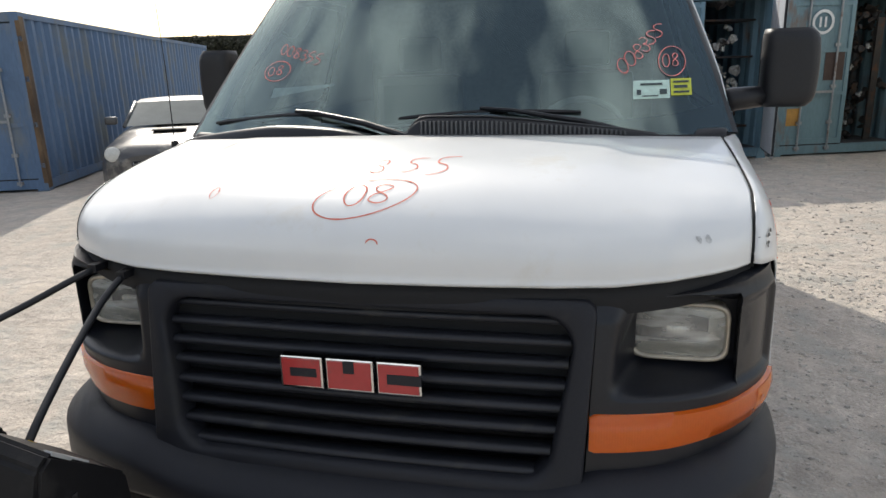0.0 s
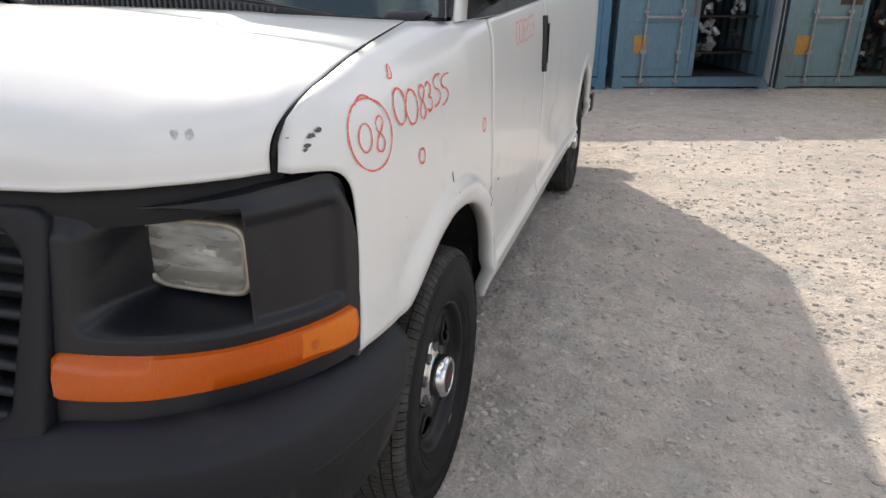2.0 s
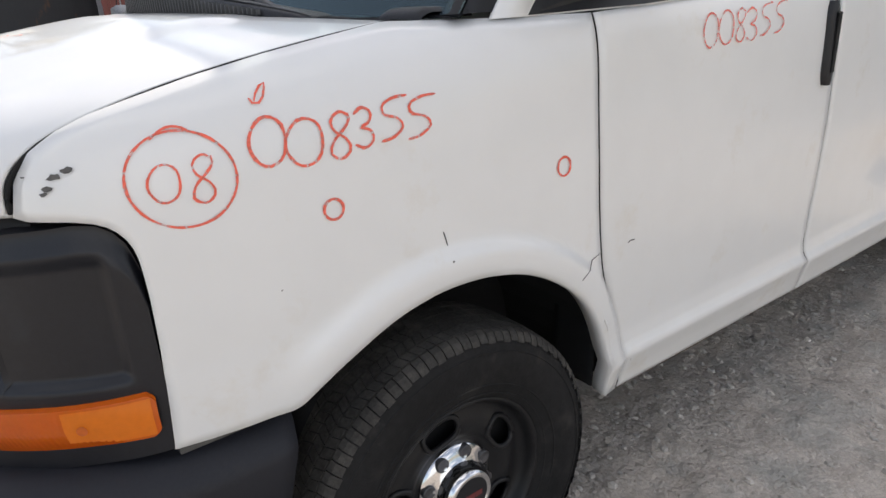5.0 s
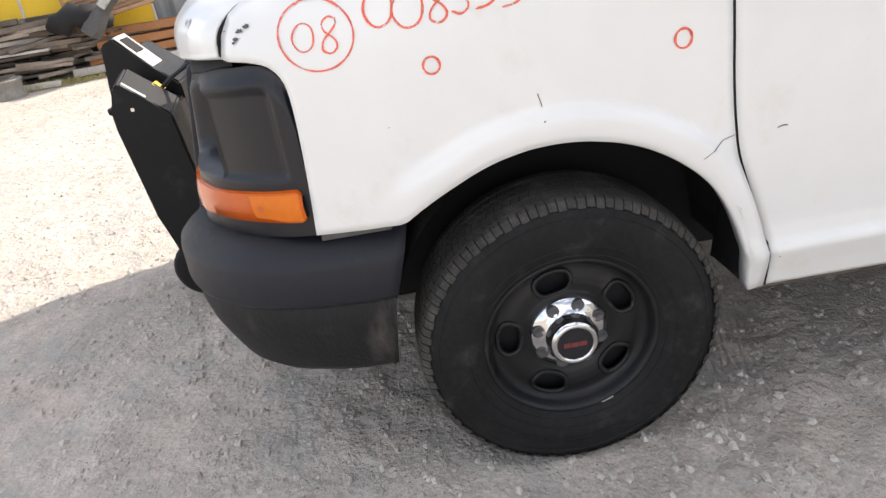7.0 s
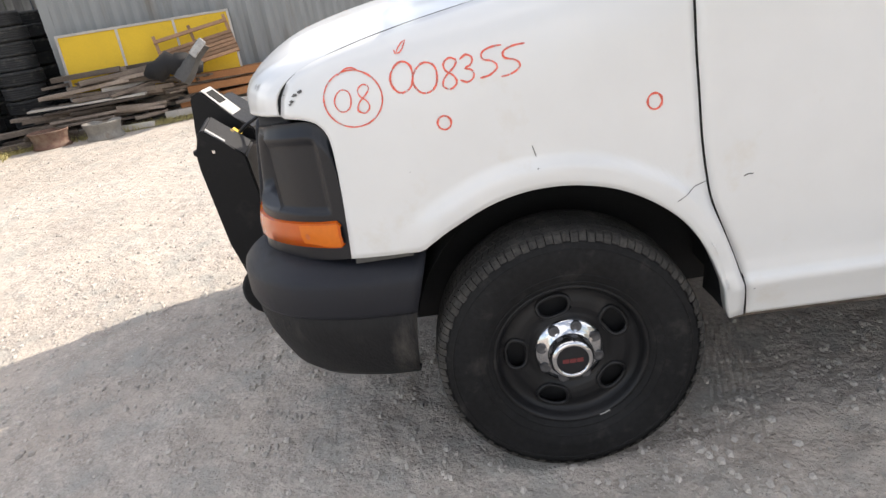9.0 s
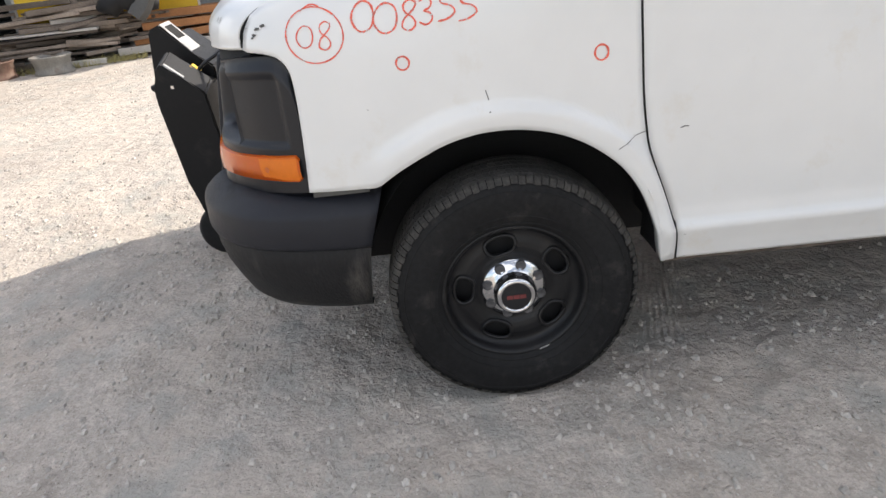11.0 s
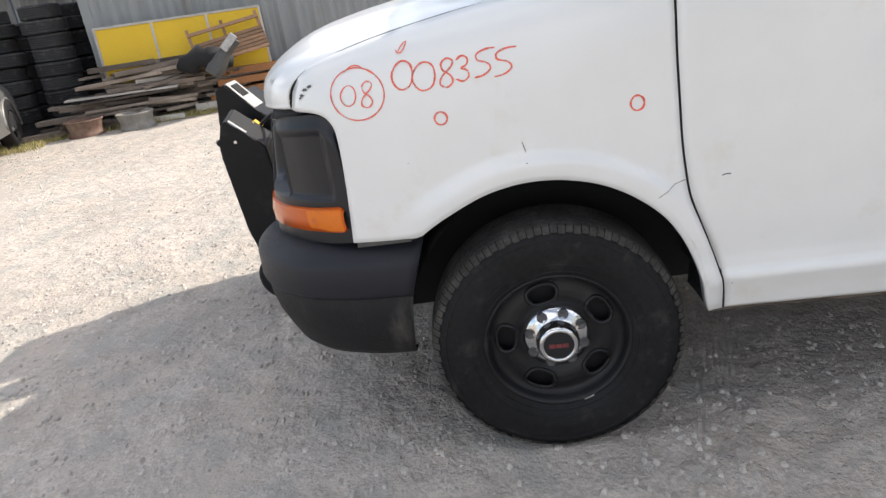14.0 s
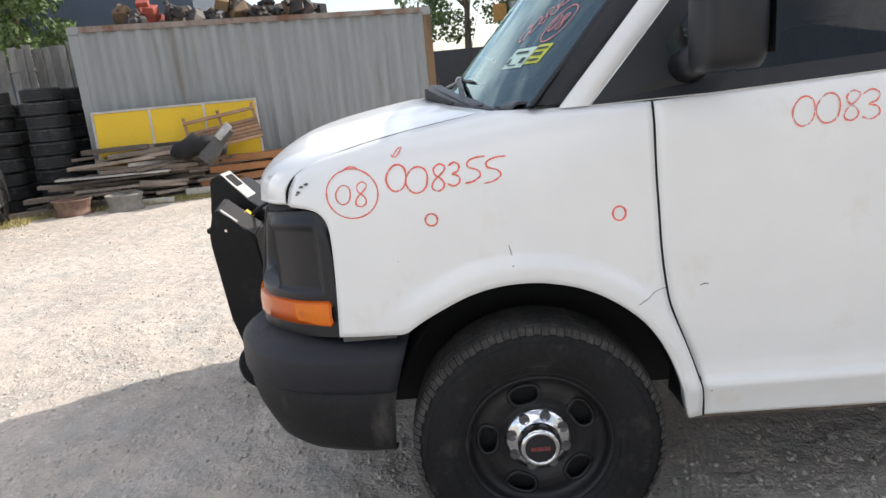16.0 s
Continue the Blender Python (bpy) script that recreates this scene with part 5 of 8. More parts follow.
def ground_z(x, y):
    """Small unevenness of the yard."""
    p = Vector((x, y, 0))
    z = 0.022 * noise.noise(p * 0.5) + 0.012 * noise.noise(p * 2.1) + 0.007 * noise.noise(p * 6.5) + 0.005 * noise.noise(p * 15.0) + 0.0035 * noise.noise(p * 34.0)
    # tyre ruts behind the front wheel and past the cart
    for x0 in (0.92, 1.22):
        z -= 0.008 * math.exp(-((x - x0 - 0.04 * math.sin(y * 1.3)) / 0.07) ** 2) * smoothstep(0.3, 0.6, y) * (1 - smoothstep(3.0, 3.8, y))
    flat = math.exp(-((x - 0.85) / 0.3) ** 2) * (math.exp(-(y / 0.3) ** 2) + math.exp(-((y - 3.43) / 0.3) ** 2))
    rise = 0.035 * smoothstep(4.0, 7.6, y) * smoothstep(-3.0, 0.0, x)
    return z * (1 - min(1, flat)) - 0.006 + rise * (1 - smoothstep(11.0, 13.5, max(abs(x), abs(y) - 1)))


bm = bmesh.new()
xs = sorted(set([-400, -150, -60, -30, -18] + list(np.linspace(-12, -3, 46)) + list(np.linspace(-3, -0.6, 60)) + list(np.linspace(-0.6, 3.4, 270)) + list(np.linspace(3.4, 4.2, 28)) + list(np.linspace(4.2, 9, 40)) + [12, 18, 30, 60, 150, 400]))
ys = sorted(set([-400, -150, -60, -30, -18, -12] + list(np.linspace(-9, -3, 40)) + list(np.linspace(-3, -2.2, 28)) + list(np.linspace(-2.2, 2.6, 320)) + list(np.linspace(2.6, 3.6, 34)) + list(np.linspace(3.6, 12, 90)) + [16, 25, 40, 80, 150, 400]))
grid(bm, [[(x, y, ground_z(x, y) if abs(x) < 13 and abs(y) < 14 else 0.0) for y in ys] for x in xs])
ground = part("ground", bm, M_GROUND, None, smooth=True)
tagged(ground, "pale dusty crushed-stone yard with ruts and loose gravel", "ground", kind="structure")


# loose stones
def stones(name, count, region, size, seed, label):
    rng = random.Random(seed)
    verts, faces = [], []
    for _ in range(count):
        x, y = region(rng)
        thick = noise.noise(Vector((x * 2.3, y * 2.3, seed))) + 0.5 * noise.noise(Vector((x * 7, y * 7, seed)))
        if thick < -0.15 and rng.random() < 0.75:
            continue
        r = (size[0] + (size[1] - size[0]) * rng.random() ** 6) * (1 + 0.4 * max(0.0, thick))
        base = len(verts)
        z0 = ground_z(x, y)
        sq, tw = rng.uniform(0.5, 0.85), rng.uniform(0, 3.14)
        for lvl, rr in ((-0.3, 0.8), (0.25, 1.0), (0.75, 0.6)):
            for k in range(5):
                w = tw + 2 * math.pi * (k + 0.3 * (lvl > 0.5)) / 5
                q = r * rr * rng.uniform(0.75, 1.2)
                verts.append((x + q * math.cos(w), y + q * math.sin(w) * sq, z0 + r * lvl * rng.uniform(0.6, 0.9)))
        for a in range(2):
            for k in range(5):
                i, j = base + 5 * a + k, base + 5 * a + (k + 1) % 5
                faces.append((i, j, j + 5, i + 5))
        faces.append(tuple(base + 10 + k for k in range(5)))
    me = bpy.data.meshes.new(name)
    me.from_pydata(verts, [], faces)
    ob = finish(new(name, me), M_STONE, False)
    return tagged(ob, label, "gravel", kind="stuff")


def near_region(rng):
    return rng.uniform(-1.8, 3.6), rng.uniform(-3.0, 3.5)


def far_region(rng):
    if rng.random() < 0.55:
        return rng.uniform(0.6, 7.5), rng.uniform(3.0, 10.0)
    return rng.uniform(-8.5, 0.0), rng.uniform(-8.0, -0.5)


stones("gravel_near", 42000, near_region, (0.0025, 0.0185), 11, "loose pale gravel scattered over the dusty ground")
stones("gravel_far", 26000, far_region, (0.0035, 0.021), 12, "loose pale gravel out in the sunlit yard")


# shipping containers
def steel(name, colour, rust=0.2, rust_col=(0.20, 0.085, 0.035), stain=None):
    return mat(name, colour, 0.55, 0.0, vary=0.18, scale=2.0, fine=25, bump=0.06, bump_scale=30, dirt=rust_col, dirt_amount=rust, dirt_scale=2.2, stretch=(1, 1, 0.35))


M_FRAME = mat("container_black_gasket", (0.012, 0.013, 0.016), 0.8)
M_ROD = mat("grey_locking_rod", (0.30, 0.31, 0.32), 0.5, 0.3, vary=0.25, dirt=(0.16, 0.08, 0.04), dirt_amount=0.25, dirt_scale=9)
M_INTERIOR = mat("container_interior", (0.05, 0.052, 0.055), 0.9, vary=0.3, dirt=(0.05, 0.03, 0.02), dirt_amount=0.3)
M_PLATE = mat("orange_plate", (0.42, 0.22, 0.05), 0.6, vary=0.3)
M_WHITEP = mat("white_stencil", (0.62, 0.64, 0.64), 0.7, vary=0.2)
M_BROWNPL = mat("dark_brown_plate", (0.055, 0.035, 0.03), 0.7, vary=0.3)


def corrugated(bm, length, height, to_world, pitch=0.28, depth=0.05):
    """A corrugated sheet along u (0..length), height v; to_world(u, v, out)."""
    us, n = [], int(length / pitch)
    for k in range(n):
        u = length * k / n
        p = length / n
        us += [(u, 0), (u + 0.25 * p, 0), (u + 0.5 * p, -depth), (u + 0.75 * p, -depth)]
    us.append((length, 0))
    grid(bm, [[to_world(u, v, o) for v in (0, height)] for u, o in us])


def container(corner, along, out, length, width, height, colour, name_label, left="closed", right="closed", door_face=True, base=0.0, mat_door=None, grouped="containers in the yard", sides=(True, True), mat_right=None):
    """A box container. corner: door end's left corner at the ground as seen facing the doors; along: unit vector to the right across the
    doors; out: unit vector pointing out of the doors."""
    thing = root("shipping_container", name_label, "container", group=grouped)
    o, a, d = Vector(corner), Vector(along), Vector(out)
    Z = Vector((0, 0, 1))

    def at(u, w, z):
        return o + a * u - d * w + Z * (z + base)

    def obox(bm, u0, u1, w0, w1, z0, z1, bevel=0.0):
        vs = [bm.verts.new(at(u, w, z)) for u in (u0, u1) for w in (w0, w1) for z in (z0, z1)]
        for f in ((0, 1, 3, 2), (4, 6, 7, 5), (0, 4, 5, 1), (2, 3, 7, 6), (0, 2, 6, 4), (1, 5, 7, 3)):
            bm.faces.new([vs[i] for i in f])

    W_, H = width, height
    bm = bmesh.new()
    for u in (0, W_ - 0.12):
        obox(bm, u, u + 0.12, 0, 0.14, 0.0, H)
        obox(bm, u, u + 0.12, length - 0.14, length, 0.0, H)
    obox(bm, 0, W_, 0.01, 0.13, 0.03, 0.17)
    obox(bm, 0, W_, 0.01, 0.13, H - 0.13, H)
    for u in (0, W_ - 0.06):
        obox(bm, u, u + 0.06, 0.14, length - 0.14, 0.02, 0.16)
        obox(bm, u, u + 0.06, 0.14, length - 0.14, H - 0.08, H)
    obox(bm, 0, W_, length - 0.10, length, 0.02, 0.16)
    obox(bm, 0, W_, length - 0.10, length, H - 0.10, H)
    part("frame", bm, colour, thing)
    for u in (-0.006, W_ - 0.156):
        for w in (-0.006, length - 0.156):
            for z in (0.0, H - 0.115):
                bm = bmesh.new()
                obox(bm, u, u + 0.162, w, w + 0.162, z, z + 0.118)
                part("corner_casting", bm, colour, thing)
    for flag, u, sg in ((sides[0], 0.035, -1), (sides[1], W_ - 0.035, 1)):
        bm = bmesh.new()
        corrugated(bm, length - 0.28, H - 0.2, lambda q, v, e: at(u + sg * e * 1.0 + sg * 0.02, 0.14 + q, 0.12 + v))
        solid(part("side_wall", bm, colour, thing), 0.004, 0)
    bm = bmesh.new()
    corrugated(bm, length - 0.2, W_ - 0.06, lambda q, v, e: at(0.03 + v, 0.1 + q, H - 0.02 + e * 0.6), pitch=0.42)
    solid(part("roof", bm, colour, thing), 0.004, 0)
    bm = bmesh.new()
    corrugated(bm, W_ - 0.1, H - 0.2, lambda q, v, e: at(0.05 + q, length - 0.04 + e, 0.12 + v))
    solid(part("end_wall", bm, colour, thing), 0.004, 0)
    bm = bmesh.new()
    obox(bm, 0.06, W_ - 0.06, 0.13, length - 0.08, 0.12, 0.17)
    part("floor", bm, M_INTERIOR, thing)
    # doors
    dm = mat_door or colour
    half = (W_ - 0.24) / 2
    for side, state in (("l", left), ("r", right)):
        if state == "none":
            continue
        u0 = 0.12 if side == "l" else 0.12 + half
        hinge_u = 0.06 if side == "l" else W_ - 0.06
        ang = 0.0 if state == "closed" else radians(state)

        def swing(u, w, z):
            """Turns a point of the closed door about its hinge."""
            du, dw = u - hinge_u, w - 0.0
            sgn_ = 1 if side == "l" else -1
            ca, sa = math.cos(ang), math.sin(ang)
            du2 = ca * du + sgn_ * sa * dw
            dw2 = -sgn_ * sa * du + ca * dw
            return at(hinge_u + du2, dw2, z)

        def dbox(bm, u0, u1, w0, w1, z0, z1):
            vs = [bm.verts.new(swing(u, w, z)) for u in (u0, u1) for w in (w0, w1) for z in (z0, z1)]
            for f in ((0, 1, 3, 2), (4, 6, 7, 5), (0, 4, 5, 1), (2, 3, 7, 6), (0, 2, 6, 4), (1, 5, 7, 3)):
                bm.faces.new([vs[i] for i in f])

        bm = bmesh.new()
        z0, z1 = 0.19, H - 0.15
        dbox(bm, u0 + 0.005, u0 + half - 0.005, 0.030, 0.050, z0, z1)
        if side == "r" and mat_right:
            dm = mat_right
        door = part("door", bm, dm, thing)
        for za in (z0, z0 + (z1 - z0) * 0.36 - 0.035, z0 + (z1 - z0) * 0.66 - 0.035, z1 - 0.09):
            bm = bmesh.new()
            dbox(bm, u0 + 0.075, u0 + half - 0.075, 0.008, 0.032, za, za + 0.09 if za in (z0,) else za + 0.06)
            part("door_rail", bm, dm, door)
        for ua in (u0 + 0.005, u0 + half - 0.075):
            bm = bmesh.new()
            dbox(bm, ua, ua + 0.070, 0.008, 0.032, z0, z1)
            part("door_stile", bm, dm, door)
        bm = bmesh.new()
        dbox(bm, u0 - 0.004, u0 + 0.006, 0.012, 0.045, z0, z1)
        dbox(bm, u0 + half - 0.006, u0 + half + 0.004, 0.012, 0.045, z0, z1)
        dbox(bm, u0, u0 + half, 0.012, 0.045, z0 - 0.02, z0)
        part("gasket", bm, M_FRAME, door)
        for f in (0.27, 0.76):
            ur = u0 + half * f
            bm = bmesh.new()
            tube(bm, [swing(ur, -0.012, 0.08), swing(ur, -0.012, H - 0.06)], 0.016, 8)
            for zz in (0.10, 0.52, 1.10, 1.75, H - 0.14):
                dbox(bm, ur - 0.045, ur + 0.045, -0.018, 0.010, zz, zz + 0.05)
            rod = part("locking_rod", bm, M_ROD, door)
            bm = bmesh.new()
            dbox(bm, ur, ur + 0.34 * (1 if f < 0.5 else -1), -0.022, -0.012, 1.02, 1.06)
            part("rod_handle", bm, M_ROD, door)
        for zz in (0.35, 0.95, 1.6, H - 0.4):
            bm = bmesh.new()
            dbox(bm, hinge_u - 0.07, hinge_u + 0.09 if side == "l" else hinge_u + 0.07, -0.004, 0.012, zz, zz + 0.07)
            part("hinge", bm, dm, door)
    thing["dims"] = (W_, length, H)
    return thing, at


def plate(thing, at, u0, u1, z0, z1, material, name="plate", w=0.004):
    bm = bmesh.new()
    vs = [bm.verts.new(at(u, ww, z)) for u in (u0, u1) for ww in (w, w - 0.006) for z in (z0, z1)]
    for f in ((0, 1, 3, 2), (4, 6, 7, 5), (0, 4, 5, 1), (2, 3, 7, 6), (0, 2, 6, 4), (1, 5, 7, 3)):
        bm.faces.new([vs[i] for i in f])
    return part(name, bm, material, thing)


M_BLUE = steel("faded_blue_steel", (0.065, 0.17, 0.27), 0.22)
M_BLUE2 = steel("pale_blue_steel", (0.115, 0.205, 0.265), 0.2)
M_TEAL = steel("teal_blue_steel", (0.13, 0.215, 0.25), 0.22)
M_GREY = steel("grey_steel", (0.20, 0.22, 0.22), 0.15)
M_RED = steel("oxide_red_steel", (0.17, 0.045, 0.035), 0.15, (0.10, 0.03, 0.02))
M_PALE = mat("pale_grey_steel", (0.25, 0.262, 0.262), 0.6, vary=0.16, scale=1.1, fine=9, dirt=(0.17, 0.15, 0.125), dirt_amount=0.30, dirt_scale=1.7, stretch=(1, 1, 0.10))
M_CREAM = steel("cream_steel", (0.74, 0.71, 0.60), 0.08, (0.30, 0.22, 0.12))
M_LIGHTD = steel("light_grey_door_steel", (0.45, 0.47, 0.50), 0.08)
M_BLACKC = steel("black_steel", (0.02, 0.022, 0.026), 0.1)
M_DBLUE = steel("deep_blue_steel", (0.10, 0.165, 0.27), 0.42, (0.20, 0.21, 0.20))

OUT = -V
P0 = Vector((0.93, 9.0, 0.03))


def row_at(s):
    return P0 + U * s


cont_a, at_a = container(row_at(0), U, OUT, 6.06, 2.44, 2.62, M_BLUE2, "weathered blue shipping container, one door open on hanging white parts", right=66, mat_right=M_LIGHTD)
cont_b, at_b = container(row_at(2.56), U, OUT, 6.06, 2.44, 2.62, M_TEAL, "weathered blue-green shipping container, half open, packed with dark parts", right="none")
cont_c, at_c = container(row_at(5.16), U, OUT, 6.06, 2.44, 2.62, M_BLUE, "blue shipping container behind a light grey open door leaf", mat_door=M_LIGHTD)
cont_d, at_d = container(row_at(-2.56), U, OUT, 6.06, 2.44, 2.62, M_BLUE, "faded blue shipping container with stencilled door")
cont_e, at_e = container(row_at(-5.12), U, OUT, 6.06, 2.44, 2.62, M_BLUE, "faded blue shipping container behind the van")

Q0 = Vector((-7.85, 6.05, 0)) + U * 0.32
cont_f, at_f = container(Q0 - U * 2.44, U, OUT, 12.19, 2.44, 2.56, M_DBLUE, "long blue corrugated shipping container with a rusty corner post")
R_ = Vector((0.353, 0.935, 0)).normalized()
RO = Vector((R_.y, -R_.x, 0))
G0 = Vector((-15.5, 6.5, 0))
cont_g, at_g = container(G0 - R_ * 1.22, R_, RO, 6.06, 2.44, 3.70, M_GREY, "grey shipping container with a black sign on its doors")
cont_h, at_h = container(G0 - R_ * 3.69, R_, RO, 6.06, 2.44, 3.72, M_RED, "oxide red shipping container with stencilled doors")
cont_j, at_j = container(G0 + R_ * 1.34 - RO * 1.5, R_, RO, 4.0, 2.44, 3.70, M_DBLUE, "blue shipping container with a small plate on its doors")

# pale container lying along the yard's edge behind the timber
L0 = Vector((-8.22, -6.22, 0))
DIRL = (Vector((-10.30, -0.47, 0)) - L0).normalized()
NOR = Vector((DIRL.y, -DIRL.x, 0))
cont_p, at_p = container(L0 - NOR * 2.44, NOR, -DIRL, 6.08, 2.44, 2.86, M_PALE, "pale grey-white corrugated container with rust runs")

# cream container end close by
WU = Vector((0.80, -0.60, 0))
cont_w, at_w = container(Vector((4.86, 7.62, 0.03)), WU, Vector((-0.60, -0.80, 0)), 6.06, 2.44, 2.62, M_CREAM, "cream white shipping container end with a rusty lower edge")

M_WOOD = mat("weathered_timber", (0.195, 0.160, 0.132), 0.9, vary=0.4, scale=3, fine=40, bump=0.3, bump_scale=60, rand=0.6, stretch=(1, 1, 1), spec=0.2)
M_WOODO = mat("orange_brown_timber", (0.36, 0.17, 0.075), 0.8, vary=0.25, scale=3, fine=40, bump=0.2, bump_scale=60, rand=0.25, spec=0.25)
M_WOODW = mat("grey_white_timber", (0.47, 0.44, 0.40), 0.9, vary=0.2, bump=0.2, rand=0.2)
M_YELLOW = mat("yellow_sheet", (0.66, 0.42, 0.008), 0.5, vary=0.08, scale=2, dirt=(0.52, 0.35, 0.03), dirt_amount=0.12)
M_LEAF = mat("leaf_green", (0.07, 0.115, 0.03), 0.6, vary=0.45, scale=2, fine=12)
M_GRASS = mat("dry_grass", (0.40, 0.35, 0.15), 0.9, vary=0.35, scale=3, fine=20)


# ---- crayon marks on the van ----
def glyph(ch):
    """Hand-drawn strokes of a digit in a unit box."""
    if ch == "0":
        return [[(0.5 + 0.5 * math.sin(w) * (1 + 0.05 * math.sin(3 * w)), 0.5 + 0.5 * math.cos(w)) for w in np.linspace(0.3, 0.3 + 2.1 * math.pi, 22)]]
    if ch == "8":
        return [[tuple(p) for p in spline([(0.95, 0.88), (0.6, 1.0), (0.22, 0.86), (0.3, 0.62), (0.75, 0.42), (0.95, 0.18), (0.6, 0.0), (0.15, 0.12), (0.25, 0.38), (0.62, 0.58), (0.92, 0.78), (0.9, 0.95)], 30)]]
    if ch == "3":
        return [[tuple(p) for p in spline([(0.05, 0.86), (0.45, 1.0), (0.85, 0.86), (0.75, 0.62), (0.35, 0.52), (0.8, 0.42), (0.95, 0.18), (0.55, 0.0), (0.05, 0.12)], 26)]]
    if ch == "5":
        return [[tuple(p) for p in spline([(1.05, 1.0), (0.55, 0.98), (0.15, 0.84), (0.2, 0.62), (0.65, 0.50), (0.85, 0.28), (0.5, 0.06), (0.05, 0.0)], 24)]]
    return []


def ring_strokes(cx, cz, rx, rz, turns=1.06, start=0.4):
    return [[(cx + rx * math.sin(w), cz + rz * math.cos(w)) for w in np.linspace(start, start + turns * 2 * math.pi, 44)]]


def crayon(name, strokes, lay, radius, material, parent, label=""):
    """Draws strokes, given in the surface's own two coordinates, as thin waxy ribbons on the surface."""
    bm = bmesh.new()
    for st in strokes:
        pts = [Vector(lay(*p)) for p in st]
        rows = []
        for i, (p, q) in enumerate(zip(st, pts)):
            du = Vector(lay(p[0] + 0.004, p[1])) - q
            dv = Vector(lay(p[0], p[1] + 0.004)) - q
            nrm = du.cross(dv).normalized()
            d = pts[min(i + 1, len(pts) - 1)] - pts[max(i - 1, 0)]
            side = d.cross(nrm).normalized()
            w = radius * (0.65 + 0.6 * abs(noise.noise(Vector((p[0] * 60, p[1] * 60, 0.3))))) * (0.6 if i in (0, len(pts) - 1) else 1.0)
            rows.append([q - side * w, q, q + side * w])
        grid(bm, rows)
    return part(name, bm, material, parent, label, smooth=True)


def boxed(text, boxes):
    out = []
    for ch, (y0, z1, y1, z0) in zip(text, boxes):
        for st in glyph(ch):
            out.append([(y0 + (y1 - y0) * a + 0.10 * (z1 - z0) * (b - 0.5), z0 + (z1 - z0) * b) for a, b in st])
    return out


def on_wing(y, z):
    x, yy, zz = wing_surf(y, z)
    return (x + 0.0022, yy, zz)


def on_door(y, z):
    x, yy, zz = S(y, z)
    return (x + 0.0025, yy, zz)


crayon("crayon_number", boxed("008355", [(-0.369, 1.2535, -0.314, 1.1825), (-0.3158, 1.244, -0.2563, 1.174), (-0.2505, 1.2465, -0.2085, 1.1755), (-0.204, 1.2477, -0.167, 1.1852), (-0.157, 1.257, -0.105, 1.190), (-0.1072, 1.253, -0.0507, 1.186)]), on_wing, 0.0030, M_CHALK, van, "red crayon number on the wing")
crayon("crayon_ring_mark", ring_strokes(-0.4685, 1.1845, 0.073, 0.0665) + [[(-0.497 + 0.05 * k / 8, 1.2425 + 0.014 * math.sin(2.6 * k / 8)) for k in range(9)]] + boxed("08", [(-0.514, 1.209, -0.472, 1.157), (-0.4625, 1.2155, -0.4255, 1.1485)]), on_wing, 0.0023, M_CHALK, van, "ringed red crayon number on the wing")
for cy, cz, ry, rz in ((-0.257, 1.099, 0.0165, 0.0165), (0.244, 1.077, 0.017, 0.019)):
    crayon("crayon_dot", ring_strokes(cy, cz, ry, rz, 1.15), on_wing, 0.0030, M_CHALK, van, "small red crayon ring")
crayon("crayon_dot", [[(-0.352, 1.281), (-0.349, 1.274), (-0.340, 1.273), (-0.331, 1.281), (-0.325, 1.292), (-0.322, 1.299), (-0.330, 1.296), (-0.340, 1.286), (-0.346, 1.276)]], on_wing, 0.0024, M_CHALK, van, "small red crayon loop")
door_left = next(o for o in van.children if o.name == "front_door")
crayon("crayon_number", boxed("008355", [(0.694, 1.338, 0.75, 1.263), (0.7535, 1.3405, 0.8135, 1.2655), (0.818, 1.342, 0.863, 1.267), (0.8645, 1.341, 0.9165, 1.266), (0.9275, 1.3485, 0.9825, 1.2735), (0.9925, 1.3505, 1.0475, 1.2755)]), on_door, 0.0028, M_CHALKD, door_left, "red crayon number on the door")


def on_bonnet(x, y):
    return (x, y, on_hood(x, y) + 0.0015)


crayon("faded_crayon_mark", [[(0.012 + 0.116 * math.sin(w), -0.762 + 0.060 * math.cos(w) + 0.026 * math.sin(w)) for w in np.linspace(-1.3, 5.2, 48)]] + boxed("08", [(-0.035, -0.725, 0.012, -0.795), (0.018, -0.72, 0.072, -0.785)]), on_bonnet, 0.0023, M_CHALKF, van, "faded red crayon ring on the bonnet")
crayon("faded_crayon_mark", boxed("355", [(-0.012, -0.575, 0.022, -0.660), (0.066, -0.555, 0.108, -0.653), (0.132, -0.538, 0.185, -0.665)]), on_bonnet, 0.0023, M_CHALKF, van, "faded red crayon digits on the bonnet")
crayon("faded_crayon_mark", ring_strokes(-0.385, -0.735, 0.010, 0.020), on_bonnet, 0.0013, M_CHALKF, van)
crayon("faded_crayon_mark", [[(0.055 + 0.013 * math.cos(w), -0.859 + 0.004 * math.sin(w)) for w in np.linspace(0, math.pi, 9)]], on_bonnet, 0.0024, M_CHALKF, van)


def on_screen(x, z):
    c = max(-1, min(1, x / (upper(0.3, z)[0] - 0.022)))
    p = ws_pt(c, z, 0.003)
    return (p.x, p.y, p.z)


def inside_screen(x, z):
    c = max(-1, min(1, x / (upper(0.3, z)[0] - 0.022)))
    p = ws_pt(c, z, 0.0015)
    return (p.x, p.y, p.z)


def slanted(text, x, z, dx, dz, w, h, lean=0.0):
    out = []
    for k, ch in enumerate(text):
        for st in glyph(ch):
            out.append([(x + dx * k + w * a + lean * b - 0.25 * h * dz / max(dx, 0.01) * (b - 0.5), z + dz * k + h * b) for a, b in st])
    return out


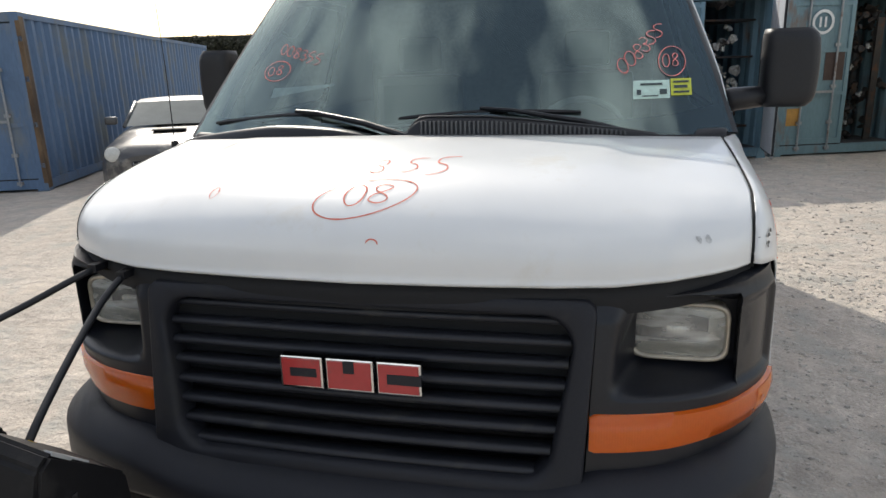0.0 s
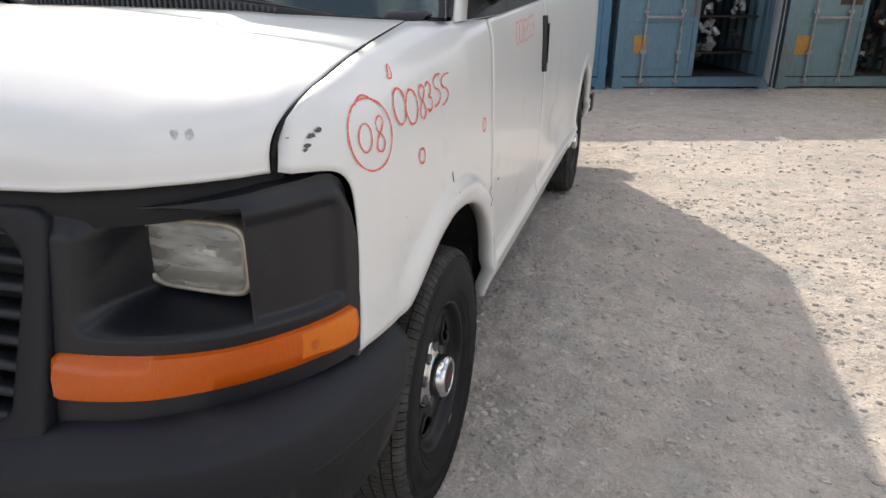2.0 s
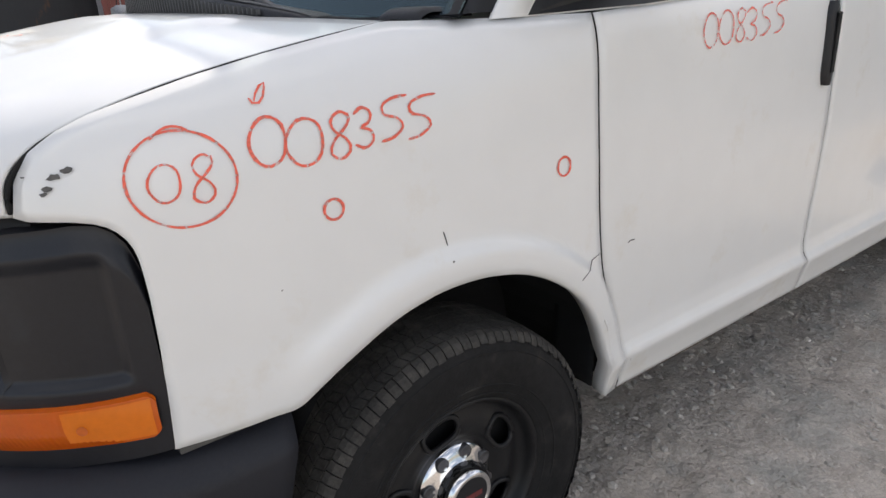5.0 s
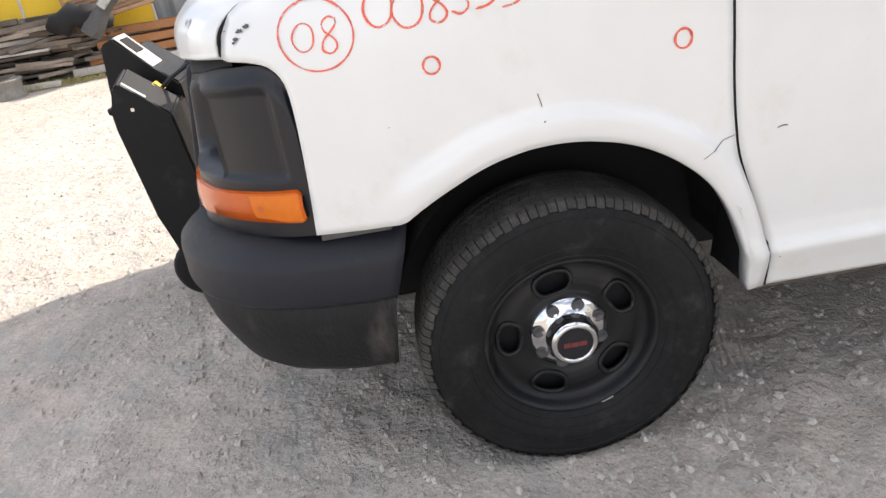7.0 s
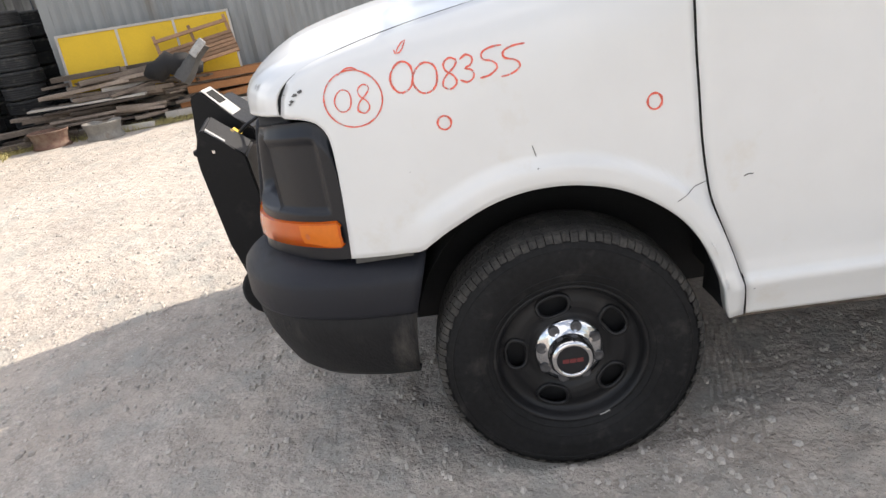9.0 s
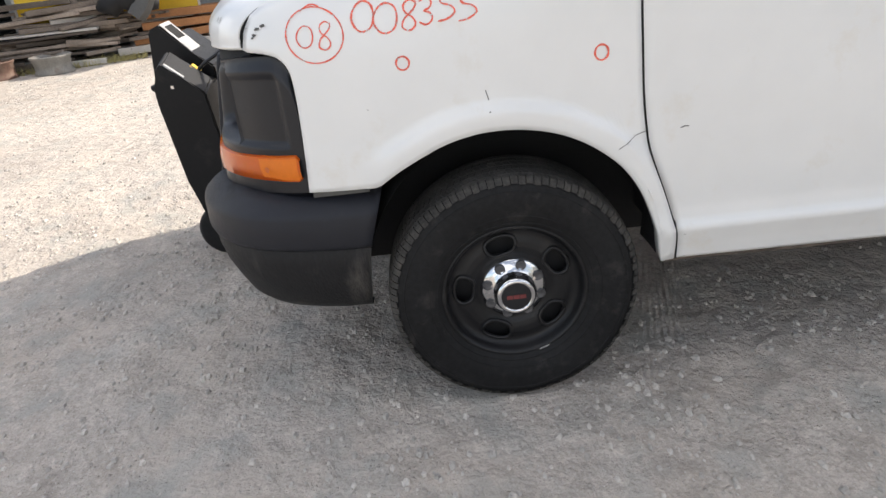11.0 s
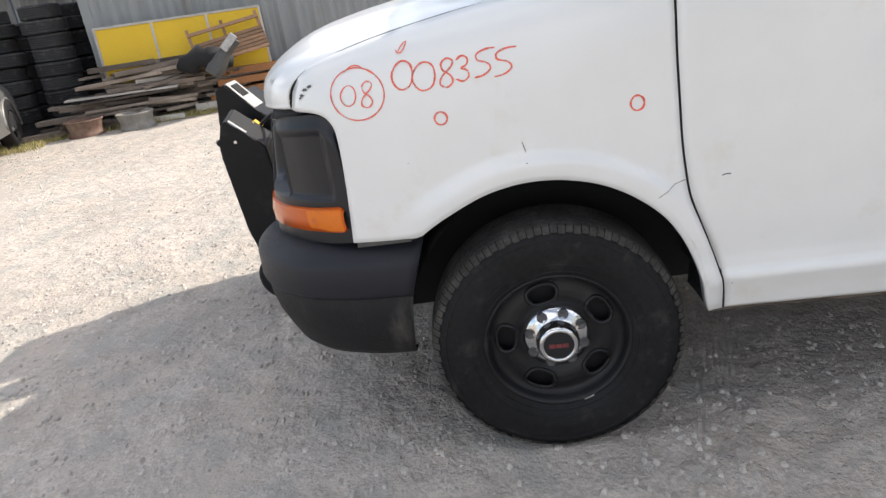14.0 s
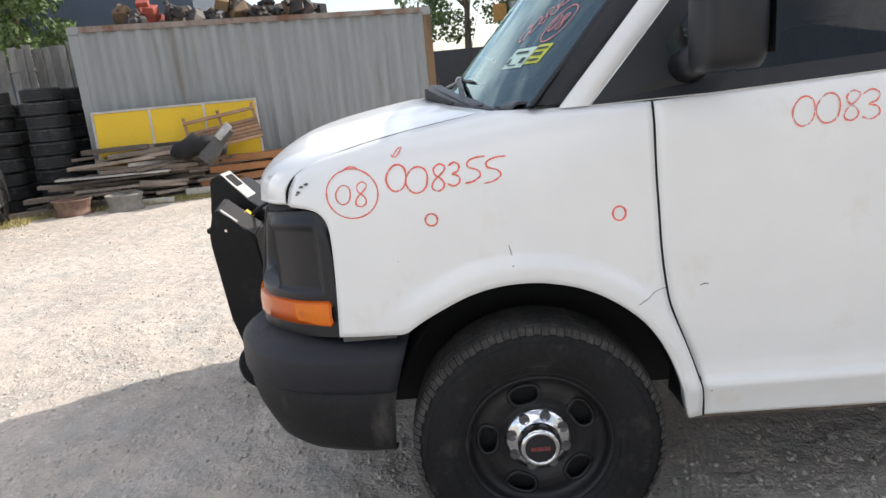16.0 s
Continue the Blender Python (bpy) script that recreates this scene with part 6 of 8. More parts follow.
crayon("crayon_screen_number", slanted("008355", 0.575, 1.555, 0.0225, 0.0215, 0.032, 0.045), on_screen, 0.0022, M_CHALKS, glass, "red crayon number on the glass")
crayon("crayon_screen_ring", ring_strokes(0.745, 1.588, 0.043, 0.046) + slanted("08", 0.715, 1.57, 0.028, 0.002, 0.022, 0.04), on_screen, 0.0022, M_CHALKS, glass)
crayon("crayon_screen_number", slanted("008355", -0.615, 1.652, 0.034, -0.008, 0.028, 0.035), on_screen, 0.0020, M_CHALKS, glass, "faded red crayon number on the glass")
crayon("crayon_screen_ring", ring_strokes(-0.600, 1.594, 0.060, 0.034) + slanted("08", -0.642, 1.578, 0.038, 0.004, 0.028, 0.03), on_screen, 0.0020, M_CHALKS, glass)

# two inspection stickers behind the glass
M_STK1 = mat("pale_green_sticker", (0.50, 0.66, 0.58), 0.6, vary=0.1, scale=60)
M_STK2 = mat("yellow_green_sticker", (0.52, 0.55, 0.06), 0.6, vary=0.15, scale=60)
M_INK = mat("dark_ink", (0.05, 0.07, 0.07), 0.7)


def sticker(x0, x1, z0, z1, material, bars):
    bm = bmesh.new()
    grid(bm, [[inside_screen(x, z) for z in np.linspace(z0, z1, 3)] for x in np.linspace(x0, x1, 5)])
    st = part("windscreen_sticker", bm, material, van, "printed inspection sticker on the windscreen")
    bm = bmesh.new()
    for bx0, bx1, bz0, bz1 in bars:
        pts = [inside_screen(x0 + (x1 - x0) * bx, z0 + (z1 - z0) * bz) for bx, bz in ((bx0, bz0), (bx1, bz0), (bx1, bz1), (bx0, bz1))]
        bm.faces.new([bm.verts.new((p[0], p[1] - 0.0015, p[2] + 0.0015)) for p in pts])
    part("print_marking", bm, M_INK, st)


sticker(0.622, 0.735, 1.478, 1.532, M_STK1, [(0.2, 0.8, 0.70, 0.82), (0.1, 0.22, 0.2, 0.48), (0.72, 0.92, 0.2, 0.48), (0.25, 0.68, 0.1, 0.16)])
sticker(0.738, 0.803, 1.485, 1.535, M_STK2, [(0.12, 0.88, 0.72, 0.84), (0.15, 0.8, 0.40, 0.58), (0.12, 0.88, 0.12, 0.24)])
# white paper lying on the dashboard
bm = bmesh.new()
rows = []
for u in np.linspace(0, 1, 7):
    x = -0.597 + 0.255 * u
    rows.append([(x, on_screen(x, z)[1] + 0.014, z) for z in (1.506 + 0.036 * u, 1.537 + 0.011 * u)])
grid(bm, rows)
tagged(solid(part("paper_sheet", bm, M_WHITEP), 0.001), "white paper strip leaning behind the windscreen glass", "paper")

# paint chips, scratches and a wing crack
rng = random.Random(3)
for cy, cz, r in ((-0.615, 1.209, 0.0055), (-0.599, 1.217, 0.0048), (-0.627, 1.195, 0.0042), (-0.632, 1.188, 0.003), (-0.648, 1.210, 0.0016), (-0.047, 0.958, 0.0018), (-0.36, 0.99, 0.0014), (0.417, 0.689, 0.002), (0.49, 0.541, 0.0018)):
    bm = bmesh.new()
    k = 9
    ring = [(cy + r * rng.uniform(0.6, 1.3) * 1.5 * math.cos(w), cz + r * rng.uniform(0.5, 1.1) * math.sin(w) + 0.2 * r * math.cos(w)) for w in np.linspace(0, 2 * math.pi, k, endpoint=False)]
    fn = wing_surf if cy < 0.36 else S
    bm.faces.new([bm.verts.new((fn(*p)[0] + 0.0022, p[0] - (0.0015 if cy < -0.5 else 0), p[1])) for p in ring])
    part("paint_chip", bm, M_CHIP, van, "dark chip in the white paint")
for pts, fn, r in (([(0.366, 0.861), (0.335, 0.851), (0.312, 0.836), (0.288, 0.822)], wing_surf, 0.0009), ([(-0.054, 1.012), (-0.050, 0.998), (-0.047, 0.985)], wing_surf, 0.0010), ([(0.458, 0.858), (0.468, 0.862), (0.480, 0.861)], S, 0.0014)):
    bm = bmesh.new()
    tube(bm, [(fn(*p)[0] + 0.0012, p[0], p[1]) for p in pts], r, 4)
    part("scratch", bm, M_CHIP, van)
M_SCUFF = mat("grey_scuff", (0.48, 0.48, 0.47), 0.6, vary=0.4, scale=80, fine=300)
for x, y in ((0.735, -0.752), (0.755, -0.742)):
    bm = bmesh.new()
    ring = [(x + 0.0075 * rng.uniform(0.5, 1.2) * math.cos(w), y + 0.006 * rng.uniform(0.6, 1.2) * math.sin(w)) for w in np.linspace(0, 2 * math.pi, 9, endpoint=False)]
    bm.faces.new([bm.verts.new((a, b, on_hood(a, b) + 0.0022)) for a, b in ring])
    part("paint_scuff", bm, M_SCUFF, van)
# rusty sill edge
M_RUSTE = mat("rusty_sill", (0.11, 0.085, 0.065), 0.85, vary=0.4, scale=20, fine=80, dirt=(0.06, 0.045, 0.035), dirt_amount=0.4, dirt_scale=12)
bm = bmesh.new()
tube(bm, [(S(y, 0.448)[0] - 0.012, y, 0.440 - 0.003 * math.sin(9 * y)) for y in np.linspace(0.45, 1.38, 30)], 0.005, 6)
part("sill_edge", bm, M_RUSTE, van, "rust-stained sill edge")
bm = bmesh.new()
tube(bm, [(S(y, 0.445)[0] - 0.014, y, 0.436) for y in np.linspace(1.40, 2.93, 30)], 0.005, 6)
part("sill_edge", bm, M_RUSTE, van, "rust-stained sill edge")

# ---- jump-start cart before the bumper, with its leads ----
M_CARTB = mat("black_moulded_plastic", (0.008, 0.008, 0.009), 0.48, vary=0.2, scale=6, bump=0.08, bump_scale=300, dirt=(0.03, 0.028, 0.026), dirt_amount=0.12, dirt_scale=8, spec=0.22)
M_CARTG = mat("worn_pale_plastic", (0.40, 0.40, 0.39), 0.5, vary=0.25, scale=14, dirt=(0.2, 0.19, 0.17), dirt_amount=0.3, dirt_scale=16)
cart = root("jump_start_cart", "black plastic wheeled jump-start cart standing before the bumper", "charger cart")


def prism(bm, poly, a0, a1, axis="x"):
    """Extrudes a polygon of (p, z) from a0 to a1 along x (p is y) or y (p is x)."""
    def at3(a, p, z):
        return (a, p, z) if axis == "x" else (p, a, z)
    f0 = [bm.verts.new(at3(a0, *q)) for q in poly]
    f1 = [bm.verts.new(at3(a1, *q)) for q in poly]
    bm.faces.new(f0)
    bm.faces.new(f1[::-1])
    for i in range(len(poly)):
        j = (i + 1) % len(poly)
        bm.faces.new((f0[i], f0[j], f1[j], f1[i]))


def shoulder(p):
    """The cart's outer box falls away to its side."""
    return p.z - 0.035 * smoothstep(-0.50, -0.37, p.x) * smoothstep(0.70, 0.86, p.z)


bm = bmesh.new()
prism(bm, [(-1.335, 0.985), (-1.305, 1.003), (-1.215, 0.925), (-1.14, 0.86), (-1.10, 0.40), (-1.16, 0.14), (-1.265, 0.16), (-1.325, 0.42), (-1.355, 0.83), (-1.368, 0.88)], -0.52, -0.37)
prism(bm, [(-1.418, 1.085), (-1.362, 1.108), (-1.235, 0.968), (-1.15, 0.90), (-1.12, 0.14), (-1.30, 0.14), (-1.40, 0.30), (-1.425, 0.40), (-1.458, 0.78), (-1.435, 0.93)], -0.80, -0.63)
# unseen far box, added so that the cart's shadow reaches further out
prism(bm, [(-1.395, 1.03), (-1.345, 1.045), (-1.15, 0.88), (-1.12, 0.14), (-1.33, 0.14), (-1.42, 0.40)], -1.04, -0.79)
prism(bm, [(-1.30, 0.90), (-1.31, 0.45), (-1.26, 0.16), (-1.13, 0.15), (-1.12, 0.30), (-1.15, 0.84)], -0.66, -0.50)
bmesh.ops.bevel(bm, geom=list(bm.edges), offset=0.008, segments=2, affect="EDGES")
for v in bm.verts:
    v.co.z = shoulder(v.co)
part("cart_body", bm, M_CARTB, cart)
# pale top plates and the grip opening
for x0, x1, pts in ((-0.79, -0.640, ((-1.360, 1.1088), (-1.240, 0.9765))), (-0.392, -0.376, ((-1.295, 0.9975), (-1.222, 0.934)))):
    bm = bmesh.new()
    (ya, za), (yb, zb) = pts
    prism(bm, [(ya, za), (yb, zb), (yb - 0.004, zb - 0.006), (ya - 0.004, za - 0.006)], x0, x1)
    for v in bm.verts:
        v.co.z = shoulder(v.co) + (0.002 if x0 > -0.6 else 0.0)
    part("top_plate", bm, M_CARTG, cart, "scuffed pale plastic top")
bm = bmesh.new()
prism(bm, [(-1.345, 1.0955), (-1.292, 1.037), (-1.296, 1.030), (-1.349, 1.089)], -0.765, -0.665)
part("grip_opening", bm, M_GAP, cart)
bm = bmesh.new()
tube(bm, [(-0.44, -1.34, 0.865), (-0.44, -1.395, 0.855)], [0.026, 0.014], 10)
part("knob", bm, M_CARTB, cart)
bm = bmesh.new()
box(bm, -0.368, -0.364, -1.285, -1.272, 0.858, 0.871)
part("bolt", bm, M_CHROME, cart)
for x in (-0.445, -0.715):
    bm = bmesh.new()
    lathe(bm, [(-0.03, 0.04), (-0.035, 0.115), (-0.02, 0.135), (0.02, 0.135), (0.035, 0.115), (0.03, 0.04)], "x", (x, -1.22, 0.135), 28)
    part("wheel", bm, M_TYRE, cart, "small solid rubber wheel", smooth=True)
for name, pts in (("black", [(-0.60, -0.835, 1.118), (-0.597, -0.92, 1.080), (-0.580, -1.03, 1.022), (-0.558, -1.14, 0.962), (-0.540, -1.21, 0.925), (-0.535, -1.25, 0.89)]), ("dark", [(-0.70, -0.81, 1.125), (-0.735, -0.86, 1.105), (-0.80, -0.95, 1.065), (-0.86, -1.04, 1.035), (-0.94, -1.12, 1.02), (-1.0, -1.18, 0.97), (-0.98, -1.27, 0.90), (-0.88, -1.30, 0.87), (-0.79, -1.29, 0.90)])):
    bm = bmesh.new()
    tube(bm, [tuple(p) for p in spline(pts, 26)], 0.0085, 8)
    part("lead", bm, M_BLACKP, cart, "black rubber jump lead", smooth=True)
    bm = bmesh.new()
    e = pts[0]
    box(bm, e[0] - 0.012, e[0] + 0.012, e[1] - 0.01, e[1] + 0.05, e[2] - 0.006, e[2] + 0.012)
    part("clamp", bm, M_BLACKP, cart)

bm = bmesh.new()
prism(bm, [(-1.222, 0.930), (-1.190, 0.897), (-1.195, 0.893), (-1.227, 0.926)], -0.56, -0.50)
part("warning_label", bm, M_YELLOW, cart, "yellow warning label")

for ob in cart.children:
    if not ob.name.startswith(("lead", "clamp")):
        ob.location.y -= 0.04

# ---- stencils and plates on the containers ----
plate(cont_a, at_a, 0.27, 0.47, 0.52, 0.78, M_PLATE, "orange_plate", w=0.026)
plate(cont_a, at_a, 0.82, 1.10, 1.30, 1.68, M_BROWNPL, "dark_plate", w=0.026)
for k in range(11):
    if k != 7:
        plate(cont_a, at_a, 0.26 + 0.082 * k, 0.32 + 0.082 * k, 1.80, 1.86, M_WHITEP, "stencil_bar", w=0.026)
plate(cont_b, at_b, 0.20, 0.42, 0.50, 0.78, M_PLATE, "orange_plate", w=0.026)
plate(cont_b, at_b, 0.78, 1.12, 1.22, 1.66, M_BROWNPL, "dark_plate", w=0.026)
bm = bmesh.new()
ringp = [at_b(0.66 + 0.19 * math.cos(w), -0.004, 2.13 + 0.19 * math.sin(w)) for w in np.linspace(0, 2 * math.pi, 40)]
ringq = [at_b(0.66 + 0.145 * math.cos(w), -0.004, 2.13 + 0.145 * math.sin(w)) for w in np.linspace(0, 2 * math.pi, 40)]
grid(bm, [[a, b] for a, b in zip(ringp, ringq)])
for u in (0.61, 0.70):
    vs = [bm.verts.new(at_b(uu, -0.004, zz)) for uu, zz in ((u - 0.018, 2.05), (u + 0.018, 2.05), (u + 0.018, 2.21), (u - 0.018, 2.21))]
    bm.faces.new(vs)
part("painted_roundel", bm, M_WHITEP, cont_b, "white painted ring emblem")
for k in range(4):
    for j in range(2):
        plate(cont_d, at_d, 1.52 + 0.34 * j, 1.72 + 0.34 * j, 1.62 - 0.10 * k, 1.67 - 0.10 * k, M_WHITEP, "stencil_bar", w=0.026)
def high(z):
    return 1.45 + (z - 1.45) * 1.27


# sign on the grey doors, split by the rods
plate(cont_g, at_g, 0.52, 1.62, high(1.75), high(2.78), mat("black_sign_paint", (0.015, 0.016, 0.018), 0.6), "sign_board", w=0.026)
for zz, hh, u0, u1 in ((2.60, 0.13, 0.60, 1.50), (2.43, 0.09, 0.58, 1.55), (2.28, 0.05, 0.72, 1.42), (2.17, 0.05, 0.66, 1.48), (2.06, 0.05, 0.62, 1.52), (1.95, 0.05, 0.64, 1.52), (1.79, 0.10, 0.72, 1.30)):
    u = u0
    while u < u1 - 0.03:
        wd = 0.055 + 0.05 * ((int(u * 97) % 3) / 3) + hh * 0.35
        plate(cont_g, at_g, u, min(u1, u + wd), high(zz), high(zz + hh), M_WHITEP, "sign_bar", w=0.018)
        u += wd + 0.025
plate(cont_g, at_g, 0.70, 1.30, high(1.20), high(1.50), M_BROWNPL, "dark_plate", w=0.026)
plate(cont_g, at_g, 0.36, 0.52, high(1.35), high(1.72), M_WHITEP, "paper_label", w=0.026)
plate(cont_j, at_j, 1.10, 1.30, high(2.35), high(2.60), M_WHITEP, "paper_label", w=0.026)
for k in range(5):
    for j in range(2):
        plate(cont_h, at_h, 1.60 + 0.32 * j, 1.78 + 0.32 * j, high(2.05 - 0.14 * k), high(2.10 - 0.14 * k), M_WHITEP, "stencil_bar", w=0.026)
plate(cont_h, at_h, 0.85, 1.25, high(1.55), high(1.85), M_BROWNPL, "dark_plate", w=0.026)
# rusty post on the long blue container
M_RUSTP = steel("rusty_ochre_steel", (0.17, 0.105, 0.05), 0.6, (0.07, 0.045, 0.03))
bm = bmesh.new()
vs = [bm.verts.new(at_f(u, w, z)) for u in (2.39, 2.452) for w in (-0.004, 0.13) for z in (0.05, 2.5)]
for f in ((0, 1, 3, 2), (4, 6, 7, 5), (0, 4, 5, 1), (2, 3, 7, 6), (0, 2, 6, 4), (1, 5, 7, 3)):
    bm.faces.new([vs[i] for i in f])
part("rusty_post", bm, M_RUSTP, cont_f, "rust-brown corner post")

# rail of upright bars on top of the container row
rail = root("roof_rail", "weathered rail of upright bars standing on the containers", "railing")
M_RAIL = mat("weathered_rail", (0.20, 0.18, 0.16), 0.85, vary=0.3, rand=0.2)
for z0, z1 in ((2.62, 2.72), (3.12, 3.18)):
    bm = bmesh.new()
    a, b = row_at(-5.1) + V * 0.96, row_at(7.6) + V * 0.96
    vs = [bm.verts.new(p + V * d + Vector((0, 0, z))) for p in (a, b) for d in (0, 0.07) for z in (z0, z1)]
    for f in ((0, 1, 3, 2), (4, 6, 7, 5), (0, 4, 5, 1), (2, 3, 7, 6), (0, 2, 6, 4), (1, 5, 7, 3)):
        bm.faces.new([vs[i] for i in f])
    part("rail", bm, M_RAIL, rail)
bmb = bmesh.new()
box(bmb, -0.026, 0.026, -0.015, 0.015, 0, 0.42)
bar_me = bpy.data.meshes.new("upright")
bmb.to_mesh(bar_me)
bmb.free()
bar_me.materials.append(M_RAIL)
for k in range(76):
    o = new("upright", bar_me)
    o.parent = rail
    o.matrix_world = Matrix.Translation(row_at(-5.0 + 0.166 * k) + V * 0.995 + Vector((0, 0, 2.71))) @ pose(0, 0, 0, 0, rng.uniform(-4, 4), YAW)

# parts hanging in the two open containers
M_PARTW = mat("pale_cast_metal", (0.50, 0.50, 0.48), 0.6, 0.2, vary=0.35, scale=12, dirt=(0.15, 0.13, 0.11), dirt_amount=0.4, dirt_scale=10)
M_PARTD = mat("greasy_dark_metal", (0.035, 0.033, 0.032), 0.55, 0.3, vary=0.5, scale=10, dirt=(0.13, 0.06, 0.03), dirt_amount=0.35, dirt_scale=9)


def casting(name, c, size, r, material):
    """An irregular casting: a chunky body with smaller pieces bolted to it."""
    main = None
    for k in range(r.randint(3, 5)):
        d = Vector((r.uniform(-1, 1), r.uniform(-1, 1), r.uniform(-1, 1))) * size * (0.5 if k else 0.0)
        s = size * (r.uniform(0.3, 0.7) if k else r.uniform(0.7, 0.9))
        m = Matrix.Translation(Vector(c) + d) @ Euler((r.uniform(0, 3), r.uniform(0, 3), r.uniform(0, 3))).to_matrix().to_4x4()
        bm = bmesh.new()
        if r.random() < 0.45:
            box(bm, -s * 0.5, s * 0.5, -s * 0.35, s * 0.35, -s * 0.3, s * 0.3, m, bevel=s * 0.06)
        else:
            vs = lathe(bm, [(-s * 0.5, s * 0.12), (-s * 0.45, s * 0.3), (-s * 0.1, s * 0.32), (0.0, s * 0.2), (s * 0.2, s * 0.26), (s * 0.5, s * 0.14)], "z", (0, 0, 0), 9)
            for row in vs:
                for v in row:
                    v.co = m @ v.co
            bm.faces.new(vs[0])
            bm.faces.new(vs[-1])
        if main is None:
            main = part(name, bm, material)
        else:
            part("stub", bm, material, main)
    return main


pr = random.Random(21)
for k in range(104):
    p = row_at(-2.5 + 0.096 * k) + V * pr.uniform(1.25, 1.8) + Vector((0, 0, 2.78 + pr.uniform(0.0, 0.48)))
    tagged(casting("rail_scrap", p, pr.uniform(0.36, 0.58), pr, M_PARTD if k % 7 else M_PARTW), "dark scrap vehicle part heaped behind the roof rail", "car part", "scrap behind the rail")
for k in range(30):
    lvl = (0.62, 0.85, 1.15, 1.38, 1.78, 2.0)[k % 6]
    m_ = M_PARTW if pr.random() < 0.75 else M_PARTD
    tagged(casting("hanging_part", at_a(pr.uniform(1.36, 2.1), pr.uniform(0.42, 0.8), lvl + pr.uniform(-0.12, 0.12)), pr.uniform(0.12, 0.20), pr, m_), "pale cast vehicle part stored inside the open container", "car part", "parts in the open container")
for lvl in (0.48, 1.02, 1.62, 2.2):
    bm = bmesh.new()
    vs = [bm.verts.new(at_a(u, w, lvl + z)) for u in (1.30, 2.34) for w in (0.45, 1.3) for z in (0, 0.03)]
    for f in ((0, 1, 3, 2), (4, 6, 7, 5), (0, 4, 5, 1), (2, 3, 7, 6), (0, 2, 6, 4), (1, 5, 7, 3)):
        bm.faces.new([vs[i] for i in f])
    part("shelf", bm, M_PARTD, cont_a)
for k in range(40):
    tagged(casting("stacked_part", at_b(pr.uniform(1.32, 2.15), pr.uniform(0.35, 0.9), pr.uniform(0.25, 2.4)), pr.uniform(0.14, 0.24), pr, M_PARTD), "greasy dark vehicle part stacked inside the open container", "car part", "parts in the open container")
for u, z in ((1.52, 1.42), (1.92, 0.74), (2.1, 2.30), (1.7, 0.95), (1.75, 1.75), (1.5, 0.5)):
    tagged(casting("white_part", at_b(u, 0.34, z), 0.08, pr, M_PARTW), "small white plastic part among greasy parts", "car part", "parts in the open container")
bm = bmesh.new()
vs = [bm.verts.new(at_b(u, w, z)) for u in (1.86, 1.98) for w in (0.30, 0.34) for z in (0.2, 2.2)]
for f in ((0, 1, 3, 2), (4, 6, 7, 5), (0, 4, 5, 1), (2, 3, 7, 6), (0, 2, 6, 4), (1, 5, 7, 3)):
    bm.faces.new([vs[i] for i in f])
part("rusty_upright", bm, M_PARTD, cont_b)

# ---- timber heap, yellow panel, tyres and fence along the far edge ----
def plank(name, centre, length, w, h, yaw, pitch, material, label, group):
    bm = bmesh.new()
    box(bm, -length / 2, length / 2, -w / 2, w / 2, -h / 2, h / 2, bevel=min(w, h) * 0.08)
    ob = part(name, bm, material)
    ob.matrix_world = Matrix.Translation(centre) @ pose(0, 0, 0, 0, pitch, yaw)
    return tagged(ob, label, "plank", group)


heap_dir = math.degrees(math.atan2(DIRL.y, DIRL.x))
along, inward = DIRL, -NOR
base_pt = Vector((-7.14, -7.38, 0))
wr = random.Random(8)
for layer in range(14):
    z = 0.045 + 0.066 * layer
    for k in range(5 if layer < 9 else 3):
        ln = wr.uniform(0.6, 2.1) * (1 - 0.02 * layer)
        s = wr.uniform(0.95, 2.2) + 0.055 * layer
        d = -0.04 + 0.11 * k + wr.uniform(-0.06, 0.06) + 0.018 * layer
        c = base_pt + along * s + inward * d + Vector((0, 0, z + wr.uniform(-0.02, 0.02)))
        m_ = M_WOODW if wr.random() < 0.16 else M_WOOD
        plank("plank", c, ln, wr.uniform(0.07, 0.20), wr.uniform(0.025, 0.075), heap_dir + wr.uniform(-14, 14), wr.uniform(-4.5, 4.5), m_, "weathered grey-brown timber in an untidy heap", "timber heap")
for k in range(22):
    c = base_pt + along * wr.uniform(2.4, 3.5) + inward * wr.uniform(0.0, 0.5) + Vector((0, 0, wr.uniform(0.10, 0.62)))
    plank("plank", c, wr.uniform(0.4, 1.0), wr.uniform(0.06, 0.14), wr.uniform(0.03, 0.07), heap_dir + wr.uniform(-40, 40), wr.uniform(-10, 10), M_WOOD, "dark broken timber end in the heap", "timber heap")
for layer in range(4):
    z = 0.10 + 0.15 * layer
    for k in range(2):
        c = base_pt + along * ((3.95 if layer else 3.75) + 0.08 * layer + 0.2 * k) + inward * (0.10 + 0.22 * k + 0.05 * layer) + Vector((0, 0, z))
        plank("timber_beam", c, 1.75 + 0.2 * wr.random(), 0.16, 0.11, heap_dir + wr.uniform(-3, 3), wr.uniform(-2, 2), M_WOODO if layer else M_WOODW, "orange-brown timber beam stacked beside the heap", "timber beams")
# yellow panel leaning on the container
pan = root("yellow_panel", "yellow sheet panel in a pale frame leaning on the container", "panel")
pm = Matrix.Translation((-7.98, -6.02, 0.50)) @ pose(0, 0, 0, 0, 0, heap_dir) @ pose(0, 0, 0, 90 - 9 + 0, 0, 0)


def pan_box(name, u0, u1, v0, v1, d, material):
    bm = bmesh.new()
    box(bm, u0, u1, v0, v1, -d, d)
    ob = part(name, bm, material, pan)
    ob.matrix_world = pm
    return ob


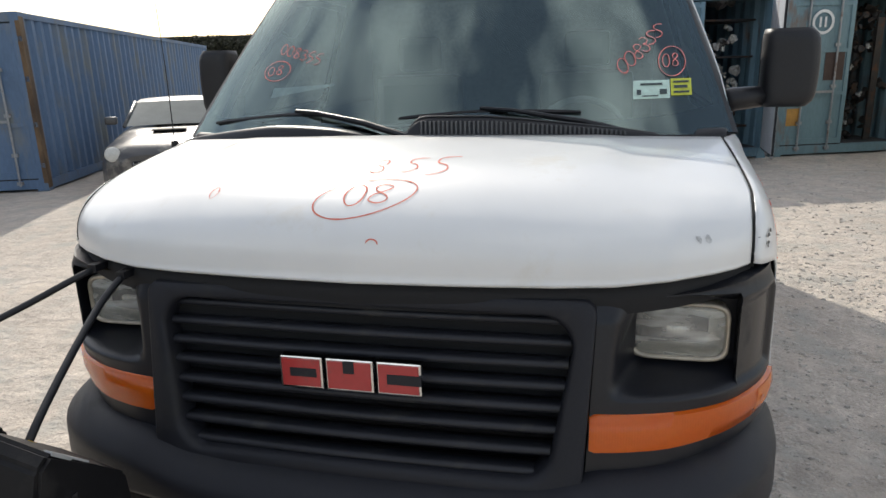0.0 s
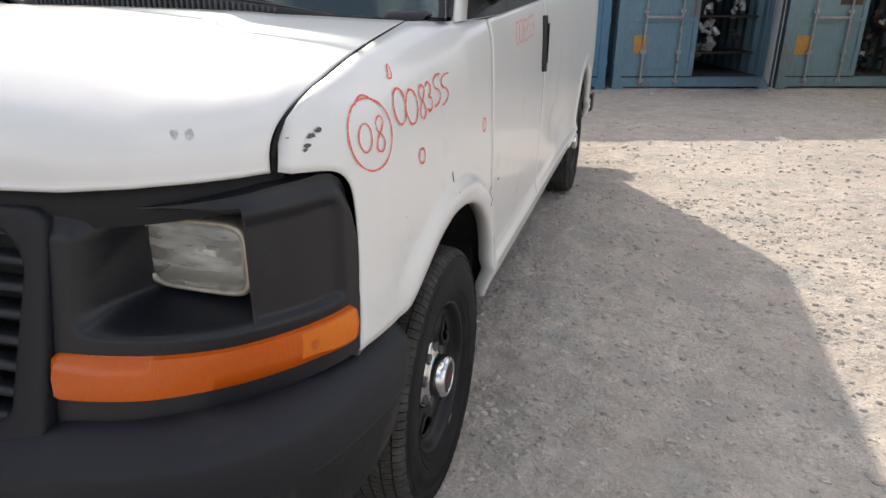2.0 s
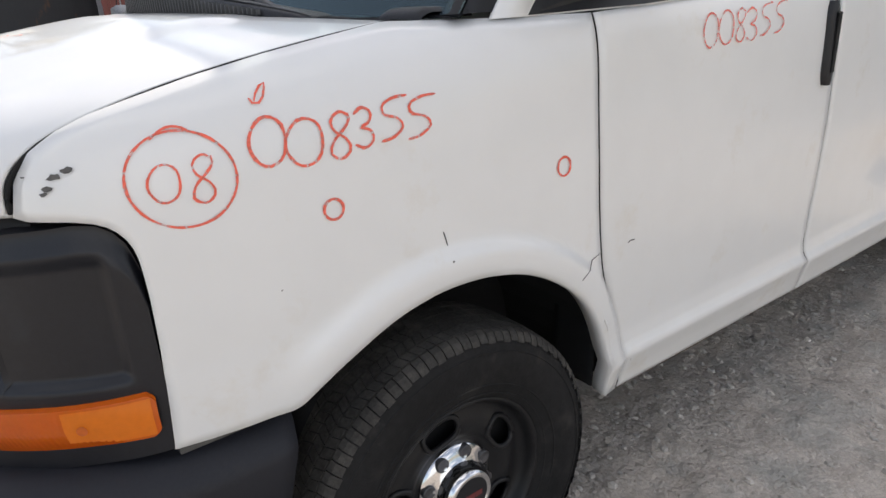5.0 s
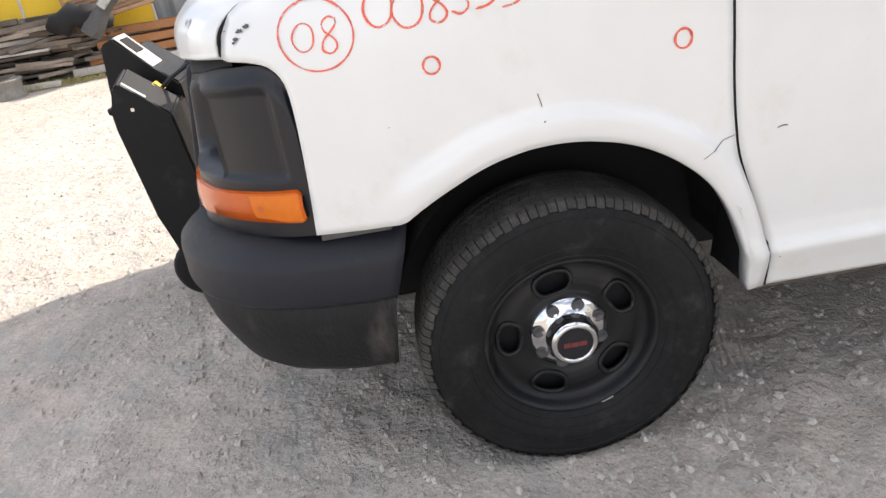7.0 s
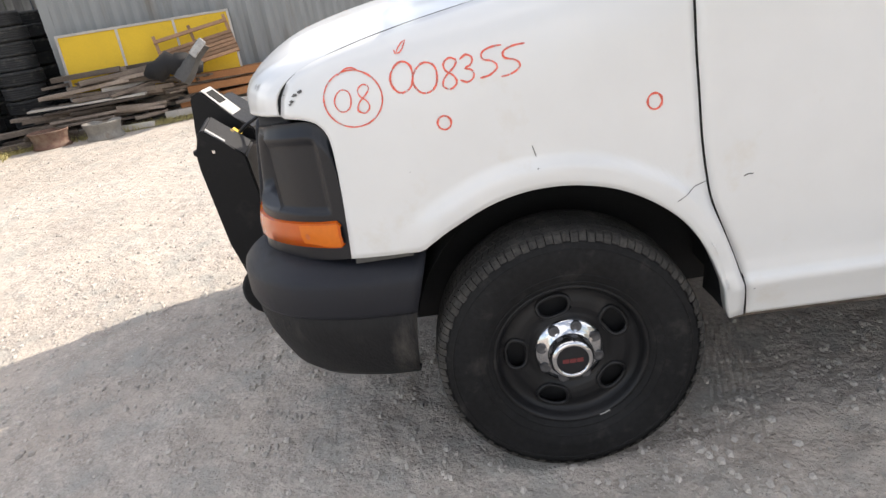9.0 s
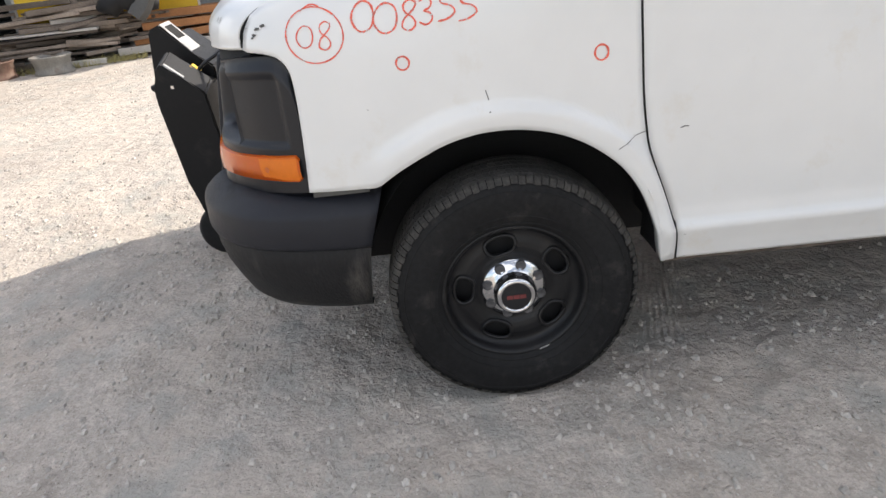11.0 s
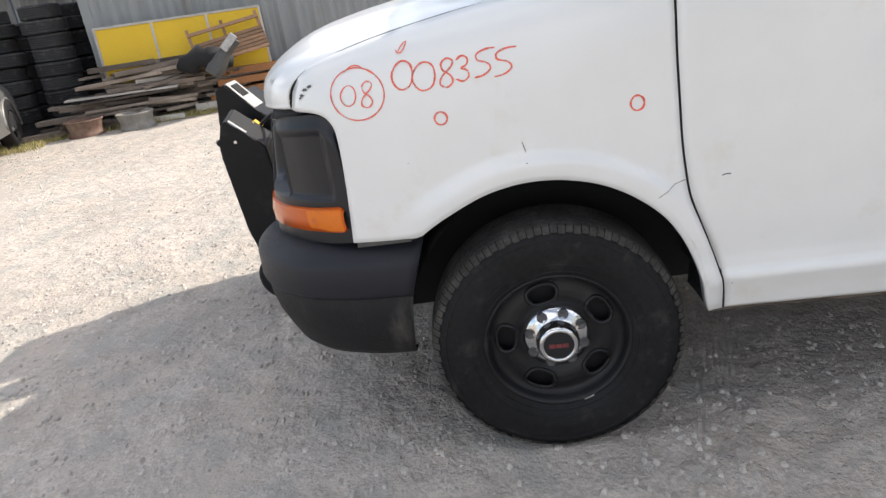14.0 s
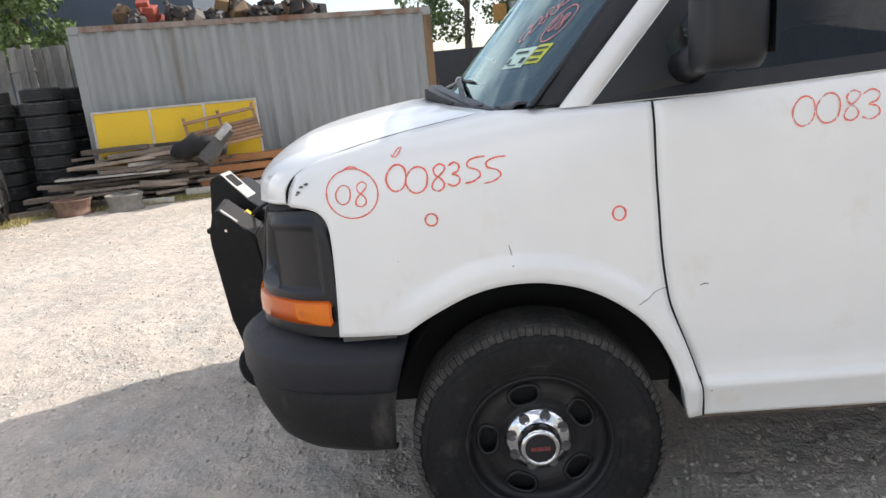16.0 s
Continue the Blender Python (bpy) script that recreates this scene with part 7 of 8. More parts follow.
for k in range(3):
    pan_box("sheet", 0.02 + 0.86 * k, 0.86 + 0.86 * k, 0.0, 1.0, 0.006, M_YELLOW)
for u in (0.0, 0.86, 1.72, 2.58):
    pan_box("frame_upright", u, u + 0.035, -0.02, 1.02, 0.02, M_WOODW)
for v in (-0.03, 1.0):
    pan_box("frame_rail", 0.0, 2.615, v, v + 0.035, 0.021, M_WOODW)
M_WOODR = mat("brown_slat_timber", (0.24, 0.14, 0.08), 0.85, vary=0.3, scale=4, fine=40, bump=0.2, rand=0.3)
# slatted crate side leaning on the panel
crate = root("slatted_rack", "orange-brown slatted timber rack leaning on the yellow panel", "rack")
cm = Matrix.Translation((-8.12, -4.54, 0.72)) @ pose(0, 0, 0, 0, -8, heap_dir) @ pose(0, 0, 0, 62, 0, 0)
for k in range(7):
    bm = bmesh.new()
    box(bm, 0, 1.18, 0.064 * k + (0.14 if k == 6 else 0), 0.064 * k + 0.054 + (0.14 if k == 6 else 0), -0.012, 0.012)
    o = part("slat", bm, M_WOODR, crate)
    o.matrix_world = cm
for u in (0.0, 0.56, 1.13):
    bm = bmesh.new()
    box(bm, u, u + 0.05, 0.0, 0.66, -0.035, -0.0125)
    o = part("upright", bm, M_WOODR, crate)
    o.matrix_world = cm


# old tyres in stacks
def old_tyre():
    bm = bmesh.new()
    groove = [(q + e, 0.345 if abs(e) > 0.006 else 0.336) for q in (-0.05, -0.017, 0.017, 0.05) for e in (-0.009, -0.005, 0.005, 0.009)]
    lathe(bm, [(-0.085, 0.20), (-0.11, 0.27), (-0.105, 0.32), (-0.085, 0.343)] + groove + [(0.085, 0.343), (0.105, 0.32), (0.11, 0.27), (0.085, 0.20), (0.02, 0.215), (-0.02, 0.215)], "z", (0, 0, 0), 28)
    me = bpy.data.meshes.new("old_tyre")
    bmesh.ops.recalc_face_normals(bm, faces=bm.faces)
    bm.to_mesh(me)
    bm.free()
    me.materials.append(mat("old_tyre_rubber", (0.030, 0.030, 0.030), 0.85, vary=0.3, scale=5, fine=40, bump=0.4, bump_scale=50, rand=0.4, dirt=(0.13, 0.12, 0.10), dirt_amount=0.25, dirt_scale=6))
    for p in me.polygons:
        p.use_smooth = True
    return me


tyre_me = old_tyre()
for bx, by, n in ((-8.55, -7.05, 9), (-8.35, -7.85, 9), (-8.9, -7.75, 8), (-8.2, -8.6, 8), (-9.3, -7.1, 9)):
    for k in range(n):
        o = new("old_tyre", tyre_me)
        sc = wr.uniform(0.9, 1.04)
        o.matrix_world = Matrix.Translation((bx + wr.uniform(-0.04, 0.04), by + wr.uniform(-0.04, 0.04), 0.115 + 0.222 * k)) @ pose(0, 0, 0, wr.uniform(-2, 2), wr.uniform(-2, 2), wr.uniform(0, 360)) @ Matrix.Diagonal((sc, sc, 1.0, 1))
        tagged(o, "worn dusty tyre in a tall stack", "tyre", "stacked tyres")

# cut-down drums before the heap
M_DRUM = mat("rusty_drum_steel", (0.16, 0.09, 0.065), 0.8, vary=0.35, scale=6, dirt=(0.25, 0.2, 0.15), dirt_amount=0.3, bump=0.2)
M_DRUM2 = mat("grey_drum_steel", (0.22, 0.21, 0.19), 0.7, vary=0.35, scale=6, dirt=(0.12, 0.08, 0.05), dirt_amount=0.3, bump=0.2)
for (x, y), m_, lab in (((-7.35, -6.23), M_DRUM, "rusty brown wheel rim lying before the timber"), ((-7.45, -5.45), M_DRUM2, "grey wheel rim lying before the timber")):
    bm = bmesh.new()
    lathe(bm, [(0.0, 0.27), (0.03, 0.275), (0.05, 0.25), (0.13, 0.245), (0.15, 0.255), (0.20, 0.26), (0.23, 0.28), (0.25, 0.285), (0.255, 0.275), (0.22, 0.24), (0.10, 0.23), (0.06, 0.10), (0.06, 0.001)], "z", (x, y, 0.0), 32)
    tagged(part("wheel_rim", bm, m_, smooth=True), lab, "wheel rim", "loose rims")

M_BRKT = mat("grey_weathered_plastic", (0.075, 0.074, 0.072), 0.7, vary=0.3, scale=8)
# black moulding and pale bracket thrown on the heap
bm = bmesh.new()
pts = [Vector((-7.98 - 0.02 * k, -4.78 + 0.80 * k / 10, 0.66 + 0.20 * math.sin(math.pi * (0.12 + 0.80 * k / 10)) + 0.03 * math.sin(k * 2.1))) for k in range(11)]
tube(bm, pts, [0.10, 0.17, 0.21, 0.19, 0.22, 0.20, 0.22, 0.19, 0.20, 0.15, 0.10], 12, flat=0.8)
for v in bm.verts:
    v.co += Vector((0.5, 0.5, 0.8)) * 0.05 * noise.noise(v.co * 6.0)
tagged(part("black_moulding", bm, M_DARK, smooth=True), "crumpled black plastic moulding lying on the timber", "car part")
bm = bmesh.new()
rows = []
for k in range(9):
    a = k / 8
    c = Vector((-7.93 - 0.10 * a, -4.28 + 0.44 * a, 0.62 + 0.47 * a))
    w, d = 0.13 - 0.03 * a + 0.02 * math.sin(7 * a), 0.10 - 0.02 * a
    rows.append([c + Vector((0.2 * q, 0.75 * q, -0.65 * q)) * w + Vector((1, 0, 0.2)) * d * e for q, e in ((-1, -0.6), (-0.7, 0.7), (0, 1), (0.7, 0.7), (1, -0.6), (0, -1))])
vs = grid(bm, rows, close_v=True)
bm.faces.new(vs[0])
bm.faces.new(vs[-1])
bracket = part("bumper_bracket", bm, M_BRKT, angle=40)
tagged(bracket, "grey plastic bumper piece leaning on the heap", "car part")
bm = bmesh.new()
box(bm, -0.17, 0.12, -0.07, 0.07, -0.06, 0.06, Matrix.Translation((-7.94, -3.88, 1.06)) @ pose(0, 0, 0, 0, -42, heap_dir), bevel=0.02)
part("pale_end", bm, M_CARTG, bracket, "pale broken end")

# paling fence beyond the tyres
M_PALING = mat("grey_paling_timber", (0.19, 0.18, 0.165), 0.9, vary=0.35, scale=3, fine=30, bump=0.2, rand=0.35, stretch=(1, 1, 0.2))
fence = root("paling_fence", "weathered grey timber paling fence", "fence")
for k in range(46):
    bm = bmesh.new()
    h = 2.85 + wr.uniform(-0.07, 0.05)
    box(bm, -0.0735, 0.0735, -0.012, 0.012, 0, h)
    o = part("board", bm, M_PALING, fence)
    o.matrix_world = Matrix.Translation((-10.6 + 0.05 * k, -7.0 - 0.142 * k, 0)) @ pose(0, 0, 0, wr.uniform(-1, 1), wr.uniform(-0.6, 0.6), 109)
for z in (0.6, 2.4):
    bm = bmesh.new()
    tube(bm, [(-10.68, -6.9, z), (-8.42, -13.5, z)], 0.04, 4)
    part("rail", bm, M_PALING, fence)


# ---- foliage beyond the yard ----
def leaf_cloud(name, blobs, count, leaf, seed, material, parent=None):
    """A crown of many small leaves gathered in uneven clumps."""
    r = random.Random(seed)
    verts, faces = [], []
    for _ in range(count):
        c, rad = blobs[r.randrange(len(blobs))]
        d = Vector((r.gauss(0, 1), r.gauss(0, 1), r.gauss(0, 1))).normalized() * rad * r.uniform(0.55, 1.05)
        d.z *= 0.8
        p = Vector(c) + d
        a = Vector((r.uniform(-1, 1), r.uniform(-1, 1), r.uniform(-1, 1))).normalized() * leaf * r.uniform(0.6, 1.3)
        b = a.cross(Vector((r.uniform(-1, 1), r.uniform(-1, 1), r.uniform(-1, 1)))).normalized() * leaf * 0.5
        i = len(verts)
        verts += [p - a, p + b, p + a, p - b]
        faces.append((i, i + 1, i + 2, i + 3))
    me = bpy.data.meshes.new(name)
    me.from_pydata([tuple(v) for v in verts], [], faces)
    ob = finish(new(name, me), material, False)
    if parent is not None:
        ob.parent = parent
    return ob


M_BARK = mat("bark", (0.10, 0.08, 0.06), 0.9, vary=0.3, bump=0.4)
tr = random.Random(4)
for tx, ty, h, spread in ((-16.5, -12.2, 5.8, 1.7), (-24.0, 0.5, 7.0, 2.2), (-26.0, 3.0, 6.5, 2.0), (-21.0, -15.0, 6.2, 2.0)):
    tree = root("tree", "leafy green tree beyond the yard's edge", "tree")
    bm = bmesh.new()
    tube(bm, [(tx, ty, 0), (tx + 0.1, ty, h * 0.4), (tx, ty + 0.1, h * 0.8)], [0.2, 0.14, 0.05], 8)
    for k in range(6):
        w = tr.uniform(0, 6.28)
        z0 = h * tr.uniform(0.4, 0.65)
        tube(bm, [(tx, ty, z0), (tx + spread * 0.7 * math.cos(w), ty + spread * 0.7 * math.sin(w), z0 + h * 0.18)], [0.07, 0.02], 6)
    part("trunk", bm, M_BARK, tree)
    blobs = [((tx + tr.uniform(-1, 1) * spread, ty + tr.uniform(-1, 1) * spread, h * tr.uniform(0.5, 1.0)), spread * tr.uniform(0.25, 0.5)) for _ in range(16)]
    leaf_cloud("crown", blobs, 5000, 0.11, int(tx * -7), M_LEAF, tree)
# dark hedge beyond the long blue container
blobs = [((-21.6 + 0.45 * k + tr.uniform(-0.3, 0.3), 25.2 + 0.158 * k + tr.uniform(-0.2, 0.2), tr.uniform(2.7, 3.22)), 0.42) for k in range(56) for _ in range(3)]
hedge = leaf_cloud("hedge", blobs, 30000, 0.075, 77, mat("dark_hedge_leaf", (0.04, 0.042, 0.024), 0.7, vary=0.4, scale=2, fine=12))
tagged(hedge, "dense dark hedge beyond the containers", "hedge", kind="stuff")
bm = bmesh.new()
vv = [(-22.0, 25.5), (3.5, 34.0)]
for z0, z1 in ((0, 3.46),):
    vs = [bm.verts.new((x, y + d, z)) for x, y in vv for d in (0, 0.6) for z in (z0, z1)]
    for f in ((0, 1, 3, 2), (4, 6, 7, 5), (0, 4, 5, 1), (2, 3, 7, 6), (0, 2, 6, 4), (1, 5, 7, 3)):
        bm.faces.new([vs[i] for i in f])
core = part("hedge_core", bm, bpy.data.materials["dark_hedge_leaf"])
tagged(core, "shaded inner mass of the dark hedge", "hedge", kind="stuff")
# dry grass tufts at the heap's foot
verts, faces = [], []
gr = random.Random(9)
for _ in range(6000):
    s = gr.uniform(-1.8, 3.2) if gr.random() < 0.5 else gr.uniform(-1.8, 0.8)
    p = base_pt + along * s - inward * ((0.9 * gr.random() ** 1.6 - 0.1) if s < 0.6 else gr.uniform(-0.15, 0.22))
    h = gr.uniform(0.03, 0.13)
    a = gr.uniform(0, 6.28)
    q = Vector((math.cos(a), math.sin(a), 0)) * 0.006
    t = p + Vector((gr.uniform(-0.05, 0.05), gr.uniform(-0.05, 0.05), h))
    i = len(verts)
    verts += [tuple(p - q), tuple(p + q), tuple(t)]
    faces.append((i, i + 1, i + 2))
me = bpy.data.meshes.new("dry_grass")
me.from_pydata(verts, [], faces)
tagged(finish(new("dry_grass", me), M_GRASS, False), "thin dry yellow grass at the timber's foot", "grass", kind="stuff")

# ---- beyond the pale container ----
cont_k, at_k = container(Vector((-19.5, -2.6, 0)), Vector((0.0, 1.0, 0)), Vector((1.0, 0, 0)), 4.0, 6.06, 2.5, M_BLACKC, "black container with pale stencil bars beyond the yard", left="none", right="none")
bm = bmesh.new()
vs = [bm.verts.new(at_k(u, w, z)) for u in (0.1, 5.96) for w in (0.0, 0.03) for z in (0.1, 2.45)]
for f in ((0, 1, 3, 2), (4, 6, 7, 5), (0, 4, 5, 1), (2, 3, 7, 6), (0, 2, 6, 4), (1, 5, 7, 3)):
    bm.faces.new([vs[i] for i in f])
part("side_panel", bm, M_BLACKC, cont_k)
for ch, u, z in (("N", 3.45, 2.05), ("C", 2.45, 1.35), ("R", 2.95, 1.35), ("A", 3.4, 1.35)):
    cu = bpy.data.curves.new("stencil_letter", "FONT")
    cu.body, cu.size, cu.extrude = ch, 0.42, 0.002
    cu.materials.append(M_WHITEP)
    o = new("stencil_letter", cu)
    o.parent = cont_k
    q = at_k(u, -0.008, z)
    o.matrix_world = Matrix(((0, 0, 1, q.x), (1, 0, 0, q.y), (0, 1, 0, q.z), (0, 0, 0, 1)))
# wall of a large shed and a lorry body beyond
M_SHED = mat("blue_grey_cladding", (0.05, 0.07, 0.10), 0.7, vary=0.15, scale=1.5)
bm = bmesh.new()
box(bm, -24, -20, -17.0, -8.4, 0, 7.5)
tagged(part("far_shed", bm, M_SHED), "dark blue-grey shed wall beyond the fence", "shed")
lorry = root("box_lorry", "grey lorry body with an orange lamp, parked beyond the yard", "lorry")
bm = bmesh.new()
box(bm, -26, -23.5, 2.2, 8.0, 0.9, 4.4, bevel=0.05)
part("cargo_box", bm, M_LIGHTD, lorry)
bm = bmesh.new()
box(bm, -23.6, -23.3, 1.5, 2.0, 3.55, 4.15, bevel=0.05)
part("lamp", bm, M_PLATE, lorry)
bm = bmesh.new()
box(bm, -25.8, -23.7, 2.3, 7.8, 0.0, 0.9)
part("chassis", bm, M_DARK, lorry)
# scrap heaped on the pale container's roof
M_REDSCRAP = mat("faded_red_scrap", (0.30, 0.06, 0.04), 0.6, vary=0.3, scale=8)
for k in range(34):
    p = at_p(1.0 + pr.uniform(-0.7, 0.7), 0.75 + 0.108 * k + pr.uniform(-0.1, 0.1), 2.98 + pr.uniform(-0.02, 0.16))
    tagged(casting("roof_scrap", p, pr.uniform(0.34, 0.52), pr, (M_REDSCRAP if k in (4, 5, 27) else M_PARTD) if k % 9 else M_RUSTP), "dark scrap vehicle part heaped on the container roof", "car part", "scrap on the roof")
# rusty top rail and corner of the pale container
bm = bmesh.new()
vs = [bm.verts.new(at_p(u, w, z)) for u in (2.40, 2.446) for w in (0.17, 5.91) for z in (2.775, 2.864)]
for f in ((0, 1, 3, 2), (4, 6, 7, 5), (0, 4, 5, 1), (2, 3, 7, 6), (0, 2, 6, 4), (1, 5, 7, 3)):
    bm.faces.new([vs[i] for i in f])
part("rusty_rail", bm, steel("rust_streaked_rail", (0.24, 0.215, 0.19), 0.75, (0.15, 0.075, 0.045)), cont_p, "rust-streaked top rail")
for w0 in (5.935,):
    bm = bmesh.new()
    vs = [bm.verts.new(at_p(u, w, z)) for u in (2.38, 2.4462) for w in (w0, w0 + 0.147) for z in (0.13, 2.73)]
    for f in ((0, 1, 3, 2), (4, 6, 7, 5), (0, 4, 5, 1), (2, 3, 7, 6), (0, 2, 6, 4), (1, 5, 7, 3)):
        bm.faces.new([vs[i] for i in f])
    part("rusty_post", bm, M_RUSTP, cont_p, "rust-brown corner post")

# ---- silver estate car parked beside the tyre stacks ----
M_SILVER = mat("dusty_silver_paint", (0.20, 0.197, 0.19), 0.35, 0.4, vary=0.1, coat=0.3, dirt=(0.24, 0.22, 0.19), dirt_amount=0.35, dirt_scale=5)
M_CARGLASS = mat("dark_car_glass", (0.02, 0.024, 0.026), 0.06, vary=0.1)
estate = root("estate_car", "dusty silver estate car with bright wheels, parked by the tyres", "car")
EST = Matrix.Translation((-7.43, -8.22, 0)) @ pose(0, 0, 0, 0, 0, math.degrees(math.atan2(-0.931, 0.365)))


def epart(name, bm, material, parent=None, label="", smooth=True):
    for v in bm.verts:
        v.co = EST @ v.co
    return part(name, bm, material, parent or estate, label, smooth=smooth)


def shell(secs, power):
    rows = []
    for y, w, z0, z1 in secs:
        rows.append([(w * math.copysign(abs(math.sin(t)) ** power, t), y, z0 + (z1 - z0) * abs(math.cos(t)) ** power) for t in np.linspace(-math.pi / 2, math.pi / 2, 25)])
    return rows


bm = bmesh.new()
rows = shell([(0.0, 0.62, 0.42, 0.86), (0.05, 0.80, 0.34, 0.98), (0.25, 0.89, 0.30, 1.02), (1.2, 0.91, 0.28, 1.02), (2.6, 0.91, 0.28, 1.00), (3.3, 0.90, 0.28, 0.96), (4.0, 0.87, 0.30, 0.86), (4.35, 0.74, 0.36, 0.74), (4.42, 0.5, 0.44, 0.64)], 0.42)
vs = grid(bm, rows)
bm.faces.new(vs[0])
bm.faces.new(vs[-1])
body = epart("body", bm, M_SILVER)
bm = bmesh.new()
rows = shell([(0.12, 0.66, 0.98, 1.16), (0.35, 0.72, 0.98, 1.44), (1.0, 0.75, 0.98, 1.53), (2.0, 0.75, 0.98, 1.53), (2.5, 0.72, 0.96, 1.42), (3.15, 0.68, 0.94, 1.00)], 0.45)
vs = grid(bm, rows)
bm.faces.new(vs[0])
epart("cabin", bm, M_SILVER)
for sx in (-1, 1):
    for y0, y1, y2, y3 in ((0.45, 0.62, 1.05, 1.08), (1.14, 1.16, 1.82, 1.86), (1.94, 1.95, 2.42, 2.80)):
        bm = bmesh.new()
        bm.faces.new([bm.verts.new(q) for q in ((sx * 0.757, y0, 1.04), (sx * 0.757, y3, 1.04), (sx * 0.745, y2, 1.40), (sx * 0.745, y1, 1.40))])
        epart("side_window", bm, M_CARGLASS, smooth=False)
    for y in (0.85, 3.55):
        bm = bmesh.new()
        lathe(bm, [(sx * 0.74, 0.20), (sx * 0.72, 0.31), (sx * 0.75, 0.345), (sx * 0.89, 0.345), (sx * 0.925, 0.32), (sx * 0.922, 0.235)], "x", (0, y, 0.345), 32)
        tyre_ = epart("wheel", bm, M_TYRE)
        bm = bmesh.new()
        lathe(bm, [(sx * 0.915, 0.238), (sx * 0.925, 0.230), (sx * 0.90, 0.215), (sx * 0.885, 0.15), (sx * 0.90, 0.07), (sx * 0.91, 0.001)], "x", (0, y, 0.345), 32)
        epart("rim", bm, M_CHROME, tyre_, "bright dusty wheel rim")
        bm = bmesh.new()
        tube(bm, [(sx * 0.905, y + 0.40 * math.cos(w), 0.345 + 0.40 * math.sin(w)) for w in np.linspace(0.0, math.pi, 17)], 0.025, 6)
        epart("arch_trim", bm, M_SILVER)
        bm = bmesh.new()
        bm.faces.new([bm.verts.new((sx * 0.914, y + 0.385 * math.cos(w), 0.345 + 0.385 * math.sin(w))) for w in np.linspace(0.0, math.pi, 17)])
        epart("arch_shadow_panel", bm, M_DARK, smooth=False)

# ---- dark convertible parked by the long blue container ----
M_CAR = mat("dusty_grey_car_paint", (0.055, 0.054, 0.055), 0.34, vary=0.15, coat=0.5, dirt=(0.26, 0.24, 0.21), dirt_amount=0.45, dirt_scale=4)
car = root("convertible_car", "dusty dark grey two-seat convertible with round headlamps", "car")
CARM = Matrix.Translation((-5.35, 5.95, 0)) @ pose(0, 0, 0, 0, 0, 27)


def cpart(name, bm, material, label="", smooth=True, angle=None, parent=None):
    for v in bm.verts:
        v.co = CARM @ v.co
    return part(name, bm, material, parent or car, label, smooth=smooth, angle=angle)


bm = bmesh.new()
secs = [(-0.02, 0.55, 0.30, 0.58), (0.05, 0.74, 0.24, 0.66), (0.20, 0.85, 0.20, 0.72), (0.6, 0.90, 0.18, 0.80), (1.2, 0.915, 0.18, 0.87), (1.7, 0.915, 0.18, 0.91), (2.6, 0.915, 0.18, 0.92), (3.6, 0.91, 0.18, 0.93), (4.2, 0.86, 0.22, 0.90), (4.6, 0.70, 0.30, 0.80)]
rows = []
for y, w, z0, z1 in secs:
    row = []
    for a in np.linspace(-1, 1, 25):
        t = a * math.pi / 2
        row.append((w * math.copysign(abs(math.sin(t)) ** 0.45, a), y, z0 + (z1 - z0) * abs(math.cos(t)) ** 0.45))
    rows.append(row)
grid(bm, rows)
vs = [bm.verts.new(p) for p in rows[0]]
bm.faces.new(vs)
cpart("body", bm, M_CAR)
bm = bmesh.new()
rows = []
for y, w, z in ((1.35, 0.72, 0.89), (2.05, 0.64, 1.22), (2.3, 0.60, 1.27), (2.9, 0.58, 1.27), (3.4, 0.62, 0.95)):
    rows.append([(w * a, y - 0.12 * (1 - a * a) if y < 2.1 else y, z + 0.02 * (1 - a * a)) for a in np.linspace(-1, 1, 11)])
grid(bm, rows[1:])
cpart("soft_top", bm, M_CAR)
bm = bmesh.new()
grid(bm, [[Vector(rows[0][i]).lerp(Vector(rows[1][i]), k / 4) for k in range(5)] for i in range(11)])
cpart("windscreen", bm, mat("car_glass", (0.13, 0.15, 0.14), 0.06, vary=0.2, scale=3))
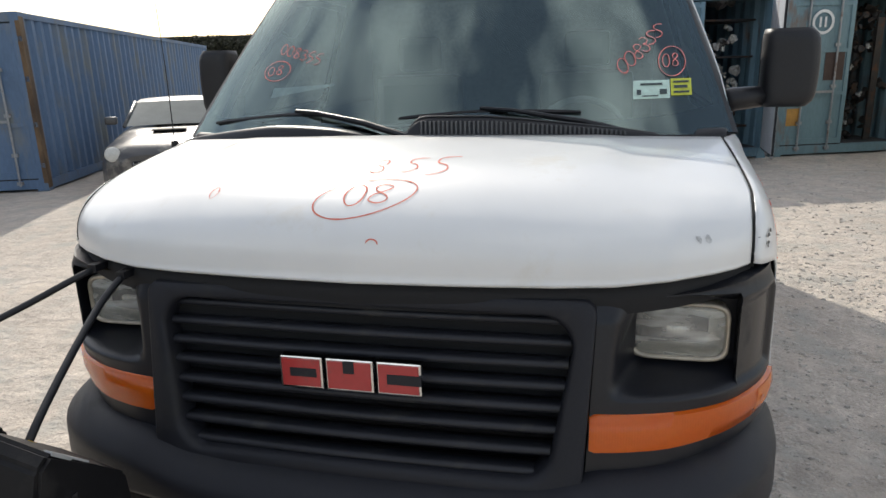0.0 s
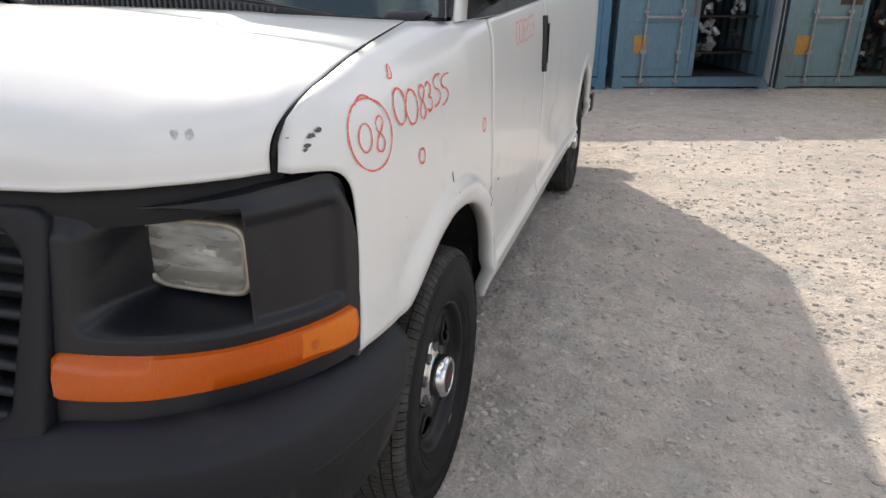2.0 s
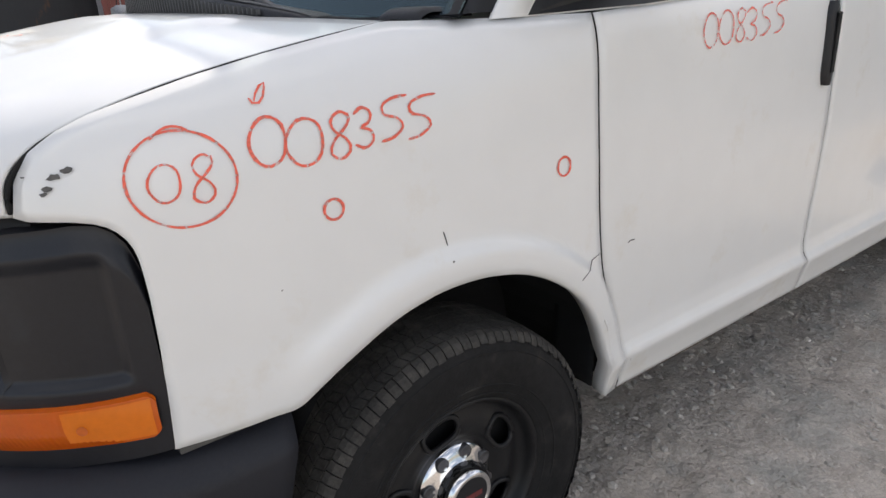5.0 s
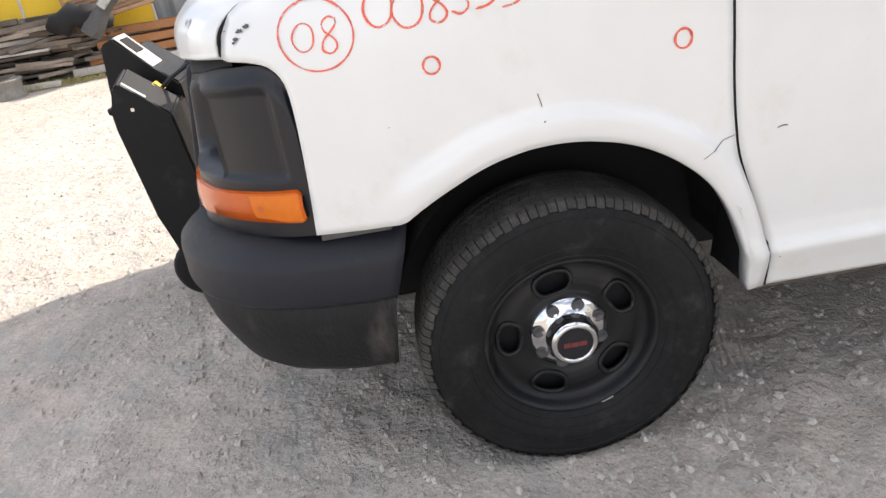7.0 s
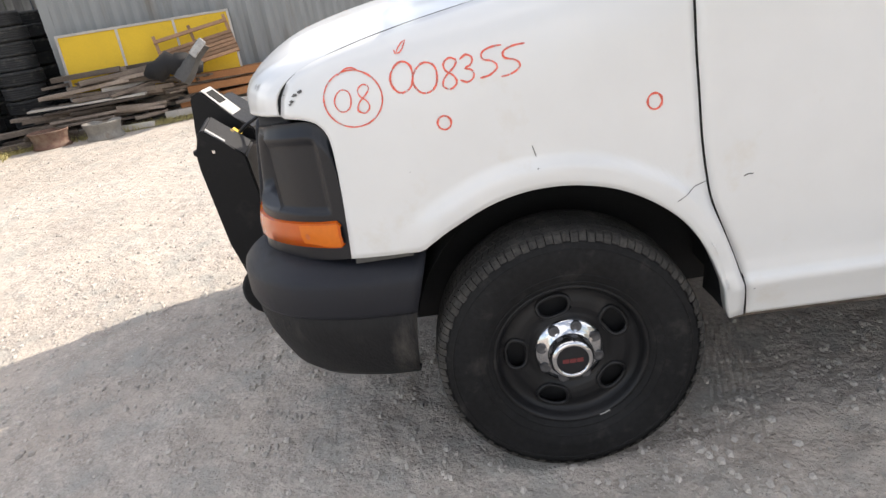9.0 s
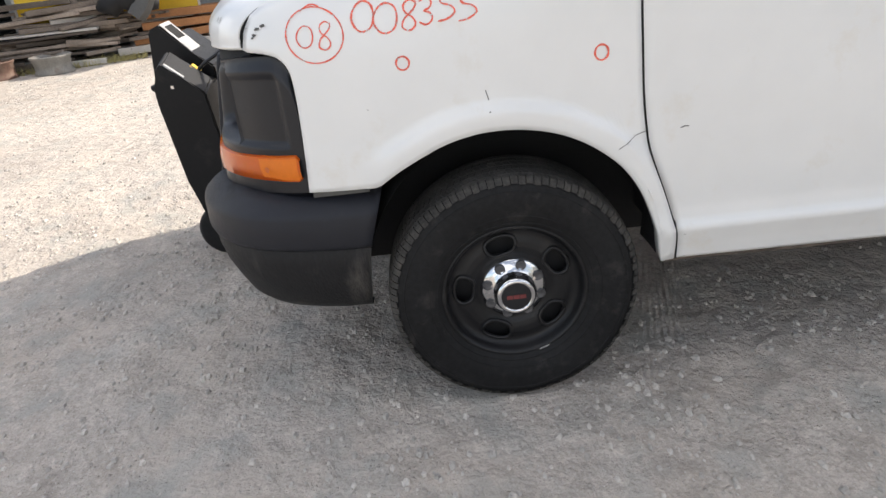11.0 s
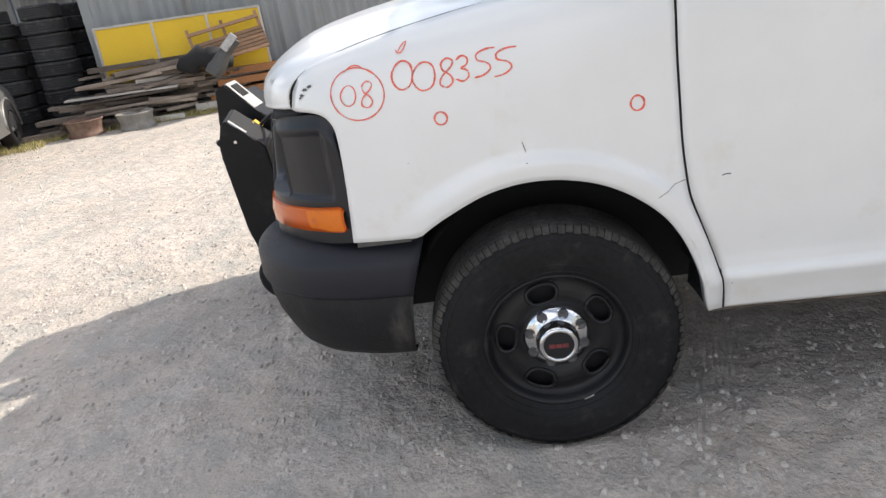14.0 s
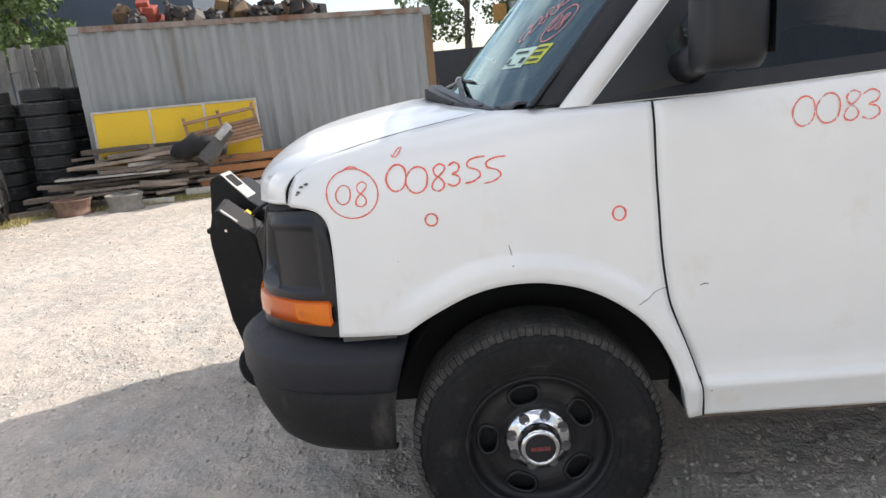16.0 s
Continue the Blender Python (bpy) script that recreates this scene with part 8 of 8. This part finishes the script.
for sx in (-1, 1):
    bm = bmesh.new()
    tube(bm, [(sx * 0.72, 1.35, 0.89), (sx * 0.64, 2.05, 1.23)], 0.03, 6)
    cpart("pillar", bm, M_CAR)
    bm = bmesh.new()
    rows = [(0.0, 0.105), (0.03, 0.10), (0.05, 0.07), (0.058, 0.0005)]
    vs = lathe(bm, rows, "z", (0, 0, 0), 20)
    for row in vs:
        for v in row:
            v.co = Matrix.Translation((sx * 0.66, 0.06, 0.60)) @ pose(0, 0, 0, 80, 0, -8 * sx) @ v.co
    cpart("headlamp", bm, mat("pale_lamp_lens", (0.6, 0.6, 0.56), 0.15, vary=0.2) if sx < 0 else bpy.data.materials["pale_lamp_lens"])
    bm = bmesh.new()
    vs = lathe(bm, [(0.0, 0.05), (0.03, 0.04), (0.035, 0.0005)], "z", (0, 0, 0), 14)
    for row in vs:
        for v in row:
            v.co = Matrix.Translation((sx * 0.50, -0.03, 0.33)) @ pose(0, 0, 0, 88, 0, 0) @ v.co
    cpart("fog_lamp", bm, bpy.data.materials["pale_lamp_lens"])
    bm = bmesh.new()
    box(bm, sx * 0.92 - 0.09, sx * 0.92 + 0.09, 1.42, 1.52, 0.92, 1.04, bevel=0.03)
    cpart("door_mirror", bm, M_CAR)
    for y in (0.85, 3.6):
        bm = bmesh.new()
        lathe(bm, [(sx * 0.70, 0.2), (sx * 0.70, 0.31), (sx * 0.74, 0.325), (sx * 0.88, 0.325), (sx * 0.91, 0.30), (sx * 0.90, 0.20), (sx * 0.86, 0.01)], "x", (0, y, 0.325), 24)
        cpart("wheel", bm, M_TYRE)
bm = bmesh.new()
box(bm, -0.42, 0.42, -0.055, 0.02, 0.36, 0.50, bevel=0.03)
grl = cpart("grille", bm, M_DARK, "dark egg-crate grille", smooth=False)
for k in range(13):
    bm = bmesh.new()
    x = -0.39 + 0.065 * k
    box(bm, x - 0.004, x + 0.004, -0.066, -0.050, 0.37, 0.49)
    cpart("grille_bar", bm, M_ROD, smooth=False, parent=grl)
for z in (0.395, 0.43, 0.465):
    bm = bmesh.new()
    box(bm, -0.40, 0.40, -0.068, -0.052, z - 0.004, z + 0.004)
    cpart("grille_bar", bm, M_ROD, smooth=False, parent=grl)
bm = bmesh.new()
box(bm, -0.24, 0.24, 0.75, 0.95, 0.845, 0.865, bevel=0.008)
cpart("bonnet_scoop", bm, M_DARK, smooth=False)

# pressed ridges across the cream container's doors
for z in (0.42, 0.78, 1.14, 1.50, 1.86, 2.22):
    bm = bmesh.new()
    vs = [bm.verts.new(at_w(u, w, zz)) for u in (0.20, 2.24) for w in (-0.004, 0.02) for zz in (z, z + 0.045)]
    for f in ((0, 1, 3, 2), (4, 6, 7, 5), (0, 4, 5, 1), (2, 3, 7, 6), (0, 2, 6, 4), (1, 5, 7, 3)):
        bm.faces.new([vs[i] for i in f])
    part("ridge", bm, M_CREAM, cont_w)
